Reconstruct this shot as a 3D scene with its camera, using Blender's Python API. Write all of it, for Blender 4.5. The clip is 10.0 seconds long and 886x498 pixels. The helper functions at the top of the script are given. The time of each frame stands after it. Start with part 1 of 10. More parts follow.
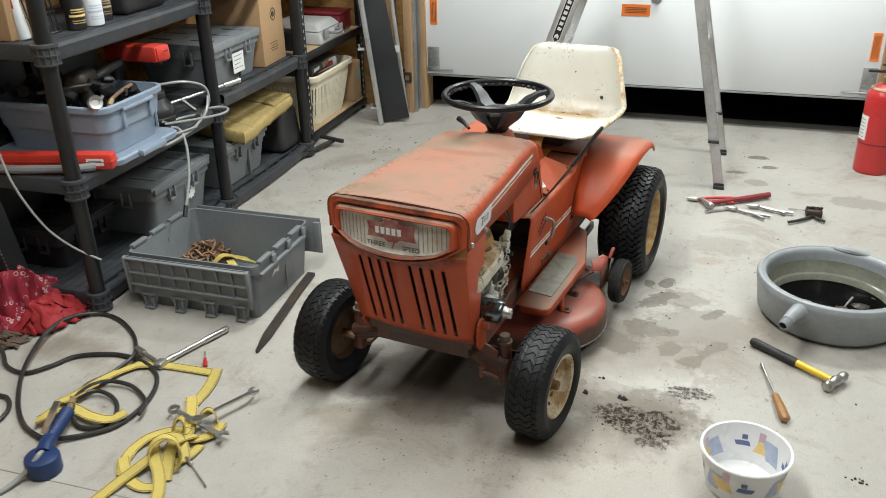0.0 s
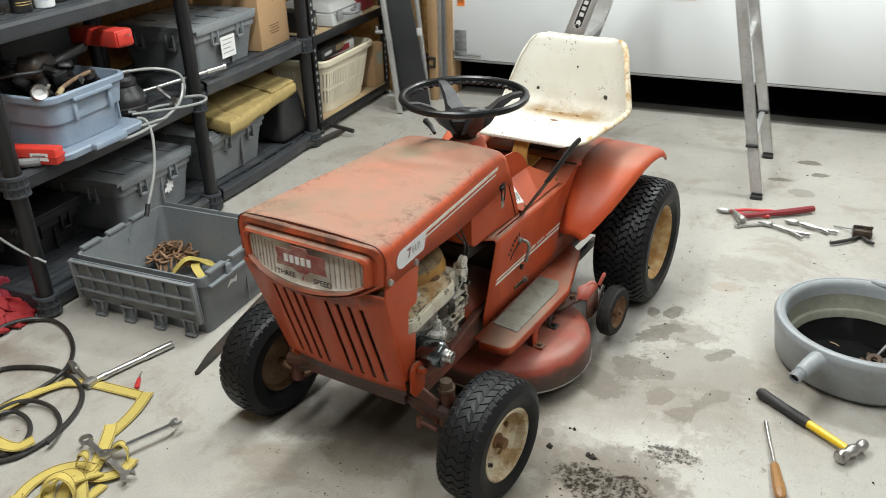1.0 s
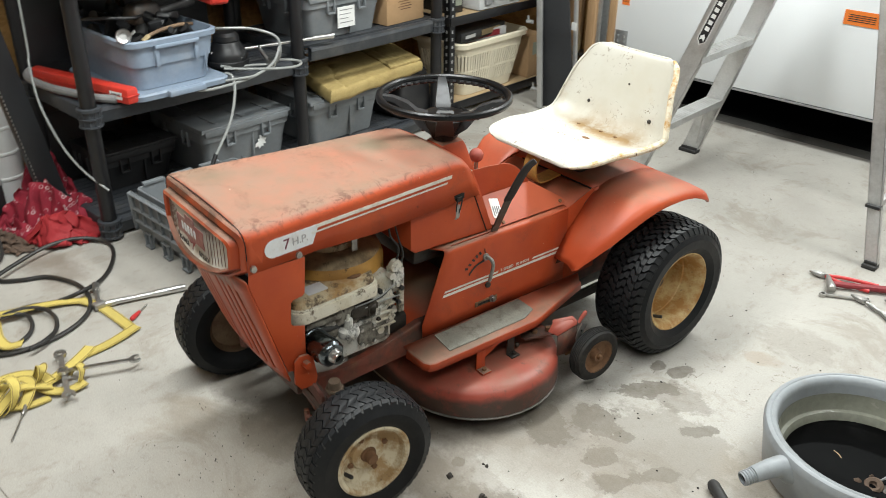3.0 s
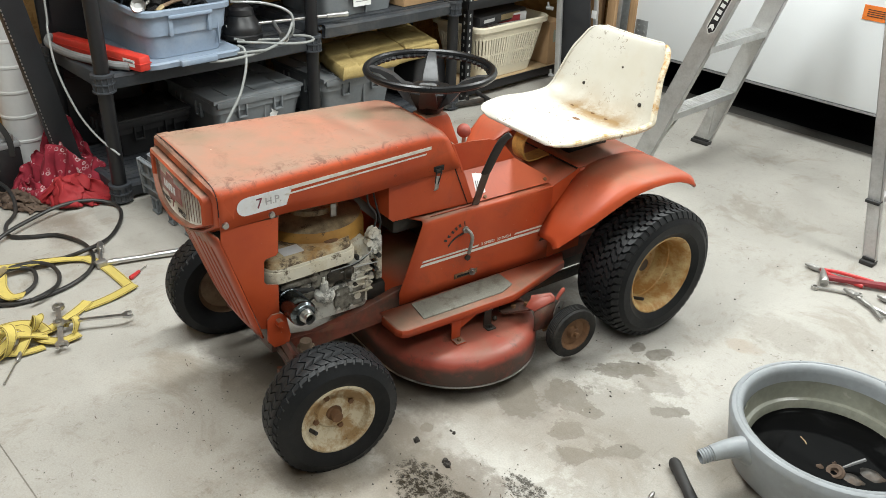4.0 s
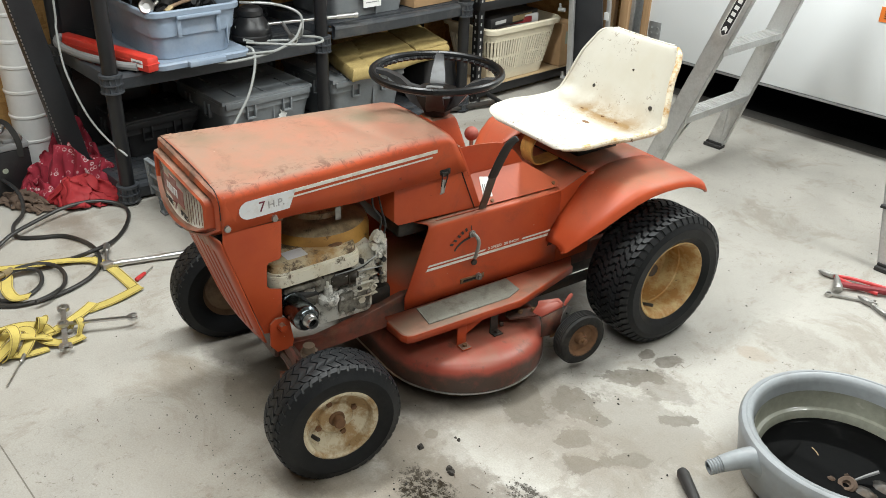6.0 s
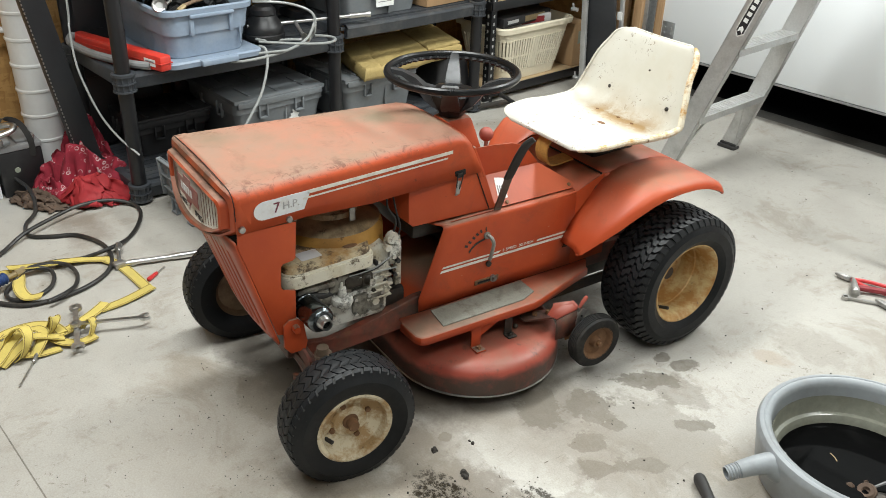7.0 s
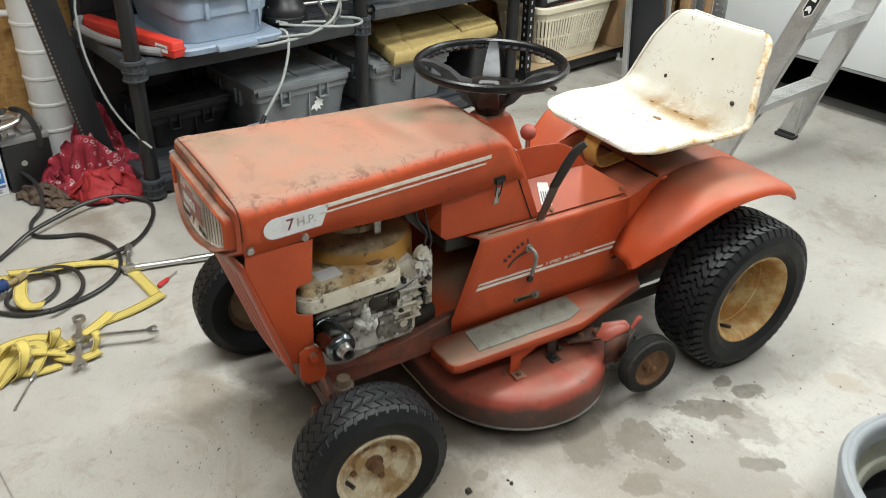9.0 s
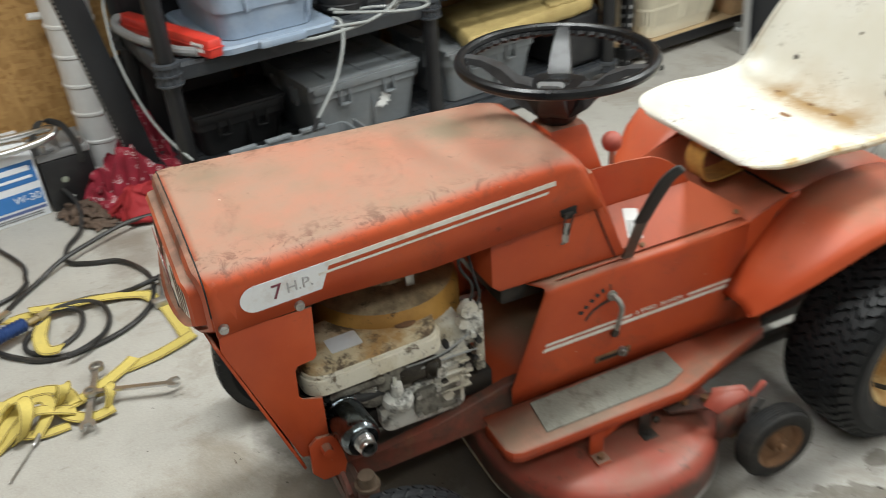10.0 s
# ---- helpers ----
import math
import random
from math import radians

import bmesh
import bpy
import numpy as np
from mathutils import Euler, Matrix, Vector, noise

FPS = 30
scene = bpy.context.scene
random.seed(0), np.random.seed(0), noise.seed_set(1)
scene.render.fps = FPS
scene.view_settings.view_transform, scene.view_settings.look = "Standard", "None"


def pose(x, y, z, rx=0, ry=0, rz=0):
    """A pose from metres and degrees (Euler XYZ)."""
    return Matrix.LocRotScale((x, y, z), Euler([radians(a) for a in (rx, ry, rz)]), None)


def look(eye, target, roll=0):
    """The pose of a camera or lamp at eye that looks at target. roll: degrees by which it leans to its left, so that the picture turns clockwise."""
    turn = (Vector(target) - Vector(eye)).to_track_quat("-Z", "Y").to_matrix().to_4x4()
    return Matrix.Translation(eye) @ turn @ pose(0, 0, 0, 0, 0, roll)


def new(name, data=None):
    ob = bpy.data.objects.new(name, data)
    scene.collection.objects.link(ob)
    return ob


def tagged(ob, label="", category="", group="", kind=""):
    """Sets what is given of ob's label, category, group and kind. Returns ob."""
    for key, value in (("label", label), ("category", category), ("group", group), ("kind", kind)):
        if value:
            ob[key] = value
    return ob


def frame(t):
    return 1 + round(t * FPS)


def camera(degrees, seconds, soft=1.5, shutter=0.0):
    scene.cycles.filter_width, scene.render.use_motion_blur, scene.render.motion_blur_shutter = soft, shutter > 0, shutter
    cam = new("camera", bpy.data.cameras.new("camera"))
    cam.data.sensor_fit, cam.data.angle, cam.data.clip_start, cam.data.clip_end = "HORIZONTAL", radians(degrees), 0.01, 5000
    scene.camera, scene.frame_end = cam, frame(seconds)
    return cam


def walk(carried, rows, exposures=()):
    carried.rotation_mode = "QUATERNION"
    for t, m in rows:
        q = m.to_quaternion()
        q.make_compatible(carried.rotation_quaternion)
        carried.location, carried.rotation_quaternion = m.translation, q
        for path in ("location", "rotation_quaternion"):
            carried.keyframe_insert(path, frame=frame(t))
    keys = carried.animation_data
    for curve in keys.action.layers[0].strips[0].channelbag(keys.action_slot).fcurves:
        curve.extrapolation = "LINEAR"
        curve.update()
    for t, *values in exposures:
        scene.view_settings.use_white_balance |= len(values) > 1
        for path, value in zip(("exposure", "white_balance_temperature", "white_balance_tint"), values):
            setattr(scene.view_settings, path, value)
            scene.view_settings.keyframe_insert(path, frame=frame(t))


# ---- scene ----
cam = camera(54.7, 10.0, 0.5, 0.5)
PATH = [
    (0, (0.023, 0.058, 1.536), (-0.525, 1.779, 0.676), -1.2),
    (0.5, (0.133, 0.291, 1.494), (-0.495, 1.974, 0.616), -1.0),
    (1, (0.24, 0.53, 1.498), (-0.476, 2.162, 0.592), -1.7),
    (1.5, (0.454, 0.71, 1.49), (-0.447, 2.221, 0.539), -1.6),
    (2, (0.577, 0.872, 1.485), (-0.402, 2.325, 0.52), -1.4),
    (2.5, (0.672, 0.998, 1.507), (-0.381, 2.407, 0.555), -1.0),
    (2.7, (0.748, 1.027, 1.508), (-0.378, 2.385, 0.567), -0.3),
    (3.8, (1.011, 1.116, 1.476), (-0.252, 2.338, 0.522), 2.2),
    (4, (1.018, 1.126, 1.479), (-0.245, 2.347, 0.523), 2.1),
    (4.5, (1.017, 1.147, 1.476), (-0.256, 2.358, 0.521), 2.1),
    (5, (1.017, 1.16, 1.475), (-0.264, 2.363, 0.52), 2.0),
    (5.5, (1.015, 1.16, 1.475), (-0.268, 2.36, 0.52), 2.0),
    (7, (0.984, 1.159, 1.47), (-0.312, 2.344, 0.513), 2.0),
    (7.5, (0.96, 1.175, 1.469), (-0.354, 2.329, 0.499), 1.7),
    (8, (0.929, 1.195, 1.459), (-0.402, 2.318, 0.476), 1.3),
    (8.5, (0.909, 1.223, 1.454), (-0.429, 2.333, 0.464), 1.2),
    (9, (0.778, 1.323, 1.432), (-0.541, 2.437, 0.422), 1.2),
    (9.5, (0.612, 1.469, 1.414), (-0.69, 2.578, 0.378), -0.3),
    (10, (0.5, 1.7, 1.327), (-0.956, 2.576, 0.273), -4.5),
]
walk(cam, [(t, look(eye, target, roll)) for t, eye, target, roll in PATH], [(0.0, -0.12), (1.0, -0.07), (2.5, 0.04), (4.0, 0.07), (8.5, 0.07), (9.5, 0.0), (10.0, -0.06)])

# ---- light: shop lights on the ceiling of a closed garage at night ----
world = bpy.data.worlds.new("night")
scene.world = world
world.use_nodes = True
wn = world.node_tree.nodes
wn["Background"].inputs["Color"].default_value = (0.020, 0.021, 0.024, 1)
wn["Background"].inputs["Strength"].default_value = 0.12


def shop_lamp(x, y, z, sx, sy, watts, kelvin_rgb):
    d = bpy.data.lights.new("tube_light", "AREA")
    d.shape, d.size, d.size_y, d.energy, d.color = "RECTANGLE", sx, sy, watts, kelvin_rgb
    o = new("tube_light", d)
    o.matrix_world = pose(x, y, z)
    return o


LAMP_RGB = (0.955, 1.0, 0.985)
shop_lamp(0.10, 4.40, 2.58, 1.8, 0.30, 81, LAMP_RGB)
shop_lamp(-0.95, 2.08, 2.58, 0.30, 2.4, 93, LAMP_RGB)
shop_lamp(1.25, 1.75, 2.58, 0.30, 2.4, 37, LAMP_RGB)

# ---- building helpers ----


def link_mesh(name, bm, materials, parent=None, smooth=35.0):
    """One mesh object out of a bmesh. smooth: degrees under which an edge is shaded round."""
    bmesh.ops.recalc_face_normals(bm, faces=bm.faces[:])
    me = bpy.data.meshes.new(name)
    bm.to_mesh(me)
    bm.free()
    for m in materials if isinstance(materials, (list, tuple)) else [materials]:
        me.materials.append(m)
    me.polygons.foreach_set("use_smooth", [smooth > 0] * len(me.polygons))
    if smooth > 0:
        me.set_sharp_from_angle(angle=radians(smooth))
    ob = new(name, me)
    ob.parent = parent
    return ob


def part(name, bm, material, parent, label="", smooth=35.0):
    ob = link_mesh(name, bm, material, parent, smooth)
    return tagged(ob, label) if label else ob


def thing(name, label, category, m=None, group="", kind=""):
    """An Empty at the base of a thing made of parts."""
    ob = new(name)
    ob.empty_display_size = 0.1
    ob.matrix_world = m or Matrix.Identity(4)
    return tagged(ob, label, category, group, kind)


def box(bm, c, s, bevel=0.0, m=None, segs=2):
    """A block with centre c and size s, its edges rounded by bevel."""
    made = bmesh.ops.create_cube(bm, size=1.0)["verts"]
    for v in made:
        v.co = Vector((c[0] + v.co.x * s[0], c[1] + v.co.y * s[1], c[2] + v.co.z * s[2]))
    if bevel:
        edges = list({e for v in made for e in v.link_edges})
        out = bmesh.ops.bevel(bm, geom=edges, offset=min(bevel, 0.49 * min(s)), segments=segs, affect="EDGES", profile=0.5)
        made = list({v for f in out["faces"] for v in f.verts} | {v for v in made if v.is_valid})
    if m is not None:
        bmesh.ops.transform(bm, matrix=m, verts=made)
    return made


def frustum(bm, c, bottom, top, h, bevel=0.0, segs=2, m=None):
    """A block that widens from bottom (x, y) to top (x, y) sizes, standing on c."""
    made = bmesh.ops.create_cube(bm, size=1.0)["verts"]
    for v in made:
        s = top if v.co.z > 0 else bottom
        v.co = Vector((c[0] + v.co.x * s[0], c[1] + v.co.y * s[1], c[2] + (v.co.z + 0.5) * h))
    if bevel:
        edges = list({e for v in made for e in v.link_edges})
        out = bmesh.ops.bevel(bm, geom=edges, offset=bevel, segments=segs, affect="EDGES", profile=0.5)
        made = list({v for f in out["faces"] for v in f.verts} | {v for v in made if v.is_valid})
    if m is not None:
        bmesh.ops.transform(bm, matrix=m, verts=made)
    return made


def frame_of(d):
    d = Vector(d).normalized()
    a = Vector((0, 0, 1)) if abs(d.z) < 0.9 else Vector((1, 0, 0))
    u = d.cross(a).normalized()
    return u, d.cross(u).normalized()


def rod(bm, a, b, r, r2=None, n=12, cap=True):
    """A round bar from a to b."""
    a, b = Vector(a), Vector(b)
    u, w = frame_of(b - a)
    r2 = r if r2 is None else r2
    rings = []
    for p, rr in ((a, r), (b, r2)):
        rings.append([bm.verts.new(p + (u * math.cos(6.28318 * i / n) + w * math.sin(6.28318 * i / n)) * rr) for i in range(n)])
    for i in range(n):
        bm.faces.new((rings[0][i], rings[0][(i + 1) % n], rings[1][(i + 1) % n], rings[1][i]))
    if cap:
        bm.faces.new(rings[0][::-1])
        bm.faces.new(rings[1])
    return rings[0] + rings[1]


def turned(bm, profile, origin=(0, 0, 0), axis=(0, 0, 1), n=32, closed=False):
    """A body of revolution: profile of (radius, height along the axis)."""
    o, ax = Vector(origin), Vector(axis).normalized()
    u, w = frame_of(ax)
    rings = []
    for r, h in profile:
        if r < 1e-5:
            rings.append([bm.verts.new(o + ax * h)])
        else:
            rings.append([bm.verts.new(o + ax * h + (u * math.cos(2 * math.pi * i / n) + w * math.sin(2 * math.pi * i / n)) * r) for i in range(n)])
    pairs = list(zip(rings, rings[1:])) + ([(rings[-1], rings[0])] if closed else [])
    for p, q in pairs:
        for i in range(n):
            j = (i + 1) % n
            if len(p) == 1 and len(q) == 1:
                continue
            if len(p) == 1:
                bm.faces.new((p[0], q[i], q[j]))
            elif len(q) == 1:
                bm.faces.new((p[i], p[j], q[0]))
            else:
                bm.faces.new((p[i], p[j], q[j], q[i]))


def smooth_path(pts, steps=8, closed=False):
    """Catmull-Rom points along a chain of points."""
    pts = [Vector(p) for p in pts]
    n, out = len(pts), []
    for i in range(n if closed else n - 1):
        if closed:
            p0, p1, p2, p3 = pts[i - 1], pts[i], pts[(i + 1) % n], pts[(i + 2) % n]
        else:
            p0, p1, p2, p3 = pts[max(i - 1, 0)], pts[i], pts[i + 1], pts[min(i + 2, n - 1)]
        for k in range(steps):
            t = k / steps
            out.append(0.5 * (2 * p1 + (p2 - p0) * t + (2 * p0 - 5 * p1 + 4 * p2 - p3) * t * t + (3 * p1 - p0 - 3 * p2 + p3) * t ** 3))
    if not closed:
        out.append(pts[-1].copy())
    return out


def tube(bm, pts, r, n=8, closed=False, cap=True):
    """A round hose or wire along points."""
    pts = [Vector(p) for p in pts]
    rings, u = [], None
    for i, p in enumerate(pts):
        a = pts[i - 1] if (i or closed) else p
        b = pts[(i + 1) % len(pts)] if (i < len(pts) - 1 or closed) else p
        d = (b - a).normalized()
        if u is None:
            u, _ = frame_of(d)
        u = (u - d * u.dot(d)).normalized()
        w = d.cross(u)
        rr = r[i] if isinstance(r, (list, tuple)) else r
        rings.append([bm.verts.new(p + (u * math.cos(2 * math.pi * k / n) + w * math.sin(2 * math.pi * k / n)) * rr) for k in range(n)])
    for p, q in list(zip(rings, rings[1:])) + ([(rings[-1], rings[0])] if closed else []):
        for k in range(n):
            j = (k + 1) % n
            bm.faces.new((p[k], p[j], q[j], q[k]))
    if cap and not closed:
        bm.faces.new(rings[0][::-1])
        bm.faces.new(rings[-1])


def ribbon(bm, pts, width, thick, twist=None, across=None):
    """A flat strap along points; across: the direction of its width, or sideways by default. twist: degrees at each point."""
    pts = [Vector(p) for p in pts]
    rings = []
    for i, p in enumerate(pts):
        d = (pts[min(i + 1, len(pts) - 1)] - pts[max(i - 1, 0)]).normalized()
        s = Vector(across) if across is not None else d.cross(Vector((0, 0, 1)))
        if s.length < 1e-4:
            s = Vector((1, 0, 0))
        s = (s - d * s.dot(d)).normalized()
        if twist:
            s = Matrix.Rotation(radians(twist[i]), 3, d) @ s
        up = s.cross(d).normalized()
        w, h = s * width / 2, up * thick / 2
        rings.append([bm.verts.new(p - w - h), bm.verts.new(p + w - h), bm.verts.new(p + w + h), bm.verts.new(p - w + h)])
    for a, b in zip(rings, rings[1:]):
        for k in range(4):
            bm.faces.new((a[k], a[(k + 1) % 4], b[(k + 1) % 4], b[k]))
    bm.faces.new(rings[0][::-1])
    bm.faces.new(rings[-1])


def oval(bm, pts, wide, thick, across, n=10):
    """A bar of oval section along points; wide and thick: full sizes at each point."""
    pts = [Vector(p) for p in pts]
    rings = []
    for i, p in enumerate(pts):
        d = (pts[min(i + 1, len(pts) - 1)] - pts[max(i - 1, 0)]).normalized()
        u = Vector(across)
        u = (u - d * u.dot(d)).normalized()
        w = d.cross(u)
        rings.append([bm.verts.new(p + u * (wide[i] / 2 * math.cos(2 * math.pi * k / n)) + w * (thick[i] / 2 * math.sin(2 * math.pi * k / n))) for k in range(n)])
    for a, b in zip(rings, rings[1:]):
        for k in range(n):
            bm.faces.new((a[k], a[(k + 1) % n], b[(k + 1) % n], b[k]))
    bm.faces.new(rings[0][::-1])
    bm.faces.new(rings[-1])


def sheet(bm, rows, close=False):
    """A grid of points (rows of equal length) as a surface."""
    vs = [[bm.verts.new(Vector(p)) for p in row] for row in rows]
    for a, b in zip(vs, vs[1:]):
        m = len(a)
        for k in range(m if close else m - 1):
            bm.faces.new((a[k], a[(k + 1) % m], b[(k + 1) % m], b[k]))
    return vs


def plate(bm, outline, thick, m, bevel=0.0):
    """A flat polygon of (u, v) points, given a thickness, laid by the matrix m (u along x, v along y, thickness along z)."""
    lo = [bm.verts.new(Vector((u, v, 0))) for u, v in outline]
    hi = [bm.verts.new(Vector((u, v, thick))) for u, v in outline]
    n = len(outline)
    faces = [bm.faces.new(lo[::-1]), bm.faces.new(hi)]
    for i in range(n):
        faces.append(bm.faces.new((lo[i], lo[(i + 1) % n], hi[(i + 1) % n], hi[i])))
    verts = lo + hi
    if bevel:
        top = [e for e in faces[1].edges]
        out = bmesh.ops.bevel(bm, geom=top, offset=bevel, segments=2, affect="EDGES", profile=0.5)
        verts = list({v for f in out["faces"] for v in f.verts} | {v for v in verts if v.is_valid})
    bmesh.ops.transform(bm, matrix=m, verts=verts)
    return verts


def basis(o, x, y):
    """A matrix with origin o, x along x, y as near y as may be."""
    x = Vector(x).normalized()
    z = x.cross(Vector(y)).normalized()
    y = z.cross(x)
    return Matrix(((x.x, y.x, z.x, o[0]), (x.y, y.y, z.y, o[1]), (x.z, y.z, z.z, o[2]), (0, 0, 0, 1)))


def solid(ob, thick, offset=-1.0):
    md = ob.modifiers.new("thickness", "SOLIDIFY")
    md.thickness, md.offset = thick, offset
    return ob


def round_rect(w, h, r, n=5):
    pts = []
    for cx, cy, a0 in ((w / 2 - r, h / 2 - r, 0), (-w / 2 + r, h / 2 - r, 90), (-w / 2 + r, -h / 2 + r, 180), (w / 2 - r, -h / 2 + r, 270)):
        for i in range(n + 1):
            a = radians(a0 + 90 * i / n)
            pts.append((cx + r * math.cos(a), cy + r * math.sin(a)))
    return pts


def words(text, size, m, material, parent, name="lettering", label="", extrude=0.0006, align="CENTER"):
    """Lettering in the built-in font, as a mesh."""
    c = bpy.data.curves.new(name, "FONT")
    c.body, c.size, c.extrude, c.align_x, c.align_y = text, size, extrude, align, "CENTER"
    tmp = bpy.data.objects.new(name, c)
    scene.collection.objects.link(tmp)
    me = bpy.data.meshes.new_from_object(tmp.evaluated_get(bpy.context.evaluated_depsgraph_get()))
    bpy.data.objects.remove(tmp)
    bpy.data.curves.remove(c)
    me.transform(m)
    me.materials.append(material)
    ob = new(name, me)
    ob.parent = parent
    return tagged(ob, label) if label else ob

# ---- materials ----
class Nodes:
    """Short ways to wire a node material."""

    def __init__(self, name):
        self.m = bpy.data.materials.new(name)
        self.m.use_nodes = True
        self.t = self.m.node_tree
        self.b = self.t.nodes["Principled BSDF"]
        self.co = self.t.nodes.new("ShaderNodeTexCoord").outputs["Object"]

    def add(self, kind, **inputs):
        n = self.t.nodes.new(kind)
        for k, v in inputs.items():
            self.put(n.inputs[k.replace("_", " ")], v)
        return n

    def put(self, socket, v):
        if isinstance(v, bpy.types.NodeSocket):
            self.t.links.new(v, socket)
        elif isinstance(v, (tuple, list)) and len(v) == 3 and len(socket.default_value) == 4:
            socket.default_value = (*v, 1)
        else:
            socket.default_value = v

    def noise(self, scale, detail=6.0, rough=0.6, distortion=0.0, co=None):
        return self.add("ShaderNodeTexNoise", Vector=co or self.co, Scale=scale, Detail=detail, Roughness=rough, Distortion=distortion).outputs["Fac"]

    def voronoi(self, scale, co=None):
        return self.add("ShaderNodeTexVoronoi", Vector=co or self.co, Scale=scale).outputs["Distance"]

    def ramp(self, v, lo, hi, a=0.0, b=1.0):
        n = self.add("ShaderNodeMapRange", Value=v)
        for k, x in (("From Min", lo), ("From Max", hi), ("To Min", a), ("To Max", b)):
            self.put(n.inputs[k], x)
        return n.outputs["Result"]

    def math(self, op, a, b=0.0):
        n = self.t.nodes.new("ShaderNodeMath")
        n.operation = op
        self.put(n.inputs[0], a)
        self.put(n.inputs[1], b)
        return n.outputs[0]

    def mix(self, f, a, b):
        n = self.t.nodes.new("ShaderNodeMix")
        n.data_type = "RGBA"
        self.put(n.inputs["Factor"], f)
        self.put(n.inputs["A"], a)
        self.put(n.inputs["B"], b)
        return n.outputs["Result"]

    def scaled(self, x, y, z, co=None):
        n = self.add("ShaderNodeMapping", Vector=co or self.co)
        n.inputs["Scale"].default_value = (x, y, z)
        return n.outputs["Vector"]

    def bump(self, height, strength=0.3, distance=0.002, before=None):
        n = self.add("ShaderNodeBump", Height=height, Strength=strength, Distance=distance)
        if before:
            self.put(n.inputs["Normal"], before)
        return n.outputs["Normal"]

    def upward(self):
        g = self.t.nodes.new("ShaderNodeNewGeometry")
        s = self.add("ShaderNodeSeparateXYZ", Vector=g.outputs["Normal"])
        return s.outputs["Z"]

    def done(self, color, rough=0.5, metal=0.0, normal=None, spec=None, coat=0.0):
        self.put(self.b.inputs["Base Color"], color)
        self.put(self.b.inputs["Roughness"], rough)
        self.put(self.b.inputs["Metallic"], metal)
        if normal:
            self.put(self.b.inputs["Normal"], normal)
        if spec is not None:
            self.put(self.b.inputs["Specular IOR Level"], spec)
        if coat:
            self.put(self.b.inputs["Coat Weight"], coat)
        return self.m


def surface(name, color, vary=0.25, rough=0.5, metal=0.0, grain=60.0, blotch=4.0, bump=0.15, dirt=None, dirt_amount=0.5, dirt_from=0.5, spec=None, rough_vary=0.12, tint=True):
    """A common surface: colour that varies at two scales, dirt in patches, fine relief."""
    k = Nodes(name)
    fine, large = k.noise(grain, 5.0), k.noise(blotch, 4.0)
    dark = tuple(c * (1 - vary) for c in color)
    light = tuple(min(1.0, c * (1 + vary * 0.7)) for c in color)
    both = k.math("ADD", k.math("MULTIPLY", fine, 0.5), k.math("MULTIPLY", large, 0.5))
    col = k.mix(k.ramp(both, 0.33, 0.67), dark, light)
    if dirt:
        mask = k.math("MULTIPLY", k.ramp(k.noise(blotch * 2.3, 8.0, 0.7), dirt_from, dirt_from + 0.16), dirt_amount)
        col = k.mix(mask, col, dirt)
    if tint:
        rnd = k.add("ShaderNodeObjectInfo").outputs["Random"]
        h = k.add("ShaderNodeHueSaturation", Color=col, Value=k.ramp(rnd, 0, 1, 0.93, 1.07))
        col = h.outputs["Color"]
    r = k.ramp(large, 0.3, 0.7, max(0.02, rough - rough_vary), min(1.0, rough + rough_vary))
    return k.done(col, r, metal, k.bump(fine, bump, 0.001) if bump else None, spec)


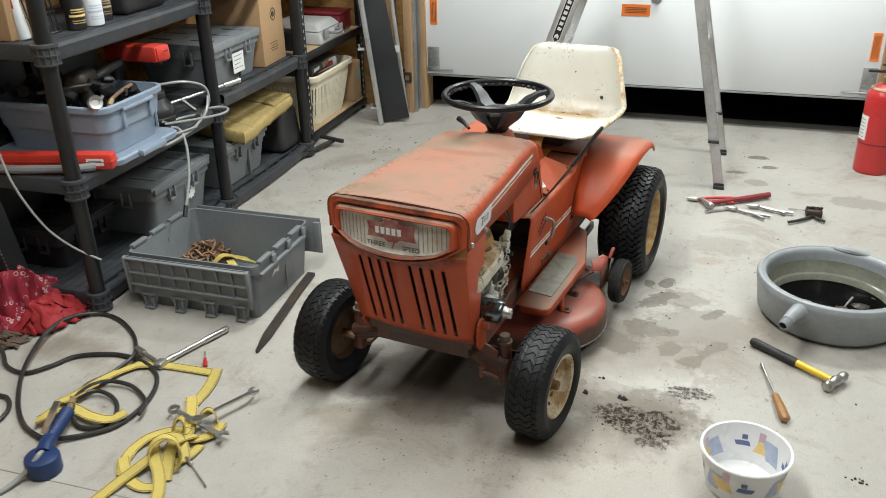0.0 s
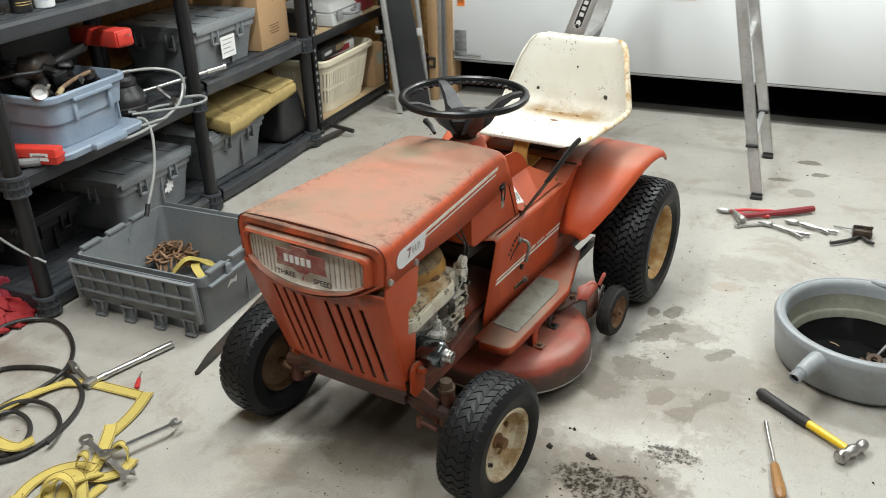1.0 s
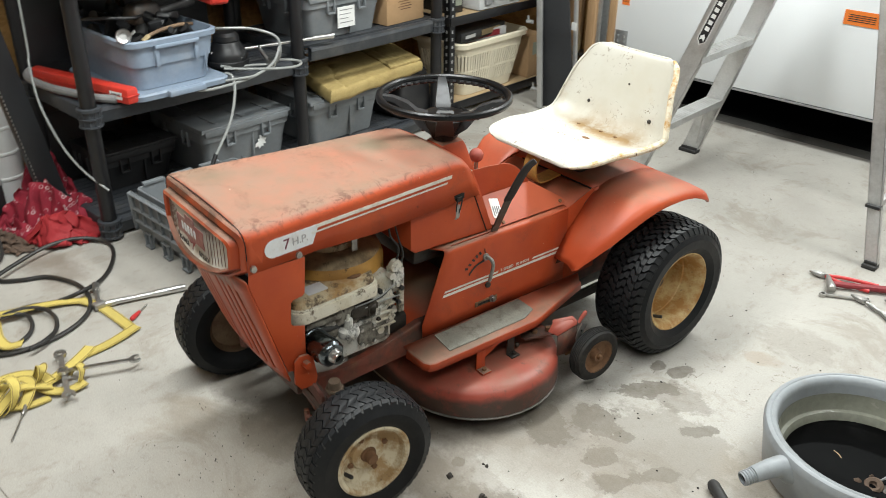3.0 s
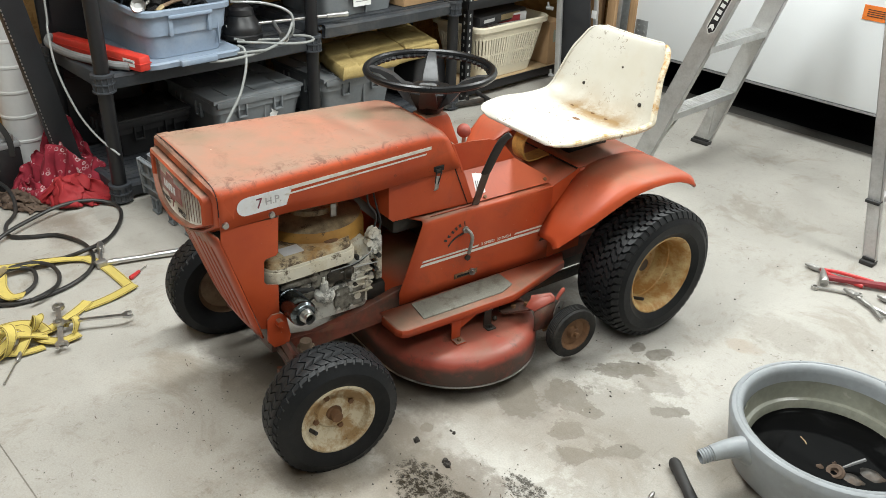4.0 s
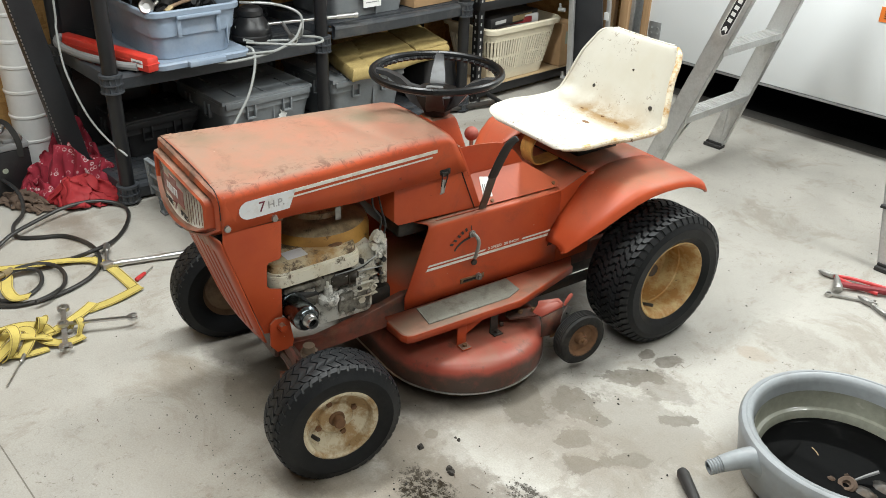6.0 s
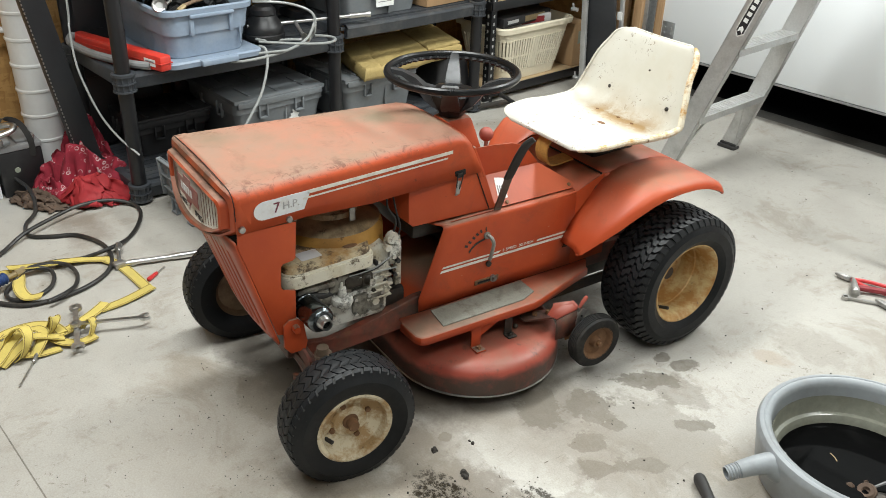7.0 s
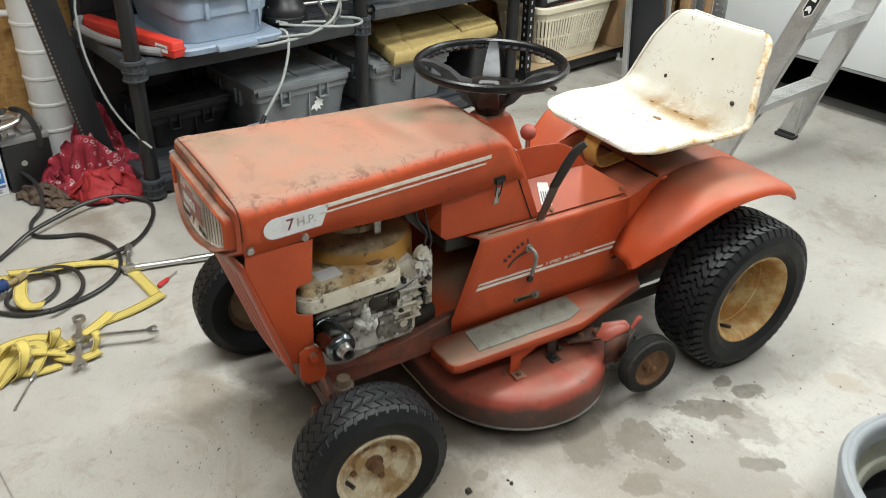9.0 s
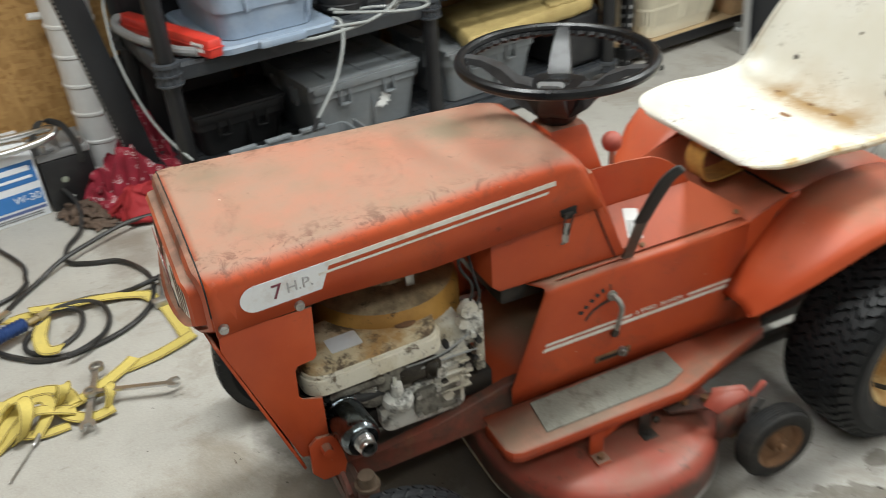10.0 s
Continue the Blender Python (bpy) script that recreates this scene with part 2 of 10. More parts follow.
def tractor_paint():
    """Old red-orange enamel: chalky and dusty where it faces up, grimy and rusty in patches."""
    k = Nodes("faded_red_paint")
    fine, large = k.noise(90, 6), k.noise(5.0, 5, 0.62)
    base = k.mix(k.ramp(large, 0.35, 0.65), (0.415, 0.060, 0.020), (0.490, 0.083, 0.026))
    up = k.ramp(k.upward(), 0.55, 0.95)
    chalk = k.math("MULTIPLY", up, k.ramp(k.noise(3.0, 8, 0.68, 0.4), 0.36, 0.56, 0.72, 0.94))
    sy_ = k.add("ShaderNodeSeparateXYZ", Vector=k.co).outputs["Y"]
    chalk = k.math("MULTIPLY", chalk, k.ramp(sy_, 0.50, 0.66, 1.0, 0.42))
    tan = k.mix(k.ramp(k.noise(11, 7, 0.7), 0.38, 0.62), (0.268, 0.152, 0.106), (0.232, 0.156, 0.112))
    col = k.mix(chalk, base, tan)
    soot = k.math("MULTIPLY", up, k.ramp(k.noise(4.2, 6, 0.62, 0.3), 0.50, 0.70, 0.0, 0.75))
    soot = k.math("MULTIPLY", soot, k.ramp(k.noise(70, 9, 0.8), 0.30, 0.70, 0.55, 1.0))
    col = k.mix(soot, col, (0.165, 0.135, 0.088))
    # greasy smudges where tins and palms have rested on the hood
    for cx, cy, rx, ry, amount in ((-0.044, 0.335, 0.085, 0.060, 0.62), (-0.11, -0.075, 0.085, 0.075, 0.50), (-0.03, 0.19, 0.07, 0.05, 0.30), (-0.06, 0.03, 0.06, 0.05, 0.28), (0.02, 0.45, 0.10, 0.05, 0.35)):
        sx_ = k.add("ShaderNodeSeparateXYZ", Vector=k.co)
        a_ = k.math("MULTIPLY", k.math("SUBTRACT", sx_.outputs["X"], cx), 1 / rx)
        b_ = k.math("MULTIPLY", k.math("SUBTRACT", sx_.outputs["Y"], cy), 1 / ry)
        d_ = k.math("SQRT", k.math("ADD", k.math("MULTIPLY", a_, a_), k.math("MULTIPLY", b_, b_)))
        d_ = k.math("ADD", d_, k.math("MULTIPLY", k.noise(16, 8, 0.7), 1.2))
        col = k.mix(k.math("MULTIPLY", k.math("MULTIPLY", up, k.ramp(d_, 0.75, 1.5, 1.0, 0.0)), amount), col, (0.125, 0.110, 0.072))
    rubbed = k.math("MULTIPLY", up, k.ramp(k.noise(46, 9, 0.78, 0.9), 0.54, 0.68, 0.0, 0.16))
    col = k.mix(rubbed, col, (0.20, 0.105, 0.068))
    grime = k.math("MULTIPLY", k.math("MULTIPLY", k.ramp(k.noise(7.5, 9, 0.72, 0.6), 0.54, 0.66), k.ramp(k.noise(48, 9, 0.8, 0.8), 0.42, 0.58, 0.25, 1.0)), 0.38)
    col = k.mix(grime, col, (0.10, 0.055, 0.035))
    scuff = k.math("MULTIPLY", k.ramp(k.noise(38, 8, 0.75, 1.2), 0.62, 0.70), k.ramp(k.noise(6, 3), 0.45, 0.62))
    col = k.mix(k.math("MULTIPLY", scuff, 0.75), col, (0.05, 0.028, 0.02))
    s = k.add("ShaderNodeSeparateXYZ", Vector=k.co)
    # rubbed dark along the hood's upper edges
    ax_ = k.math("ABSOLUTE", s.outputs["X"])
    edge = k.math("MULTIPLY", k.ramp(s.outputs["Z"], 0.678, 0.698), k.ramp(ax_, 0.115, 0.165))
    edge = k.math("MULTIPLY", edge, k.ramp(s.outputs["Y"], 0.50, 0.44))
    edge = k.math("MULTIPLY", edge, k.ramp(k.noise(34, 9, 0.78, 1.0), 0.50, 0.60))
    col = k.mix(k.math("MULTIPLY", edge, 0.70), col, (0.10, 0.042, 0.026))
    # oily dirt round the nose and dried mud on the footrests
    nose = k.math("MULTIPLY", k.ramp(s.outputs["Y"], -0.143, -0.150), k.ramp(k.noise(10, 7, 0.66, 0.5), 0.34, 0.60))
    nose = k.math("MULTIPLY", nose, k.ramp(k.math("ABSOLUTE", k.math("SUBTRACT", s.outputs["Z"], 0.630)), 0.030, 0.060, 0.10, 0.85))
    col = k.mix(nose, col, (0.045, 0.030, 0.022))
    mud = k.math("MULTIPLY", k.math("MULTIPLY", up, k.ramp(s.outputs["Z"], 0.30, 0.26)), k.ramp(k.noise(9, 7, 0.68), 0.32, 0.58))
    col = k.mix(k.math("MULTIPLY", mud, 0.75), col, (0.150, 0.115, 0.085))
    # trodden dirt where the seat keeps the deck dry
    soil = k.math("MULTIPLY", k.math("MULTIPLY", up, k.ramp(k.math("ABSOLUTE", k.math("SUBTRACT", s.outputs["Y"], 1.02)), 0.08, 0.20, 1.0, 0.0)), k.ramp(ax_, 0.10, 0.24, 1.0, 0.0))
    col = k.mix(k.math("MULTIPLY", soil, k.ramp(k.noise(8, 7, 0.66), 0.34, 0.54, 0.1, 0.65)), col, (0.14, 0.085, 0.055))
    # small bare chips
    chip = k.math("MULTIPLY", k.ramp(k.noise(120, 3, 0.6), 0.735, 0.75), k.ramp(k.noise(9, 3), 0.50, 0.60))
    col = k.mix(chip, col, (0.50, 0.40, 0.30))
    rough = k.math("ADD", k.ramp(large, 0.3, 0.7, 0.34, 0.46), k.math("MULTIPLY", chalk, 0.30))
    return k.done(col, rough, 0.0, k.bump(fine, 0.06, 0.001), 0.32)


def chassis_paint():
    """The same red under old oil and dust, low on the frame."""
    k = Nodes("grimy_red_paint")
    large = k.noise(9.0, 7, 0.7)
    col = k.mix(k.ramp(k.noise(5, 5), 0.35, 0.65), (0.20, 0.036, 0.020), (0.32, 0.064, 0.032))
    col = k.mix(k.ramp(large, 0.36, 0.56, 0.35, 0.95), col, (0.058, 0.037, 0.027))
    col = k.mix(k.math("MULTIPLY", k.ramp(k.noise(30, 8), 0.55, 0.7), 0.5), col, (0.16, 0.075, 0.035))
    return k.done(col, k.ramp(large, 0.3, 0.7, 0.45, 0.75), 0.0, k.bump(k.noise(120, 5), 0.25, 0.001))


def deck_paint():
    """Mower deck: red, dulled brown by dried grass and dust."""
    k = Nodes("dusty_deck_paint")
    col = k.mix(k.ramp(k.noise(4, 5), 0.35, 0.65), (0.27, 0.046, 0.029), (0.33, 0.066, 0.042))
    dust = k.math("MULTIPLY", k.ramp(k.upward(), 0.5, 0.95), k.ramp(k.noise(6, 7, 0.7), 0.40, 0.62, 0.12, 0.62))
    col = k.mix(dust, col, (0.20, 0.118, 0.080))
    col = k.mix(k.math("MULTIPLY", k.ramp(k.noise(17, 10, 0.80), 0.54, 0.64), 0.60), col, (0.085, 0.050, 0.036))
    # low skirt and front: caked dirt, with the shade there in the same brown
    s = k.add("ShaderNodeSeparateXYZ", Vector=k.co)
    caked = k.math("MAXIMUM", k.ramp(k.math("ADD", s.outputs["Z"], k.ramp(k.noise(12, 6), 0.3, 0.7, -0.012, 0.012)), 0.112, 0.094), k.ramp(k.math("ADD", s.outputs["Y"], k.ramp(k.noise(9, 6), 0.3, 0.7, -0.05, 0.05)), 0.32, 0.20))
    col = k.mix(k.math("MULTIPLY", caked, k.ramp(k.noise(24, 9, 0.76), 0.30, 0.52, 0.55, 0.96)), col, (0.050, 0.031, 0.022))
    return k.done(col, 0.44, 0.0, k.bump(k.noise(110, 6), 0.2, 0.001))


def seat_paint():
    """Cream-white enamel on steel, with rust pits."""
    k = Nodes("chipped_white_paint")
    col = k.mix(k.ramp(k.noise(6, 5), 0.35, 0.65), (0.52, 0.495, 0.420), (0.57, 0.555, 0.498))
    chips = k.math("MULTIPLY", k.ramp(k.noise(62, 7, 0.72, 1.2), 0.595, 0.62), k.ramp(k.noise(6, 4), 0.45, 0.55))
    col = k.mix(chips, col, (0.13, 0.085, 0.045))
    stain = k.math("MULTIPLY", k.ramp(k.noise(9, 8, 0.7), 0.58, 0.75), 0.35)
    col = k.mix(stain, col, (0.45, 0.30, 0.14))
    # rust gathered in the fold between pan and back
    s = k.add("ShaderNodeSeparateXYZ", Vector=k.co)
    fold = k.ramp(k.math("ABSOLUTE", k.math("SUBTRACT", s.outputs["Y"], 1.125)), 0.0, 0.075, 1.4, 0.0)
    fold = k.math("MULTIPLY", fold, k.ramp(k.math("ABSOLUTE", k.math("SUBTRACT", s.outputs["X"], 0.05)), 0.10, 0.20, 1.0, 0.0))
    fold = k.math("MULTIPLY", fold, k.ramp(k.noise(13, 8, 0.70), 0.32, 0.56))
    col = k.mix(k.math("MULTIPLY", fold, 0.80), col, (0.30, 0.185, 0.075))
    return k.done(col, k.ramp(k.noise(20, 4), 0.3, 0.7, 0.3, 0.48), 0.0, k.bump(k.noise(70, 5), 0.08, 0.001))


def rust_edge():
    k = Nodes("rusty_white_edge")
    col = k.mix(k.ramp(k.noise(22, 8, 0.7), 0.48, 0.64), (0.68, 0.62, 0.48), (0.46, 0.26, 0.085))
    col = k.mix(k.ramp(k.noise(60, 8, 0.75), 0.58, 0.68), col, (0.09, 0.04, 0.02))
    return k.done(col, 0.7, 0.0, k.bump(k.noise(120, 6), 0.4, 0.001))


def rim_paint(name, clean, rust, lo=0.42, hi=0.62):
    k = Nodes(name)
    col = k.mix(k.ramp(k.noise(16, 9, 0.72), lo, hi), clean, rust)
    col = k.mix(k.math("MULTIPLY", k.ramp(k.noise(60, 8, 0.75), 0.58, 0.68), 0.7), col, (0.07, 0.035, 0.018))
    return k.done(col, 0.6, 0.0, k.bump(k.noise(140, 6), 0.3, 0.001))


def tyre_rubber(name, clean, dusty, smooth_r, dull_r, spec):
    k = Nodes(name)
    dust = k.math("MULTIPLY", k.ramp(k.noise(9, 7, 0.7), 0.40, 0.68), k.ramp(k.noise(70, 6, 0.75), 0.34, 0.62, 0.35, 1.0))
    col = k.mix(dust, clean, dusty)
    flecks = k.math("MULTIPLY", k.ramp(k.noise(150, 4, 0.7), 0.70, 0.74), 0.6)
    col = k.mix(flecks, col, (0.11, 0.10, 0.085))
    return k.done(col, k.ramp(k.noise(14, 4), 0.3, 0.7, smooth_r, dull_r), 0.0, k.bump(k.noise(180, 5), 0.25, 0.001), spec)


def concrete():
    """A trowelled garage slab: mottled grey, with oil stains, tracked dirt, fine scratches and painted shade under the
    tractor.
    """
    k = Nodes("garage_concrete")
    cloud = k.noise(1.3, 7, 0.6)
    mott = k.noise(7.0, 8, 0.66)
    both = k.math("ADD", k.math("MULTIPLY", cloud, 0.6), k.math("MULTIPLY", mott, 0.4))
    col = k.mix(k.ramp(both, 0.34, 0.66), (0.335, 0.315, 0.282), (0.430, 0.412, 0.374))
    worn = k.ramp(k.noise(3.2, 10, 0.74, 0.6), 0.53, 0.62)
    col = k.mix(k.math("MULTIPLY", worn, 0.50), col, (0.24, 0.205, 0.160))
    fine = k.ramp(k.noise(26, 9, 0.75, 0.5), 0.54, 0.72)
    col = k.mix(k.math("MULTIPLY", fine, k.ramp(k.noise(2.2, 4), 0.36, 0.62, 0.10, 0.50)), col, (0.20, 0.172, 0.138))
    sep = k.add("ShaderNodeSeparateXYZ", Vector=k.co)

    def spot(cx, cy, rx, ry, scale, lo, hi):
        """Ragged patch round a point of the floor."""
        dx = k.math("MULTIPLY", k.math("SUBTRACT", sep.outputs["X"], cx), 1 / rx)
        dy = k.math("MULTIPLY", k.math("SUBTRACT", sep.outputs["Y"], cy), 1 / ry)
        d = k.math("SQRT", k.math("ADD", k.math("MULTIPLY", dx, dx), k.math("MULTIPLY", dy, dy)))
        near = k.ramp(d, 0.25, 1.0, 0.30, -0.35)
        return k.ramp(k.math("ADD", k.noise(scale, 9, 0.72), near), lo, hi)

    def blot(cx, cy, rx, ry, turn):
        """A dried puddle with a wavy edge."""
        c, s_ = math.cos(turn), math.sin(turn)
        ux, uy = k.math("SUBTRACT", sep.outputs["X"], cx), k.math("SUBTRACT", sep.outputs["Y"], cy)
        a = k.math("MULTIPLY", k.math("ADD", k.math("MULTIPLY", ux, c), k.math("MULTIPLY", uy, s_)), 1 / rx)
        b = k.math("MULTIPLY", k.math("SUBTRACT", k.math("MULTIPLY", uy, c), k.math("MULTIPLY", ux, s_)), 1 / ry)
        d = k.math("SQRT", k.math("ADD", k.math("MULTIPLY", a, a), k.math("MULTIPLY", b, b)))
        return k.ramp(k.math("ADD", d, k.math("MULTIPLY", wave, 2.3)), 1.88, 2.00, 1.0, 0.0)

    crust = k.math("MULTIPLY", k.ramp(k.noise(38, 9, 0.80, 0.8), 0.585, 0.62), k.ramp(k.noise(2.4, 5, 0.6), 0.45, 0.62))
    col = k.mix(k.math("MULTIPLY", crust, 0.75), col, (0.150, 0.123, 0.092))
    pale = k.math("MULTIPLY", k.ramp(k.noise(52, 8, 0.78), 0.60, 0.66), 0.35)
    col = k.mix(pale, col, (0.56, 0.545, 0.505))
    wave = k.noise(17, 8, 0.68)
    dry = k.ramp(k.noise(34, 7, 0.7), 0.34, 0.66, 0.62, 0.94)
    for cx, cy, rx, ry, turn in PUDDLES:
        col = k.mix(k.math("MULTIPLY", blot(cx, cy, rx, ry, turn), dry), col, DAMP)
    pepper = k.ramp(k.noise(48, 10, 0.80, 0.1), 0.46, 0.54, 0.14, 1.0)
    matte = 0.5
    for cx, cy, rx, ry, scale, lo, hi, tone, amount in STAINS_AND_SHADE:
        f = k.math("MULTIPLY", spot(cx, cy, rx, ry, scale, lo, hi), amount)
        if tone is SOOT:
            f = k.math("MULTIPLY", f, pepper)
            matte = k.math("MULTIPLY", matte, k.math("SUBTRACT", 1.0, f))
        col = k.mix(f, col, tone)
    specks = k.math("MULTIPLY", k.ramp(k.noise(80, 6, 0.78), 0.66, 0.72), k.ramp(k.noise(3.3, 4), 0.40, 0.56))
    col = k.mix(k.math("MULTIPLY", specks, 0.55), col, (0.10, 0.085, 0.07))
    scratch = k.math("MULTIPLY", k.ramp(k.noise(1.0, 7, 0.72, 0.6, k.scaled(55, 14, 1)), 0.60, 0.66), k.ramp(k.noise(3.1, 5), 0.44, 0.62))
    col = k.mix(k.math("MULTIPLY", scratch, 0.55), col, (0.17, 0.148, 0.118))
    grit = k.ramp(k.noise(210, 4, 0.75), 0.30, 0.72, 0.84, 1.10)
    col = k.add("ShaderNodeHueSaturation", Color=col, Value=grit).outputs["Color"]
    pits = k.math("MULTIPLY", k.ramp(k.noise(150, 4, 0.7), 0.66, 0.72), k.ramp(k.noise(5, 5), 0.42, 0.62))
    col = k.mix(k.math("MULTIPLY", pits, 0.6), col, (0.12, 0.10, 0.08))
    rough = k.ramp(mott, 0.3, 0.7, 0.50, 0.70)
    return k.done(col, rough, 0.0, k.bump(k.noise(45, 8, 0.7), 0.05, 0.002), matte)


# patches on the slab: place, half-widths, grain, threshold, colour, strength
DAMP, SOOT, RUSTY = (0.122, 0.106, 0.082), (0.026, 0.021, 0.015), (0.27, 0.19, 0.11)
STAINS_AND_SHADE = [
    (-0.30, 2.22, 0.14, 0.18, 30.0, 0.56, 0.70, (0.10, 0.080, 0.060), 0.65),
    (-0.05, 2.42, 0.40, 0.22, 18.0, 0.62, 0.70, (0.55, 0.535, 0.49), 0.40),
    (0.10, 2.75, 0.40, 0.30, 16.0, 0.56, 0.66, (0.19, 0.170, 0.140), 0.50),
    (-0.04, 2.18, 0.30, 0.20, 9.0, 0.52, 0.80, (0.15, 0.125, 0.098), 0.65),
    # these two: old oil and the tractor's own shade in one dark tone
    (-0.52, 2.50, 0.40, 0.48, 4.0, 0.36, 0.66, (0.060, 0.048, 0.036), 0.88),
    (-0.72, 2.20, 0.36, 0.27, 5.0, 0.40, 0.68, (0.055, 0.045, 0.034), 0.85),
    (-0.66, 2.06, 0.26, 0.16, 20.0, 0.54, 0.66, (0.11, 0.090, 0.070), 0.45),
    (-0.90, 1.95, 0.22, 0.14, 12.0, 0.50, 0.70, (0.22, 0.180, 0.130), 0.40),
    (-0.06, 2.20, 0.34, 0.24, 20.0, 0.50, 0.64, (0.13, 0.105, 0.078), 0.60),
    (-0.30, 2.02, 0.16, 0.14, 12.0, 0.48, 0.66, (0.15, 0.118, 0.085), 0.60),
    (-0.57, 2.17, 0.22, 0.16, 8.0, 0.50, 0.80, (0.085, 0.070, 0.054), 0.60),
    (-0.70, 2.02, 0.26, 0.16, 14.0, 0.56, 0.76, (0.17, 0.145, 0.11), 0.32),
    (-0.24, 2.24, 0.16, 0.16, 9.0, 0.46, 0.76, (0.16, 0.135, 0.10), 0.65),
    (-0.16, 2.05, 0.34, 0.24, 12.0, 0.52, 0.80, (0.17, 0.145, 0.12), 0.55),
    (-0.28, 2.30, 0.16, 0.20, 8.0, 0.55, 0.80, (0.14, 0.115, 0.09), 0.5),
    (-0.55, 2.05, 0.62, 0.36, 3.2, 0.40, 0.80, (0.22, 0.185, 0.145), 0.14),
    (-0.30, 2.45, 0.40, 0.40, 3.0, 0.36, 0.80, (0.17, 0.140, 0.105), 0.34),
    (0.25, 2.62, 0.55, 0.40, 3.0, 0.44, 0.86, (0.20, 0.172, 0.135), 0.45),
    (-0.35, 2.75, 0.45, 0.35, 6.0, 0.50, 0.85, (0.12, 0.10, 0.08), 0.55),
    (-0.10, 2.55, 0.42, 0.34, 5.0, 0.46, 0.86, (0.20, 0.168, 0.13), 0.55),
    (0.35, 2.85, 0.30, 0.30, 7.0, 0.52, 0.86, (0.26, 0.215, 0.155), 0.45),
    (0.15, 3.45, 0.30, 0.20, 16.0, 0.58, 0.72, (0.24, 0.215, 0.18), 0.45),
    (0.10, 3.30, 0.12, 0.08, 10.0, 0.58, 0.72, RUSTY, 0.35),
    (0.30, 4.25, 0.12, 0.10, 12.0, 0.60, 0.66, DAMP, 0.40),
    (0.75, 4.1, 0.30, 0.20, 9.0, 0.64, 0.70, DAMP, 0.35),
    (-1.25, 3.4, 0.30, 0.40, 5.0, 0.58, 0.80, (0.25, 0.235, 0.20), 0.35),
    (-1.95, 2.05, 0.35, 0.20, 9.0, 0.54, 0.80, (0.16, 0.12, 0.09), 0.5),
    # under the nose: grime, with the nose's shade painted in
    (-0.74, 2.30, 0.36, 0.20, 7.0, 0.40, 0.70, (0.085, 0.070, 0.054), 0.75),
    (-0.20, 1.98, 0.55, 0.34, 34.0, 0.86, 0.92, (0.15, 0.12, 0.088), 0.55),
    (-0.35, 1.80, 0.50, 0.24, 30.0, 0.86, 0.92, (0.17, 0.13, 0.10), 0.50),
    (-0.16, 2.62, 0.20, 0.22, 9.0, 0.52, 0.70, (0.13, 0.112, 0.088), 0.50),
    (0.02, 2.95, 0.22, 0.14, 16.0, 0.60, 0.72, (0.15, 0.130, 0.104), 0.50),
    # shade below the front end, put into the slab colour
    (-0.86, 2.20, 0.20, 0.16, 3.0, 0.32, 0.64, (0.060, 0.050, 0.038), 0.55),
    (-0.30, 1.92, 0.95, 0.42, 2.2, 0.30, 0.70, (0.40, 0.345, 0.265), 0.22),
    # dark patches beside the two front wheels
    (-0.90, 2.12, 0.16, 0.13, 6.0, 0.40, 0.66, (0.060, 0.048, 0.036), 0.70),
    (-0.34, 1.97, 0.16, 0.10, 8.0, 0.42, 0.66, (0.10, 0.080, 0.060), 0.60),
    (-0.07, 2.16, 0.26, 0.20, 6.0, 0.42, 0.70, (0.155, 0.130, 0.100), 0.60),
    (-0.05, 2.16, 0.20, 0.14, 20.0, 0.54, 0.60, SOOT, 0.95),
    (-0.13, 2.18, 0.13, 0.10, 22.0, 0.55, 0.62, SOOT, 0.85),
    (-0.01, 2.08, 0.11, 0.07, 24.0, 0.58, 0.66, SOOT, 0.80),
    (0.070, 2.347, 0.13, 0.07, 24.0, 0.56, 0.64, SOOT, 0.85),
]


PUDDLES = [
    (-0.089, 2.701, 0.085, 0.080, 0.876),
    (0.002, 2.594, 0.060, 0.045, 0.876),
    (0.058, 2.521, 0.066, 0.044, 0.876),
    (0.145, 2.632, 0.082, 0.036, 0.876),
    (0.135, 2.857, 0.060, 0.030, 0.876),
    (0.002, 2.698, 0.040, 0.030, 0.876),
    (-0.176, 2.589, 0.080, 0.100, 0.876),
    (-0.041, 3.063, 0.050, 0.040, 0.876),
    (-0.064, 2.921, 0.115, 0.045, 0.876),
    (-0.253, 2.317, 0.028, 0.027, 0.876),
    (-0.105, 3.045, 0.035, 0.030, 0.876),
    (0.320, 4.628, 0.070, 0.034, 0.0),
    (0.373, 4.480, 0.050, 0.030, 0.3),
    (0.209, 4.373, 0.060, 0.026, 0.2),
]


def caked(name, clean, oily, grime, lo, hi, scale, wash=9):
    """Painted casting: broad oily wash, then crisp caked grime in the hollows of a fine noise."""
    k = Nodes(name)
    col = k.mix(k.ramp(k.noise(wash, 6, 0.65), 0.44, 0.60), clean, oily)
    cake = k.ramp(k.noise(scale, 10, 0.74, 0.15), lo, hi)
    col = k.mix(k.math("MULTIPLY", cake, 0.93), col, grime)
    fleck = k.ramp(k.noise(scale * 4.5, 6, 0.8), 0.60, 0.66)
    col = k.mix(k.math("MULTIPLY", fleck, 0.75), col, grime)
    return k.done(col, k.ramp(cake, 0, 1, 0.42, 0.60), 0.0, k.bump(k.math("ADD", cake, k.noise(160, 5)), 0.35, 0.0012))


